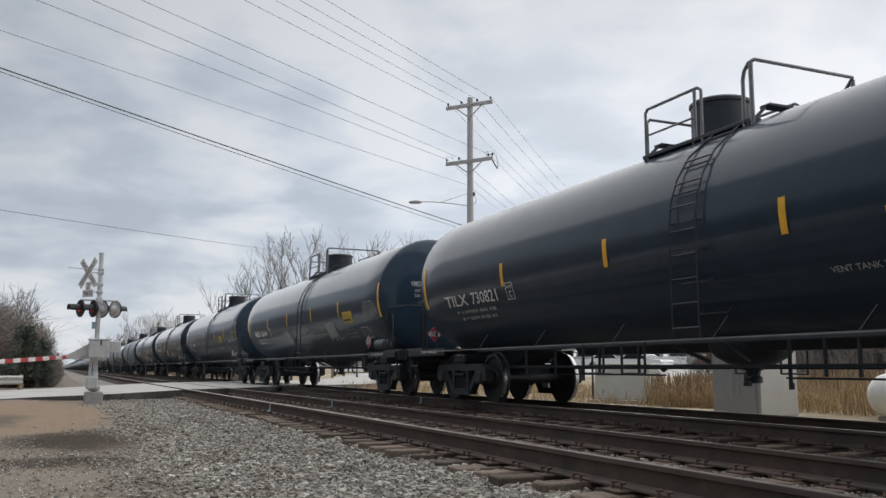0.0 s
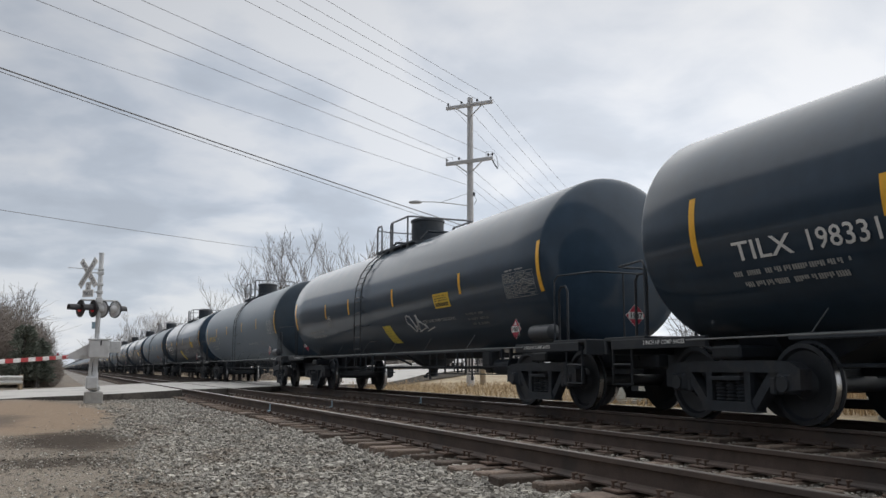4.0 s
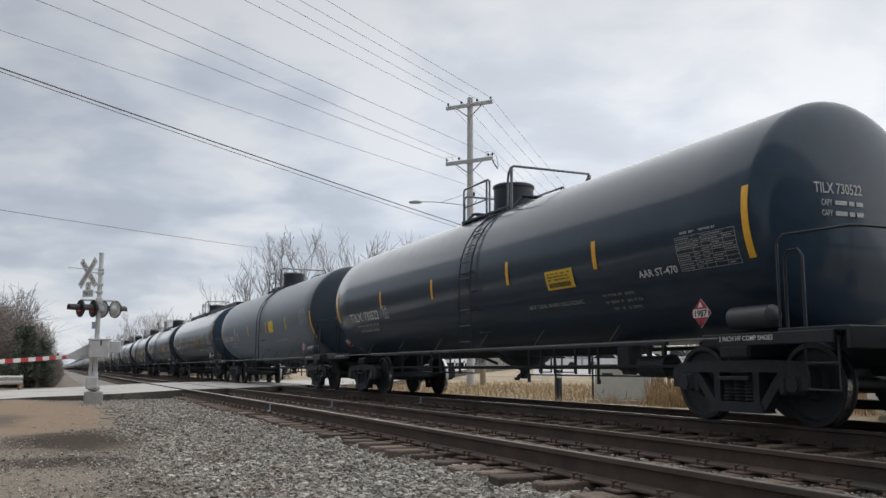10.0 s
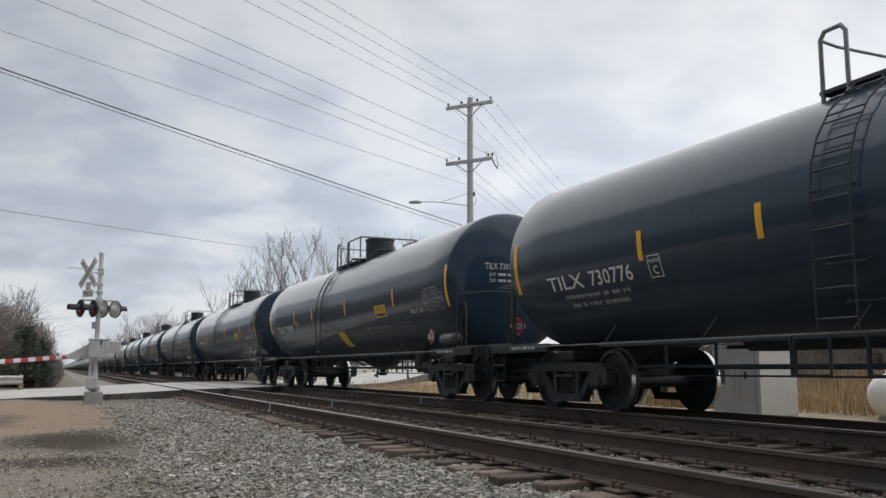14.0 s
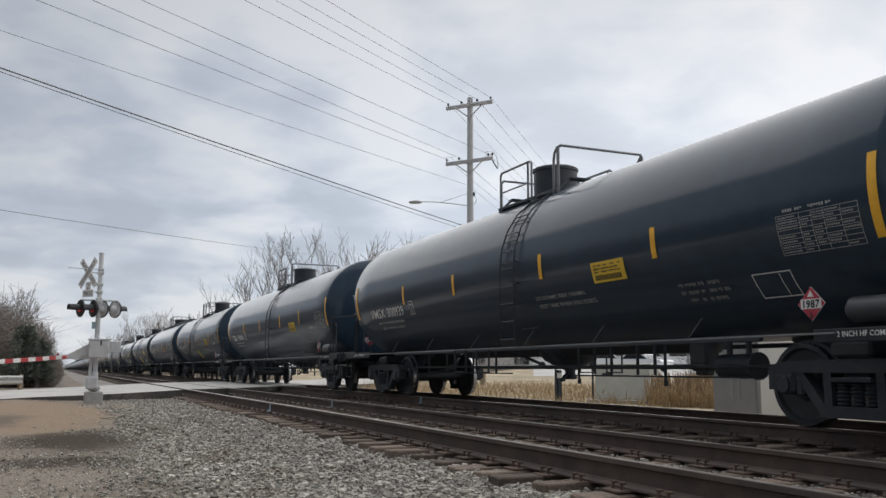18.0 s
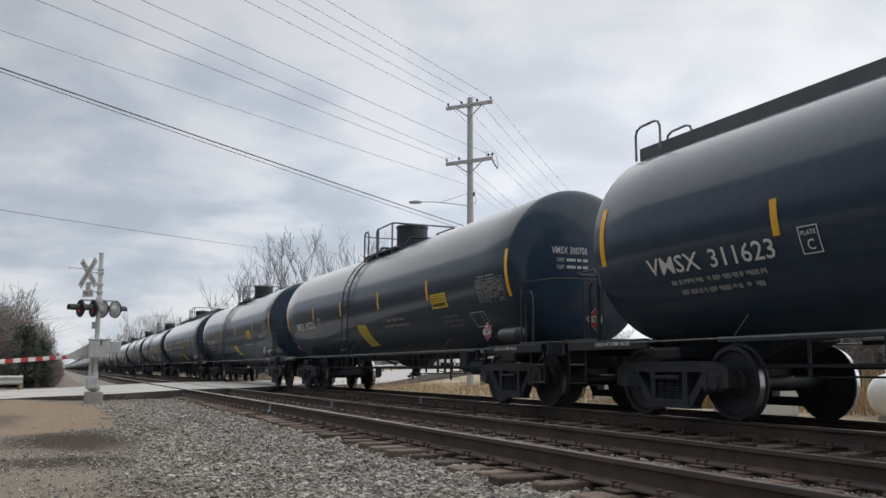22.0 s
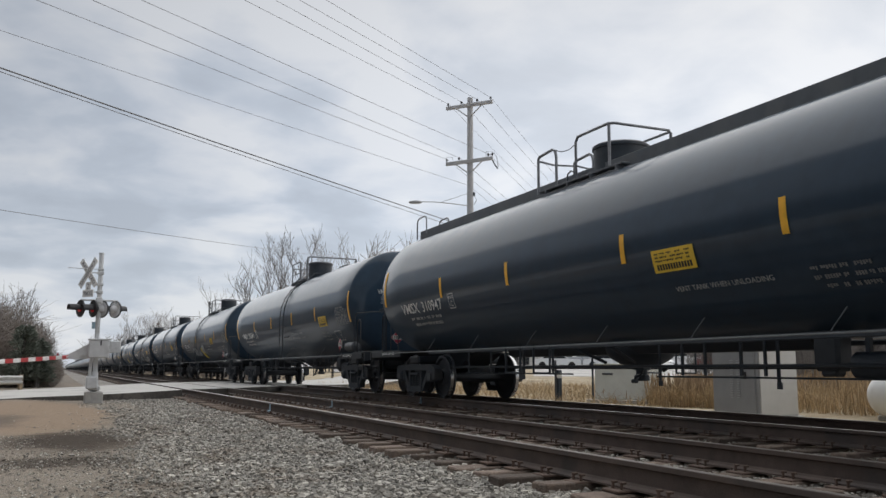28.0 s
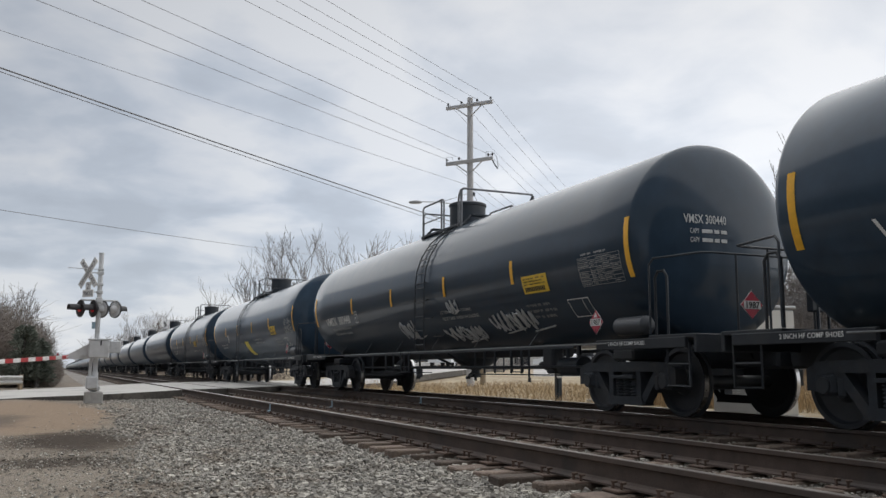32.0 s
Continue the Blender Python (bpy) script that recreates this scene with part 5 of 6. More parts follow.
PATCHES = {"v": (0.80, 0.08, 1.19, 1.71, PATCHY), "t": (0.04, -0.5, 1.22, 1.61, PATCHY), "b": (-0.52, -1.28, 1.10, 1.56, PATCHY), "g": (-1.98, -2.68, 1.90, 2.29, SIGNY),
           "o": (-2.36, -3.11, 1.40, 1.60, RUSTP), "s": (0.55, -0.17, 1.56, 1.84, SIGNY)}
# prefix, number, place along the train, type, sign style, notice, scrawl, lettering
CARS = [
    ("TILX", "730821", 8.81, "a", "t", None, None, "w"),
    ("VMSX", "300644", 27.03, "a", "v1", None, "tag", "w"),
    ("TILX", "730644", 45.26, "a", "t", None, None, "w"),
    ("TILX", "198331", 63.48, "s", "s", "s", "small", "w"),
    ("", "", 81.7, "a", "tp", "t", "small", "w"),
    ("NATX", "303437", 100.13, "d", "n", None, None, "y"),
    ("VMSX", "300279", 118.16, "a", "v3", "v", None, "w"),
    ("CTCX", "733593", 136.39, "d", "c", "o", None, "g"),
    ("VMSX", "300650", 154.64, "a", "v1", None, None, "w"),
    ("TILX", "730522", 172.85, "a", "t", None, None, "w"),
    ("GBRX", "708839", 191.08, "d", "g", "g", None, "g"),
    ("VMSX", "310322", 209.36, "b", "b", None, None, "w"),
    ("TILX", "730776", 227.56, "a", "tp", "t", None, "w"),
    ("TILX", "730983", 245.76, "a", "tp", "t", None, "w"),
    ("TILX", "730965", 263.98, "a", "tp", None, None, "w"),
    ("VMSX", "300928", 282.17, "a", "v2", None, None, "w"),
    ("VMSX", "300939", 300.39, "a", "v2", None, None, "w"),
    ("TILX", "731000", 318.6, "a", "t", None, None, "w"),
    ("TILX", "730321", 336.8, "a", "tp", "t", None, "w"),
    ("VMSX", "311623", 355.01, "b", "b", None, None, "w"),
    ("VMSX", "300706", 373.19, "a", "v3", "v", None, "w"),
    ("TILX", "730993", 391.4, "a", "tp", "t", None, "w"),
    ("VMSX", "311958", 409.61, "b", "b", "b", None, "w"),
    ("TILX", "730327", 427.77, "a", "tp", "t", None, "w"),
    ("VMSX", "300152", 445.98, "a", "v1", None, None, "w"),
    ("VMSX", "310947", 464.2, "b", "b", None, None, "w"),
    ("VMSX", "300340", 482.38, "a", "v1", None, None, "w"),
    ("VMSX", "300965", 500.6, "a", "v2", "v", "wide", "w"),
    ("VMSX", "300225", 518.81, "a", "v1", None, None, "w"),
    ("VMSX", "300440", 537.0, "a", "v1", None, "band", "w"),
    ("VMSX", "", 555.2, "a", "v3", "v", None, "w"),
    ("TILX", "", 573.4, "a", "t", None, None, "w"),
]
# seconds, metres gained on a steady 16.2 m/s
GAIN = [(0.0, 0.0), (1.0, -0.91), (2.0, -1.5), (3.0, -2.12), (6.0, -2.97), (7.0, -3.02), (8.0, -3.41), (9.0, -3.79), (10.0, -4.09), (11.0, -4.39), (12.0, -3.98), (13.0, -4.64), (14.0, -4.13), (17.0, -4.55), (18.0, -4.5), (19.0, -3.78), (20.0, -4.27), (21.0, -3.46), (22.0, -3.77), (23.0, -3.37), (24.0, -2.98), (25.0, -2.57), (28.0, -0.60), (29.0, -0.38), (30.0, 0.16), (31.0, 1.44), (32.0, 1.46)]
TRAIN = []


def build_train():
    rng = random.Random(5)
    base = {"a": build_car("a", "glossy black tank car with yellow reflective stripes on steel trucks"),
            "b": build_car("b", "glossy black tank car with a full-length top walkway"),
            "h": build_car("h", "glossy black tank car with a bent rail round its dome")}
    first = dict(base)
    names = {"a": "glossy black tank car with railed dome and white lettering",
             "b": "glossy black tank car with a full-length top walkway",
             "d": "dusty black tank car with worn lettering",
             "s": "older black tank car with inset stripes"}
    for (prefix, number, at, typ, style, patch, graf, ink) in CARS:
        t = "b" if typ == "b" else ("h" if style in ("tp", "v3", "c") or patch == "v" else "a")
        if first.get(t):
            car = first.pop(t)
            car.matrix_basis = pose(TRAIN_X, at, 0)
        else:
            car = copy_thing(base[t], pose(TRAIN_X, at, 0))
            for o in car.children_recursive:
                if o.name.startswith("wheelset"):
                    WHEELSETS.append(o)
        TRAIN.append((car, at))
    # markings go on after the copies, so that each car keeps its own
    for (car, at), (prefix, number, _, typ, style, patch, graf, ink) in zip(TRAIN, CARS):
        lab = names[typ]
        if patch:
            lab = lab.replace(" and white lettering", "") + ", yellow notice"
        if graf:
            lab = lab.replace(" and white lettering", "").replace(", yellow notice", "") + ", pale sprayed scrawls"
        tagged(car, lab)
        if typ == "d":
            for o in car.children:
                if o.name.startswith("tank"):
                    o.data = dull_tank()
        if number or not prefix:
            mark_car(car, prefix, number, rng, style, patch, graf, {"w": WHITEL, "y": YELL, "g": HEADL}[ink])
        else:
            mark_car(car, "", "", rng, style, patch, graf)
    at, k = 591.6, 0
    tail = build_far_car("black tank car far back in the train")
    while at < 1500:
        car = tail if k == 0 else copy_thing(tail, pose(TRAIN_X, at, 0))
        if k:
            for o in car.children_recursive:
                if o.name.startswith("wheelset"):
                    WHEELSETS.append(o)
        else:
            car.matrix_basis = pose(TRAIN_X, at, 0)
        TRAIN.append((car, at))
        at += 18.2
        k += 1


def dull_tank():
    if "dull|" not in MESH_CACHE:
        me = MESH_CACHE["tank|"].copy()
        me.materials.clear()
        me.materials.append(BLACK_DULL)
        MESH_CACHE["dull|"] = me
    return MESH_CACHE["dull|"]


# ---------------------------------------------------------------- crossing signal
def build_signal():
    g = thing("crossing_signal", "silver crossing signal mast with crossbuck, flashers and lowered gate", "crossing signal", pose(0.874, 24.32, -0.084) @ Matrix.Scale(0.93, 4))
    part("mast", Shape().cyl((0, 0, 0.1), (0, 0, 3.93), 0.065, seg=16).cyl((0, 0, 3.93), (0, 0, 3.97), 0.072, seg=16), SILVER, g)
    part("foundation", Shape().box((-0.01, 0, -0.06), (0.48, 0.48, 0.36), 0.03), CONC, g, "pale concrete foundation")
    part("base_casting", Shape().box((0, 0, 0.20), (0.30, 0.30, 0.12), 0.02).lathe([(0.13, 0.26), (0.10, 0.32), (0.085, 0.62), (0.07, 0.66)], 16), SILVER, g)
    jb = part("junction_box", Shape().box((-0.08, -0.20, 0.36), (0.30, 0.18, 0.34), 0.02), SILVER, g, "pale cast junction box at the foot of the mast")
    part("lid", Shape().box((-0.08, -0.295, 0.36), (0.25, 0.02, 0.29), 0.008), SILVER, jb)
    part("conduit", Shape().cyl((-0.16, -0.20, 0.50), (-0.14, -0.22, 1.06), 0.028, seg=8), ALU, jb)
    turn = Matrix.Translation((-0.31, -0.10, 3.38)) @ Matrix.Rotation(radians(-55), 4, "Z")
    for sg in (-1, 1):
        m = turn @ Matrix.Rotation(radians(90 + sg * 42), 4, "Y")
        bl = part("crossbuck_blade", Shape().box((0, -0.011 * (sg + 1), 0), (1.0, 0.02, 0.19), 0.004, m=m @ Matrix.Translation((0, -0.012 * (sg + 1), 0))), GATEW, g, "white crossbuck blade")
        vs, fs, w = letters("RAILROAD" if sg < 0 else "CROSSING", 0.15, 0.003)
        s = Shape()
        k = 0.84 / w
        s.add([m @ Vector((-0.42 + x * k, -0.014 - 0.024 * (sg + 1) / 2, -0.052 + y)) for x, y, _ in vs], fs)
        part("lettering", s, SIGNINK, bl, smooth=0)
    m = turn @ Matrix.Translation((0.0, 0.01, -0.57))
    ts = part("track_count_sign", Shape().box((0, 0, 0), (0.22, 0.02, 0.24), 0.004, m=m @ Matrix.Translation((0, 0, 0.20))).box((0, 0, 0), (0.46, 0.02, 0.20), 0.004, m=m), GATEW, g, "small white sign under the crossbuck")
    s = Shape()
    for txt, h, wd, z in (("2", 0.16, 0.10, 0.12), ("TRACKS", 0.11, 0.38, -0.055)):
        vs, fs, w = letters(txt, h / 0.7, 0.003)
        s.add([m @ Vector((-wd / 2 + x * wd / w, -0.015, z + y)) for x, y, _ in vs], fs)
    part("lettering", s, SIGNINK, ts, smooth=0)
    for z in (3.40, 3.08, 2.86):
        part("sign_bracket", Shape().cyl((-0.30, -0.06, z), (0.0, 0, z), 0.018, seg=8).box((0, 0, z), (0.17, 0.17, 0.08), 0.01), ALU, g)
    part("guy_rod", Shape().cyl((-0.86, -0.15, 3.50), (0, 0, 3.50), 0.010, seg=6).box((0, 0, 3.5), (0.16, 0.16, 0.06), 0.01), ALU, g)
    part("crossarm", Shape().cyl((-0.48, -0.06, 2.63), (0.50, 0.02, 2.63), 0.026, seg=10).box((0, 0, 2.63), (0.18, 0.18, 0.18), 0.03), SILVER, g)

    def lamp(x, y, heading, lit, name_label):
        q = Matrix.Translation((x, y, 2.39)) @ Matrix.Rotation(radians(heading), 4, "Z")
        tmp = Shape().lathe([(0.235, 0.02), (0.235, 0.04), (0.11, 0.05), (0.11, 0.10), (0.07, 0.16), (0.03, 0.18)], 28, "y")
        lm = part("flasher", Shape().add([q @ Vector(v) for v in tmp.v], tmp.f), SILVER if not lit else SIGNBLK, g, name_label)
        ring = Shape().lathe([(0.222, 0.014), (0.240, 0.014), (0.240, 0.050), (0.222, 0.050), (0.222, 0.014)], 28, "y", caps=False)
        part("rim", Shape().add([q @ Vector(v) for v in ring.v], ring.f), SIGNBLK, lm, "black rim")
        n = 14
        vs, fs = [], []
        for i in range(n + 1):
            a = radians(-20 + 220 * i / n)
            for (yy, r) in ((0.01, 0.125), (-0.30, 0.115), (-0.30, 0.105), (0.01, 0.115)):
                vs.append((r * math.cos(a), yy, r * math.sin(a)))
        for i in range(n):
            for k in range(4):
                a, b = i * 4 + k, i * 4 + (k + 1) % 4
                fs.append((a, b, b + 4, a + 4))
        part("hood", Shape().add([q @ Vector(v) for v in vs], fs), SIGNBLK, lm)
        tmp = Shape().lathe([(0.105, 0.012), (0.10, -0.01), (0.05, -0.03), (0.01, -0.035)], 24, "y")
        part("lens", Shape().add([q @ Vector(v) for v in tmp.v], tmp.f), REDLENS if lit else REDOFF, lm, "red lens")
        part("hanger", Shape().cyl(q @ Vector((0, 0.06, 0.1)), q @ Vector((0, 0.06, 0.24)), 0.02, seg=8), SILVER, lm)
    lamp(-0.50, -0.05, -66, True, "black hooded flasher with a red lens")
    lamp(-0.17, -0.10, -66, True, "black hooded flasher with a red lens")
    lamp(0.12, 0.06, 128, False, "silver flasher disc seen from behind")
    lamp(0.46, 0.04, 128, False, "silver flasher disc seen from behind")
    part("blue_tag", Shape().box((-0.11, -0.06, 1.93), (0.09, 0.03, 0.19), 0.004), BLUEM, g, "small blue tag")
    mech = part("gate_mechanism", Shape().box((0.06, -0.20, 1.28), (0.54, 0.36, 0.50), 0.03).box((0.06, -0.20, 1.54), (0.58, 0.40, 0.03), 0.01), SILVER, g, "silver gate mechanism box")
    part("latch", Shape().box((0.10, -0.39, 1.44), (0.03, 0.02, 0.14), 0.004), SIGNBLK, mech)
    part("arm_bracket", Shape().prism([(-0.24, 1.40), (-0.18, 1.46), (-0.18, 1.02), (-0.30, 1.00), (-0.72, 1.00), (-0.76, 1.10)], -0.10, -0.05, "xz"), SILVER, mech, "silver arm bracket")
    part("counterweight", Shape().box((0.48, -0.08, 1.34), (0.30, 0.14, 0.32), 0.02), SILVER, mech)
    part("conduit", Shape().tube([(-0.10, -0.08, 1.05), (-0.12, -0.08, 0.5), (-0.10, -0.05, 0.2)], 0.025, 8), SILVER, g)
    a, b = Vector((-0.72, -0.10, 1.055)), Vector((-3.0, -5.6, 0.80))
    d = b - a
    arm = part("gate_arm", Shape().cyl(a, a + d * 0.02, 0.03, seg=8), GATEW, g, "red and white striped gate arm")
    n = 15
    for i in range(n):
        c = a + d * ((i + 0.5) / n)
        m = Matrix.Translation(c) @ Matrix.Rotation(math.atan2(d.y, d.x), 4, "Z") @ Matrix.Rotation(-math.atan2(d.z, math.hypot(d.x, d.y)), 4, "Y")
        part("arm_band", Shape().box((0, 0, 0), (d.length / n - 0.002, 0.025, 0.10), 0.004, m=m), GATER if i % 2 == 0 else GATEW, arm, "red band" if i % 2 == 0 else "white band")
    part("arm_light", Shape().box(a + d * 0.11 + Vector((0, 0, 0.09)), (0.05, 0.05, 0.09), 0.01), REDOFF, arm, "small red arm light")


# ---------------------------------------------------------------- pole line
def sag_wire(p, q, drop, r, n=24):
    p, q = Vector(p), Vector(q)
    return Shape().tube([p.lerp(q, i / n) - Vector((0, 0, drop * 4 * (i / n) * (1 - i / n))) for i in range(n + 1)], r, 4)


def build_poles():
    line = Vector((0.67, 0.742, 0)).normalized()
    arm_d = Vector((line.y, -line.x, 0.06))
    base = Vector((18.75, 39.45, -0.4))

    def pole(at, label):
        g = thing("utility_pole", label, "utility pole", Matrix.Translation(at), group="poles of the line")
        part("pole", Shape().tube([(0, 0, 0), (0, 0, 7), (0, 0, 14.95)], [0.20, 0.175, 0.145], 14), POLEW, g, "weathered grey wooden pole")
        for z, l in ((14.52, 2.5), (11.56, 2.5)):
            ca = part("crossarm", Shape().box((0, 0, 0), (l, 0.13, 0.18), 0.012, m=Matrix.Translation((0, 0, z)) @ Matrix.Rotation(math.atan2(arm_d.y, arm_d.x), 4, "Z") @ Matrix.Rotation(-0.06, 4, "Y") @ Matrix.Translation((0, -0.16, 0))), POLEW, g, "grey wooden crossarm")
            s = Shape()
            for u in (-0.75, 0.75):
                s.tube([arm_d * u + Vector((0, 0, z - 0.05)) - line * 0.22, Vector((0, 0, z - 0.66)) - line * 0.16], 0.032, 5)
            part("brace", s, POLEW, ca)
            for u in (-1.14, -0.42, 0.42, 1.14) if z > 13 else (-1.2, -0.55, 1.0, 1.22):
                c = arm_d * u + Vector((0, 0, z + 0.07)) - line * 0.16
                s = Shape()
                s.lathe([(0.02, 0), (0.02, 0.08), (0.055, 0.09), (0.055, 0.13), (0.035, 0.14), (0.05, 0.15), (0.05, 0.19), (0.02, 0.21)], 10, "z", c)
                part("insulator", s, SIGNBLK, ca)
        return g
    p0 = pole(base, "tall weathered wooden utility pole with two crossarms and a street lamp")
    # street lamp on a curved arm
    lamp_d = (Vector((-0.916, 0.40, 0)))
    s = Shape()
    s.tube([Vector((0, 0, 9.26)), lamp_d * 0.9 + Vector((0, 0, 9.38)), lamp_d * 1.8 + Vector((0, 0, 9.47)), lamp_d * 2.6 + Vector((0, 0, 9.48))], 0.024, 8)
    br = part("lamp_arm", s, ALU, p0)
    c = lamp_d * 2.78 + Vector((0, 0, 9.44))
    m = Matrix.Translation(c) @ Matrix.Rotation(math.atan2(lamp_d.y, lamp_d.x), 4, "Z")
    s = Shape().lathe([(0.02, -0.36), (0.10, -0.31), (0.14, -0.16), (0.15, 0.02), (0.13, 0.18), (0.07, 0.28), (0.03, 0.31)], 14, "x")
    s.v = [m @ Vector((-x, y, z * (0.72 if z > 0 else 0.5))) for x, y, z in s.v]
    part("lamp_head", s, CABG, br, "grey cobra lamp head")
    part("stay_wire", Shape().tube([lamp_d * 1.5 + Vector((0, 0, 9.45)), Vector((0, 0, 9.95))], 0.01, 4), WIREM, br)
    s = Shape()
    s.tube([arm_d * 1.18 + Vector((0, 0, 11.52)), arm_d * 1.30 + Vector((0, 0, 11.25)), arm_d * 1.46 + Vector((0, 0, 11.02))], 0.034, 6)
    s.tube([arm_d * 1.05 + Vector((0, 0, 11.80)), arm_d * 1.28 + Vector((0, 0, 11.84)), arm_d * 1.42 + Vector((0, 0, 11.60)), arm_d * 1.48 + Vector((0, 0, 11.10))], 0.014, 5)
    part("cutout", s, GREYTANK, p0, "hanging fuse cut-out with looped jumper")
    for u in (-1.30, 0.85):
        s = Shape().tube([arm_d * u + Vector((0, 0, 11.72)), arm_d * u + Vector((0, 0, 11.98)), arm_d * (u + 0.34) + Vector((0, 0, 11.93)), arm_d * (u + 0.34) + Vector((0, 0, 11.78))], 0.012, 5)
        part("jumper", s, GREYTANK, p0, "bent grey jumper wire")
    part("meter_bracket", Shape().box(arm_d * 0.2 + Vector((0, 0, 9.85)), (0.10, 0.10, 0.20), 0.02).tube([arm_d * 0.2 + Vector((0, 0, 9.8)), arm_d * 0.34 + Vector((0, 0, 9.55)), arm_d * 0.2 + Vector((0, 0, 9.3))], 0.012, 5), GREYTANK, p0)
    far = base + line * 52
    pole(far, "wooden utility pole further along the road, behind the train")
    near = base - Vector((0.806, 0.592, 0)) * 56
    near.z = -0.3
    pole(near, "wooden utility pole behind the viewer")

    def wire(u, z, r, d_near, d_far, name="power_line", spread=0.0):
        a = base + arm_d * u + Vector((0, 0, z))
        for q, v, drop in ((near, spread, d_near), (far, u, d_far)):
            b = q + arm_d * v + Vector((0, 0, z))
            tagged(part(name, sag_wire(a, b, drop, r), WIREM), "thin dark overhead power line", "cable", group="overhead lines")
    for u, v in ((-1.14, -1.55), (-0.42, -0.05), (0.42, 0.40), (1.14, 1.50)):
        wire(u, 14.78, 0.0105, 0.12, 0.5, spread=v)
    for u, v in ((-1.2, -2.50), (-0.55, -0.30), (1.0, 0.25)):
        wire(u, 11.83, 0.0105, 0.12, 0.5, spread=v)
    wire(-0.1, 10.35, 0.008, 0.12, 0.5, spread=-2.9)
    for z, r, v in ((8.20, 0.022, 3.25), (8.00, 0.012, 3.75)):
        wire(-0.15, z, r, 0.20, 0.5, "telephone_cable", v)
    # a service wire that crosses the road to a pole beyond the trees
    tagged(part("service_wire", sag_wire((-3.94, 33.91, 6.31), (22.49, 71.38, 10.04), 0.15, 0.012), WIREM), "thin dark service wire", "cable", group="overhead lines")


# ---------------------------------------------------------------- plants
def bare_tree_mesh(seed, height, spread=0.5, levels=4, trunk_r=0.16, thin=1.0, more=0):
    """Low bushy tree of dense twigs, for hedges and skylines."""
    rng = random.Random(seed)
    tr, tw = Shape(), Shape()

    def grow(p, d, length, r, lev):
        pts, rs = [p], [r]
        n = 5 if lev < 2 else 3
        q = p.copy()
        for i in range(n):
            d = (d + Vector((rng.gauss(0, 0.15), rng.gauss(0, 0.15), rng.gauss(0.05, 0.08)))).normalized()
            q = q + d * (length / n)
            pts.append(q.copy())
            rs.append(max(0.012 * thin, r * (1 - 0.7 * (i + 1) / n)))
        (tr if lev < 1 else tw).tube(pts, rs, 6 if lev == 0 else (4 if lev == 1 else 3), caps=False)
        if lev >= levels:
            return
        for k in range((7, 5, 4, 3)[min(lev, 3)] + more):
            u = rng.uniform(0.3 if lev == 0 else 0.2, 1.0) * n
            i = min(n - 1, int(u))
            at = pts[i].lerp(pts[i + 1], u - i)
            a = rng.uniform(0, 6.283)
            out = Vector((math.cos(a), math.sin(a), rng.uniform(0.15, 1.0)))
            nd = (d * (1 - spread) + out * spread + Vector((0, 0, 0.12))).normalized()
            grow(at, nd, length * rng.uniform(0.38, 0.62), max(0.013 * thin, rs[i] * rng.uniform(0.45, 0.68)), lev + 1)
    for k in range(rng.choice((1, 2, 2))):
        grow(Vector((0.3 * k, 0.2 * k, 0)), Vector((rng.gauss(0, 0.1), rng.gauss(0, 0.1), 1)).normalized(), height * 0.66, trunk_r * (1 - 0.25 * k), 0)
    return tr.mesh("trunk", BARK), tw.mesh("crown", TWIG, 0)


def limbed_tree_mesh(seed, height, trunk_r=0.15):
    """Open bare tree: a forking trunk, steep limbs that bend upwards, sparse wavy twigs."""
    rng = random.Random(seed)
    tr, tw = Shape(), Shape()

    def limb(p, d, length, r, lev):
        n = (7, 6, 5, 4)[lev]
        pts, rs, q = [p], [r], p.copy()
        for i in range(n):
            d = (d + Vector((rng.gauss(0, 0.13), rng.gauss(0, 0.13), 0.10))).normalized()
            q = q + d * (length / n)
            pts.append(q.copy())
            rs.append(max(0.014, r * (1 - 0.72 * (i + 1) / n)))
        (tr if lev < 2 else tw).tube(pts, rs, (7, 5, 4, 3)[lev], caps=False)
        if lev == 3:
            return
        for k in range((5, 4, 4)[lev]):
            u = (0.38 + 0.6 * (k + rng.random()) / 5 if lev == 0 else rng.uniform(0.25, 1.0)) * n
            i = min(n - 1, int(u))
            a = rng.uniform(0, 6.283)
            lean = rng.uniform(0.22, 0.5) if lev < 2 else rng.uniform(0.4, 0.9)
            nd = (d + Vector((math.cos(a), math.sin(a), 0.15)) * lean).normalized()
            limb(pts[i].lerp(pts[i + 1], u - i), nd, length * rng.uniform(0.42, 0.66), max(0.012, rs[i] * rng.uniform(0.5, 0.7)), lev + 1)
    for k in range(rng.choice((1, 1, 2))):
        limb(Vector((0.35 * k, 0.2 * k, 0)), Vector((rng.gauss(0, 0.12), rng.gauss(0, 0.12), 1)).normalized(), height * rng.uniform(0.60, 0.68), trunk_r * (1 - 0.2 * k), 0)
    top = max(v[2] for v in tw.v)
    for sh in (tr, tw):
        sh.v = [(x, y, z * height / top) for x, y, z in sh.v]
    return tr.mesh("trunk", BARK), tw.mesh("crown", TWIG, 0)


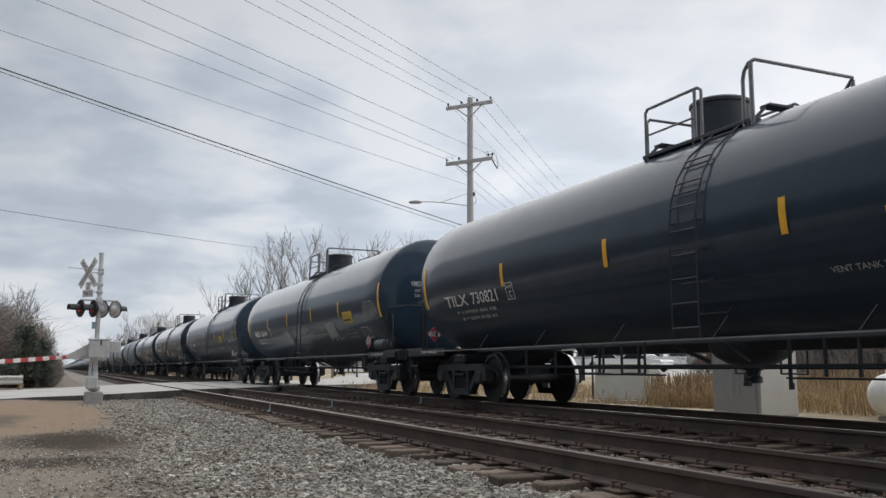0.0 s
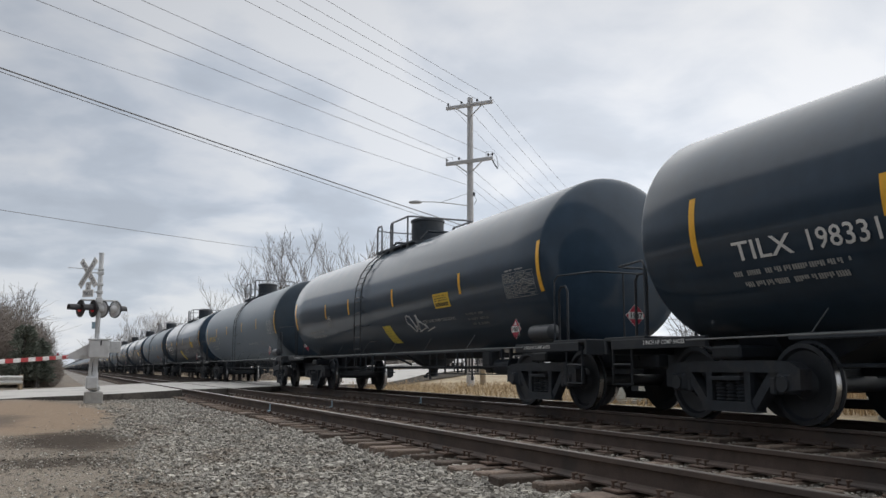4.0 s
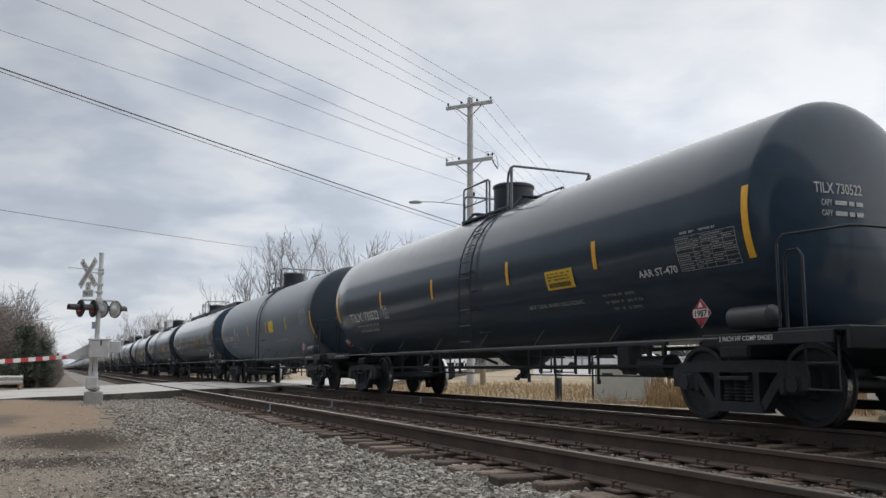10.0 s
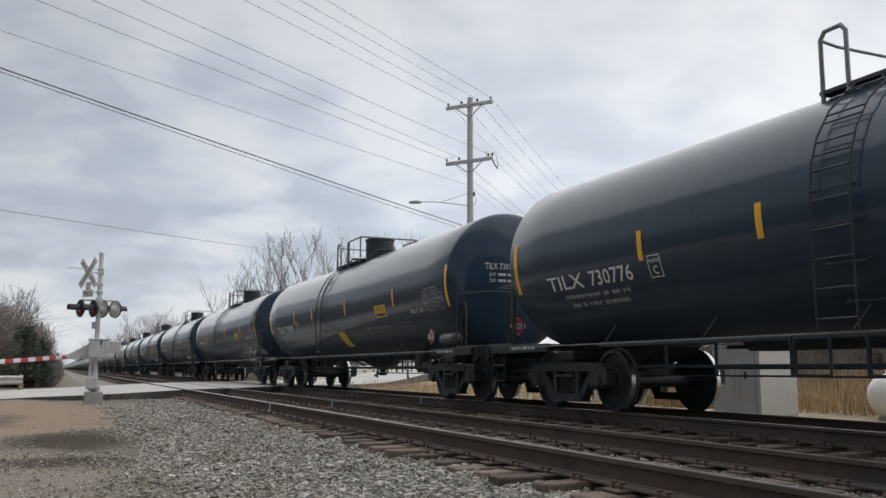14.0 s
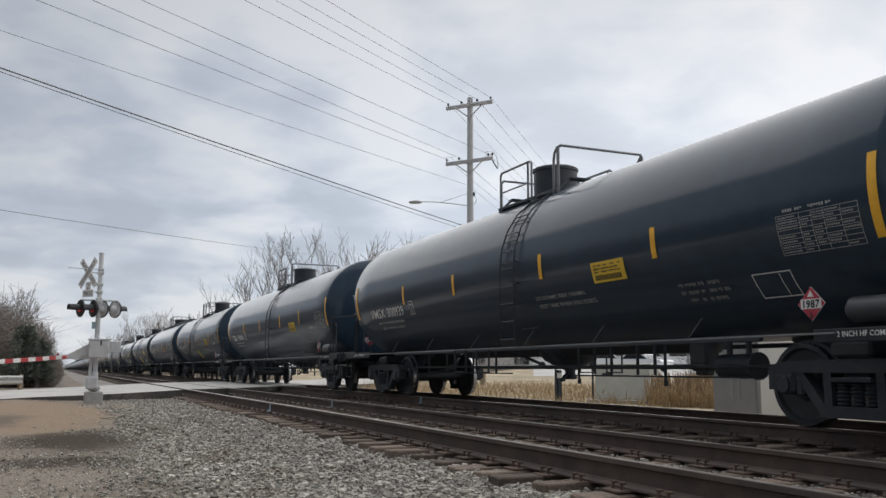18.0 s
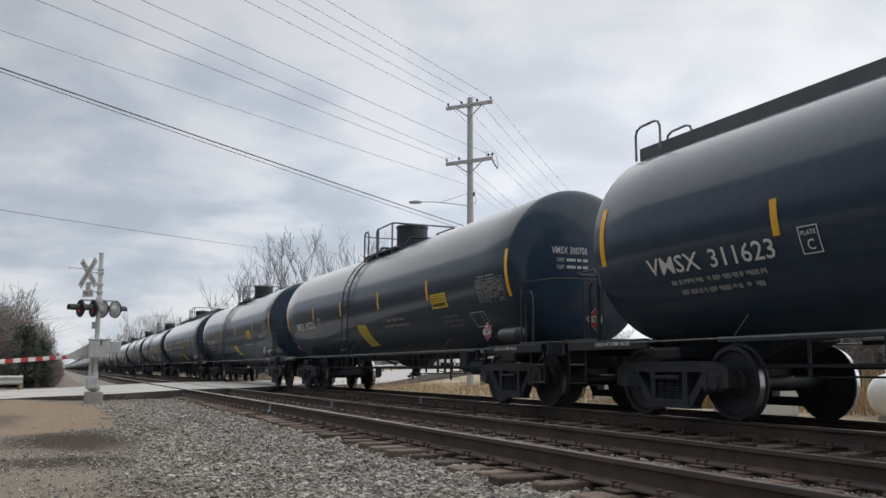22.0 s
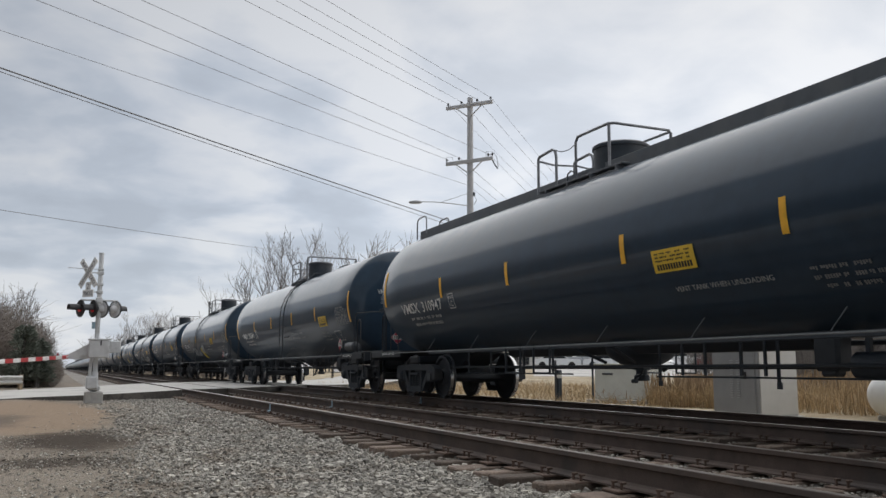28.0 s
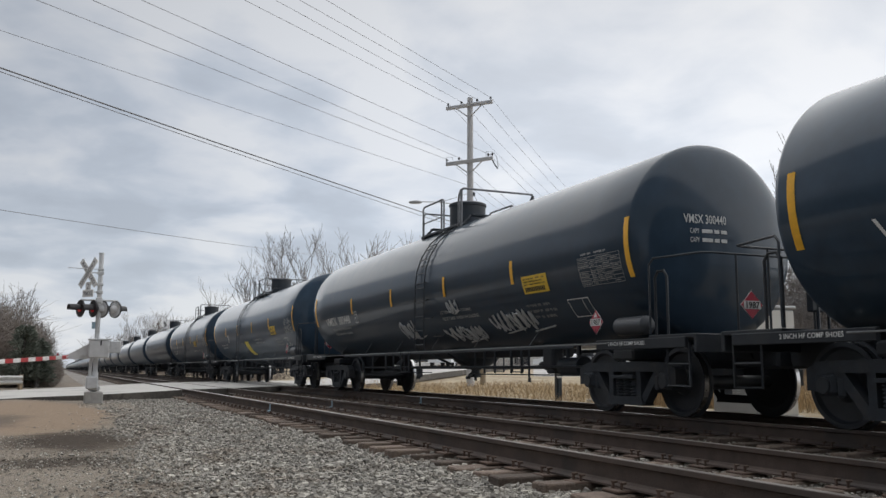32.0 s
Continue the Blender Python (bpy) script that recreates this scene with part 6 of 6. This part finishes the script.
def build_trees():
    rng = random.Random(21)
    kinds = [limbed_tree_mesh(k, 12.0) for k in (1, 2, 3, 4, 5, 6, 7)]
    dense = [bare_tree_mesh(k, 12.0, 0.42, 3, 0.14, 1.9, 1) for k in (11, 12, 13, 14)]

    def tree(x, y, h, label, z=None, wide=1.0, far=False):
        trunk, crown = rng.choice(dense if far else kinds)
        z = hump(x, y) - 0.05 if z is None else z
        g = thing("bare_tree", label, "tree", Matrix.Translation((x, y, z)) @ Matrix.Rotation(rng.uniform(0, 6.283), 4, "Z") @ Matrix.Diagonal((h / 12 * wide, h / 12 * wide, h / 12, 1)), group="bare trees")
        part("trunk", trunk, None, g)
        part("crown", crown, None, g)
    # beyond the crossing, right of the train
    for (x, y, h) in ((16.4, 95, 10.0), (17.4, 93, 11.8), (18.6, 94, 12.9), (20.0, 95, 12.0), (21.9, 94, 14.9), (24.2, 94, 15.3), (26.1, 95, 12.0), (28.4, 94, 15.6), (30.6, 94, 15.2), (32.0, 95, 14.8), (33.5, 94, 15.2), (35.8, 95, 15.8), (37.2, 94, 16.2), (38.8, 95, 16.0), (41.4, 97, 15.5), (44, 95, 15)):
        tree(x, y, h, "tall bare grey-brown tree beyond the tracks")
    for k in range(20):
        tree(11.6 + k * 0.98 + rng.uniform(-0.5, 0.5), 172 + rng.uniform(-12, 14), rng.uniform(9.2, 11.4), "bare brown tree far beyond the crossing", wide=1.2)
    for k in range(16):
        tree(10.8 + rng.uniform(0, 4), 230 + k * 24, rng.uniform(8, 10), "bare tree lining the track in the distance", wide=1.3, far=True)
    # left of the tracks
    for k in range(24):
        y = 74 + k * 9
        tree(-2.4 - rng.uniform(0, 4.0), y, rng.uniform(3.8, 5.2) + 0.018 * y, "bare brown tree in the hedge beside the track", wide=1.1, far=True)
    for k in range(18):
        x = -5.0 - rng.uniform(0, 10)
        tree(x, 54 + rng.uniform(0, 20), min(5.4, 1.4 + 0.52 * abs(x + 1.5)) * rng.uniform(0.85, 1.1), "bare brown tree in a thicket", wide=1.2, far=True)
    # right edge, behind the train
    for k in range(26):
        x, y = 24 + rng.uniform(0, 18), 6 + k * 1.0 + rng.uniform(-1.5, 1.5)
        most = (0.27 if math.atan2(x, y) > radians(48) else 0.16) * math.hypot(x, y)
        tree(x, y, most * rng.uniform(0.75, 1.0), "slender bare tree behind the cabinets", wide=0.9)
    # far horizon belt
    for k in range(30):
        tree(62 + k * 9 + rng.uniform(-3, 3), 205 - k * 6.0 + rng.uniform(-8, 8), rng.uniform(7, 10), "bare tree on the far skyline", wide=1.6, far=True)


def thicket(label, n, seed, where, mat=None, twigs=6):
    """Tangled twigs and canes; where(rng) gives the foot and the height of each."""
    rng = random.Random(seed)
    s = Shape()
    for k in range(n):
        x, y, h = where(rng)
        b = Vector((x, y, -0.36))
        t = b + Vector((rng.gauss(0, 0.16 * h), rng.gauss(0, 0.16 * h), h * rng.uniform(0.5, 1)))
        mid = b.lerp(t, 0.55) + Vector((rng.gauss(0, 0.07 * h), rng.gauss(0, 0.07 * h), 0))
        r = 0.008 + 0.0016 * h
        s.tube([b, mid, t], [r, r * 0.8, r * 0.35], 3, False)
        for j in range(twigs):
            q = b.lerp(t, rng.uniform(0.2, 0.98))
            e = q + Vector((rng.gauss(0, 0.16 * h), rng.gauss(0, 0.16 * h), rng.uniform(-0.05, 0.22 * h)))
            s.tube([q, e], [r * 0.7, r * 0.3], 3, False)
    tagged(part("thicket", s, mat or TWIG, smooth=0), label, "thicket", kind="stuff")


def build_thickets():
    thicket("tangled bare brown thicket left of the tracks", 5200, 51, lambda r: (lambda u, y: (0.004 * y - 0.3 - 7.5 * u, y, min(5.5, 1.5 + 8.6 * u) * y / 57 * r.uniform(0.45, 1.0)))(r.random() ** 1.3, 50 + 16 * r.random()), BRUSH, 11)
    thicket("low tangled brown brush beside the distant track", 2600, 52, lambda r: (lambda y: (0.0015 * y - 0.2 - 3.6 * r.random(), y, (0.018 * y + 0.5) * r.uniform(0.4, 1.1)))(50 + 130 * r.random() ** 1.5), BRUSH)
    # Brush added behind the train to darken the gaps below the far cars.
    thicket("low dark brush along the far side of the tracks", 3000, 57, lambda r: (lambda y: (11.6 + 3.2 * r.random(), y, r.uniform(0.7, 1.7)))(60 + 110 * r.random() ** 1.3), BRUSH)
    # Unseen wood, added so the lower halves of the tanks mirror something dark.
    thicket("dense bare brown wood behind the viewer", 5200, 58, lambda r: (-17 - 14 * r.random(), -45 + 92 * r.random(), r.uniform(7.0, 12.5)), BRUSH)
    # Carries the left trees on out of view, to darken far tanks' reflections.
    thicket("tall bare brown wood beside the distant track", 4200, 59, lambda r: (lambda y: (-0.066 * y - 8.0 - 12 * r.random(), y, r.uniform(8.0, 13.0)))(44 + 230 * r.random() ** 1.2), BRUSH, 9)
    thicket("dry brown brush below the bare trees", 1500, 53, lambda r: (13 + 34 * r.random(), 78 + 24 * r.random(), 1.0 + 3.0 * r.random()))
    thicket("tall grey-brown brush behind the signal cabinet", 2600, 55, lambda r: (25 + 12 * r.random(), 17 + 14 * r.random(), 3 + 5.5 * r.random()))
    thicket("grey-brown brush behind the gas tank", 2200, 54, lambda r: (22 + 12 * r.random(), 6 + 18 * r.random(), 1.0 + 3.2 * r.random()))


def build_cedar(x, y, h, seed):
    rng = random.Random(seed)
    g = thing("cedar_tree", "dark green cedar tree in the brown thicket", "tree", Matrix.Translation((x, y, -0.35)), group="cedars")
    part("trunk", Shape().tube([(0, 0, 0), (0, 0, h * 0.5), (0, 0, h * 0.97)], [0.13, 0.09, 0.02], 8), BARK, g)
    s = Shape()
    lobes = [(rng.uniform(0, 6.283), rng.uniform(0.1, 0.85), rng.uniform(0.5, 1.15)) for k in range(60)]
    for (a0, u0, size) in lobes:
        for k in range(46):
            u = min(0.98, max(0.03, u0 + rng.gauss(0, 0.035)))
            a = a0 + rng.gauss(0, 0.25)
            r = h * 0.36 * (1 - u) ** 0.65 * size * rng.uniform(0.15, 1.0)
            c = Vector((r * math.cos(a), r * math.sin(a), h * u + 0.15 * r))
            d = Vector((math.cos(a), math.sin(a), rng.uniform(-0.3, 0.8))).normalized()
            sd = d.orthogonal().normalized() * rng.uniform(0.03, 0.07)
            l = rng.uniform(0.15, 0.32)
            w = d.cross(sd)
            s.add([c - sd, c + sd, c + d * l + w * 0.3, c + w * 0.9 + d * l * 0.4], [(0, 1, 2), (0, 2, 3), (1, 3, 2)])
    part("foliage", s, CEDAR, g, smooth=0)


def build_reeds(x0, x1, y0, y1, n, h, seed, label, heads=0.35, least=0.0):
    g = np.random.default_rng(seed)
    st, hd = Shape(), Shape()
    for k in range(n):
        x, y = g.uniform(x0, x1), g.uniform(y0, y1)
        hh = h * g.uniform(0.55, 1.1)
        if x < least * y:
            continue
        lean = Vector((g.normal(0, 0.12), g.normal(0, 0.12), 1)) * hh
        b = Vector((x, y, -0.34))
        w = Vector((g.normal(), g.normal(), 0)).normalized() * 0.008
        mid = b + lean * 0.6 + Vector((g.normal(0, 0.03), g.normal(0, 0.03), 0))
        t = b + lean
        st.add([b - w, b + w, mid + w, mid - w, t], [(0, 1, 2, 3), (3, 2, 4)])
        for j in range(2):
            q = b + lean * g.uniform(0.2, 0.8)
            d = Vector((g.normal(0, 0.2), g.normal(0, 0.2), g.uniform(-0.05, 0.35)))
            st.add([q - w, q + w, q + d], [(0, 1, 2)])
        if g.random() < heads:
            hd.tube([t - lean * 0.02, t + lean.normalized() * 0.09, t + lean.normalized() * 0.2], [0.006, 0.018, 0.003], 4, False)
    o = tagged(thing("reed_bed", label, "reeds"), kind="stuff")
    part("stalks", st, REED, o, smooth=0)
    part("plumes", hd, REEDHEAD, o, smooth=0)


# ---------------------------------------------------------------- things behind the train
def build_cabinets():
    g = thing("signal_cabinet", "tall grey steel signal cabinet with louvred door", "cabinet", pose(12.3, 13.05, -0.34))
    part("body", Shape().box((0.50, 0.64, 1.10), (1.00, 1.28, 2.1), 0.02), CABG, g)
    part("roof", Shape().box((0.50, 0.64, 2.18), (1.08, 1.36, 0.07), 0.02), CABG, g)
    part("end_panel", Shape().box((0.50, -0.012, 1.10), (0.94, 0.022, 2.02), 0.006), CABL, g, "pale end panel")
    dr = part("door", Shape().box((-0.012, 0.60, 1.08), (0.022, 1.06, 1.94), 0.006), CABG, g, "grey door")
    for c in (0.50, 0.68):
        for k in range(17):
            part("louvre", cached("louvre|%.2f%d" % (c, k), lambda: Shape().box((-0.03, c, 0.42 + k * 0.045), (0.014, 0.085, 0.014), 0.003), ALU), None, dr)
    part("handle", Shape().box((-0.04, 0.30, 0.85), (0.04, 0.03, 0.14), 0.006), SIGNBLK, dr)
    part("plinth", Shape().box((0.5, 0.64, 0.03), (1.15, 1.42, 0.1), 0.01), CONC, g)
    # low pad-mounted box
    g = thing("pad_cabinet", "low pale steel utility box on a concrete pad", "utility box", pose(14.36, 20.43, -0.30, 0, 0, -48))
    part("body", Shape().box((0.10, 0.30, 0.58), (1.52, 1.40, 0.95), 0.025), PADG, g)
    part("lid", Shape().box((0.10, 0.30, 1.07), (1.58, 1.46, 0.05), 0.015), PADG, g)
    part("pad", Shape().box((0.10, 0.30, 0.05), (1.9, 1.8, 0.12), 0.015), CONC, g)
    for k in range(14):
        part("rib", cached("rib|%d" % k, lambda: Shape().box((0.868, -0.30 + k * 0.085, 0.60), (0.02, 0.03, 0.72), 0.004), PADG), None, g)
    part("nameplate", Shape().box((-0.30, -0.405, 0.80), (0.30, 0.012, 0.05), 0.003), GREYTANK, g)
    part("corner_post", Shape().box((-0.70, -0.46, 0.70), (0.05, 0.05, 1.35), 0.005), FRAME, g)
    # post
    g = thing("marker_post", "dark stub post with a pale tag beside the track", "post", pose(12.8, 21.2, -0.35))
    part("post", Shape().box((0, 0, 0.5), (0.14, 0.14, 0.92), 0.02), FRAME, g)
    part("tag", Shape().box((-0.03, -0.08, 0.80), (0.16, 0.02, 0.14), 0.004), CABL, g)
    part("channel", Shape().box((-0.10, 0, 0.62), (0.04, 0.06, 1.2), 0.006), GREYTANK, g)
    g = thing("wood_stub", "short cut wooden post in the dry grass", "post", pose(20.3, 41.2, -0.4))
    part("post", Shape().cyl((0, 0, 0), (0, 0, 1.05), 0.16, 0.15, 12), STUBW, g)
    # propane tank
    g = thing("propane_tank", "white horizontal propane tank on feet", "gas tank", pose(13.10, 10.84, -0.44, 0, 0, -58))
    prof = [(0.02, 0.0), (0.16, 0.03), (0.28, 0.10), (0.36, 0.20), (0.385, 0.32), (0.385, 2.0), (0.36, 2.12), (0.28, 2.22), (0.16, 2.29), (0.02, 2.32)]
    part("vessel", Shape().lathe(prof, 32, "y", (0, 0, 0.62)), PROPW, g)
    part("valve_dome", Shape().cyl((0, 1.1, 0.98), (0, 1.1, 1.16), 0.17, 0.16, 16), PROPW, g)
    part("lifting_eye", Shape().lathe([(0.03, -0.012), (0.055, -0.012), (0.055, 0.012), (0.03, 0.012)], 12, "x", (0, 0.42, 1.03)), PROPW, g)
    for y in (0.5, 1.75):
        part("foot", Shape().box((0, y, 0.14), (0.5, 0.10, 0.26), 0.01), PROPW, g)
    part("red_mark", Shape().box((-0.385, 0.62, 0.68), (0.006, 0.4, 0.05), 0.0), REDM, g)


def build_guardrail(x0, y0, x1, y1, label):
    a, b = Vector((x0, y0, hump(x0, y0))), Vector((x1, y1, hump(x1, y1)))
    d = b - a
    n = max(2, int(d.length / 1.9))
    g = thing("guardrail", label, "guardrail", Matrix.Translation(a))
    rz = math.atan2(d.y, d.x)
    m0 = Matrix.Rotation(rz, 4, "Z")
    prof = [(0.0, 0.42), (0.05, 0.46), (0.05, 0.52), (0.0, 0.56), (0.0, 0.60), (0.05, 0.64), (0.05, 0.70), (0.0, 0.74), (-0.012, 0.74), (-0.012, 0.42)]
    s = Shape()
    s.prism(prof, 0, d.length)
    s.v = [(x, y, z + d.z * abs(max(x, y, key=abs)) / d.length) for x, y, z in s.v]
    s.v = [m0 @ Vector((x, -y, z)) for x, y, z in s.v]
    part("beam", s, GUARDM, g, "corrugated steel beam")
    for i in range(n + 1):
        q = m0 @ Vector((d.length * i / n, 0.09, 0.38 + d.z * i / n))
        part("post", Shape().box(q, (0.12, 0.14, 0.78), 0.01, rz=math.degrees(rz)), STUBW, g)


def build_vehicle(kind, x, y, rz, paint, label, lift=0.03):
    """A parked car, pickup or van in parts."""
    m = pose(x, y, hump(x, y) + lift, 0, 0, rz)
    g = thing({"car": "parked_car", "van": "parked_van", "pickup": "parked_pickup"}[kind], label, {"car": "car", "van": "van", "pickup": "pickup truck"}[kind], m, group="parked vehicles")
    L, W_ = {"car": (4.5, 1.8), "van": (5.6, 2.0), "pickup": (5.6, 1.95)}[kind]
    side = {"car": [(-2.25, 0.35), (-2.25, 0.78), (-2.1, 0.9), (-1.1, 0.95), (1.5, 0.98), (2.2, 0.9), (2.25, 0.4)],
            "van": [(-2.8, 0.35), (-2.8, 0.95), (-2.5, 1.12), (-1.8, 1.2), (2.75, 1.25), (2.8, 0.4)],
            "pickup": [(-2.8, 0.45), (-2.8, 1.0), (-2.6, 1.1), (-1.3, 1.15), (2.75, 1.15), (2.8, 0.5)]}[kind]
    cabin = {"car": [(-1.2, 0.93), (-0.5, 1.42), (0.9, 1.45), (1.6, 0.95)],
             "van": [(-1.9, 1.17), (-1.2, 1.95), (2.6, 2.0), (2.75, 1.22)],
             "pickup": [(-1.4, 1.12), (-0.8, 1.78), (0.5, 1.8), (0.75, 1.12)]}[kind]
    part("body", Shape().prism(side, -W_ / 2, W_ / 2).prism(cabin, -W_ / 2 + 0.12, W_ / 2 - 0.12), paint, g)
    def shrink(pts, k):
        cx, cz = sum(q[0] for q in pts) / 4, sum(q[1] for q in pts) / 4
        return [(cx + (q[0] - cx) * k, cz + (q[1] - cz) * k) for q in pts]
    for sg in (-1, 1):
        part("side_window", Shape().prism(shrink(cabin, 0.82), sg * (W_ / 2 - 0.125), sg * (W_ / 2 - 0.112)), GLASSD, g)
    (a, b) = cabin[0], cabin[1]
    part("windscreen", Shape().prism([(a[0] - 0.01 + 0.06, a[1] + 0.06), (a[0] - 0.03 + 0.06, a[1] + 0.07), (b[0] - 0.05, b[1] - 0.05), (b[0] - 0.03, b[1] - 0.06)], -W_ / 2 + 0.2, W_ / 2 - 0.2), GLASSD, g)
    for yy in (-L * 0.31, L * 0.30):
        for sg in (-1, 1):
            w = part("wheel", Shape().lathe([(0.2, -0.1), (0.32, -0.1), (0.34, -0.06), (0.34, 0.06), (0.32, 0.1), (0.2, 0.1)], 20, "x", (sg * (W_ / 2 - 0.08), yy, 0.34)), TYREM, g)
            part("rim", Shape().lathe([(0.03, -0.02), (0.19, 0.0), (0.2, 0.03), (0.03, 0.04)], 16, "x", (sg * (W_ / 2 - 0.01), yy, 0.34)), ALU, w)
    for sg in (-1, 1):
        part("headlight", Shape().box((sg * (W_ / 2 - 0.28), -L / 2 - 0.005, 0.68 if kind == "car" else 0.85), (0.36, 0.03, 0.14), 0.01), ALU, g)


def build_background():
    white = material("white_car_paint", (0.72, 0.73, 0.74), 0.25, vary=0.04)
    silver = material("silver_car_paint", (0.42, 0.43, 0.45), 0.28, metal=0.3, vary=0.04)
    dark = material("dark_car_paint", (0.05, 0.055, 0.065), 0.25, vary=0.05)
    red = material("maroon_car_paint", (0.22, 0.04, 0.045), 0.28, vary=0.05)
    lot = Shape()
    vs = []
    for i in range(9):
        a = radians(29.5 + 2.2 * i)
        for k in range(9):
            r = 60 + 6.5 * k
            vs.append((r * math.sin(a), r * math.cos(a), hump(r * math.sin(a), r * math.cos(a)) + 0.03))
    lot.add(vs, [(i * 9 + k, i * 9 + k + 1, i * 9 + k + 10, i * 9 + k + 9) for i in range(8) for k in range(8)])
    tagged(part("parking_lot", lot, ROADM, smooth=0), "pale worn asphalt parking lot beyond the dry grass", "parking lot", kind="structure")
    rows = [("pickup", 29.6, 66.6, -38, white, "white pickup truck waiting on the road", 0.18), ("car", 33.5, 72.6, -38, silver, "silver car waiting on the road", 0.18), ("pickup", 33.0, 78.5, 142, dark, "dark pickup truck on the far lane", 0.18)]
    for (a, r, turn, kind, paint, word) in ((31.0, 84, 60, "car", white, "white car"), (32.6, 86, 66, "pickup", silver, "silver pickup truck"), (34.2, 84, 58, "car", white, "white car"), (35.7, 88, 70, "van", white, "white van"), (37.0, 85, 62, "car", dark, "dark car"),
                                          (38.3, 84, 66, "pickup", white, "white pickup truck"), (39.6, 87, 74, "car", silver, "silver car"), (40.9, 85, 70, "car", red, "maroon car"), (42.2, 87, 76, "car", white, "white car"), (43.8, 86, 72, "van", silver, "silver van"), (36.4, 70, 20, "car", white, "white car")):
        rows.append((kind, r * math.sin(radians(a)), r * math.cos(radians(a)), turn, paint, word + " parked on the pale lot"))
    for r in rows:
        build_vehicle(*r)
    build_guardrail(16.5, 55.5, 34, 77, "grey steel guardrail along the far side of the road")
    build_guardrail(-8.5, 31.0, -1.2, 36.2, "grey steel guardrail beside the road before the trees")
    # low pale building beyond the lot
    b = thing("warehouse", "long low pale metal building beyond the parking lot", "building", pose(70, 118, -0.4, 0, 0, -30))
    part("wall", Shape().box((0, 0, 2.2), (70, 18, 4.4), 0.05), CABL, b)
    part("roof", Shape().prism([(-9.4, 4.4), (0, 5.6), (9.4, 4.4)], -35.4, 35.4), ALU, b)
    for k in range(10):
        part("window", Shape().box((-30 + k * 6.4, -9.02, 2.4), (2.2, 0.08, 1.3), 0.02), GLASSD, b)


def build_markers():
    for (x, y) in ((3.50, 15.7), (5.00, 16.9), (7.47, 18.3)):
        ob = part("rail_marker", Shape().box((x, y, -0.075), (0.02, 0.05, 0.13), 0.006).box((x - 0.015, y, -0.13), (0.05, 0.07, 0.025), 0.006), BLUEM)
        tagged(ob, "small pale blue clip on the rail's web", "rail marker", group="rail markers")


# ---------------------------------------------------------------- build
build_ground()
build_ballast()
build_strip()
build_verge()
build_road()
build_train()
build_signal()
build_poles()
build_cabinets()
build_background()
build_trees()
build_cedar(-0.95, 49.4, 2.7, 3)
build_cedar(-1.65, 49.0, 3.4, 4)
build_cedar(-3.3, 58.0, 3.6, 5)
build_thickets()
build_reeds(13.6, 17.2, 15.6, 19.6, 3000, 0.66, 3, "dense dry tan reeds beside the cabinets", least=0.745)
build_reeds(14.0, 20.0, 8.6, 14.6, 2800, 0.85, 4, "dry tan reeds and brush behind the gas tank")
build_reeds(19.5, 26, 12, 20, 2200, 0.9, 6, "dry tan reeds before the bare trees")
build_reeds(11.6, 25, 17, 44, 7000, 0.26, 9, "short dry tan grass beyond the tracks", 0.02)
build_markers()
build_stones(random.Random(1))
build_track(RAILS_A, "empty_track", "empty railway track with rusty rails on wooden ties", 75, random.Random(31))
build_track(RAILS_B, "train_track", "railway track under the moving train", 60, random.Random(32))


def motions():
    for car, at in TRAIN:
        walk(car, [(t, pose(TRAIN_X, at - 16.2 * t - g, 0)) for t, g in GAIN])
    first = WHEELSETS[0]
    walk(first, [(i / 30, Matrix.Rotation(16.2 / 0.457 * i / 30, 4, "X")) for i in range(0, 961)])
    keys = first.animation_data
    for w in WHEELSETS[1:]:
        w.rotation_mode = "QUATERNION"
        own = w.animation_data_create()
        own.action = keys.action
        own.action_slot = keys.action_slot


motions()
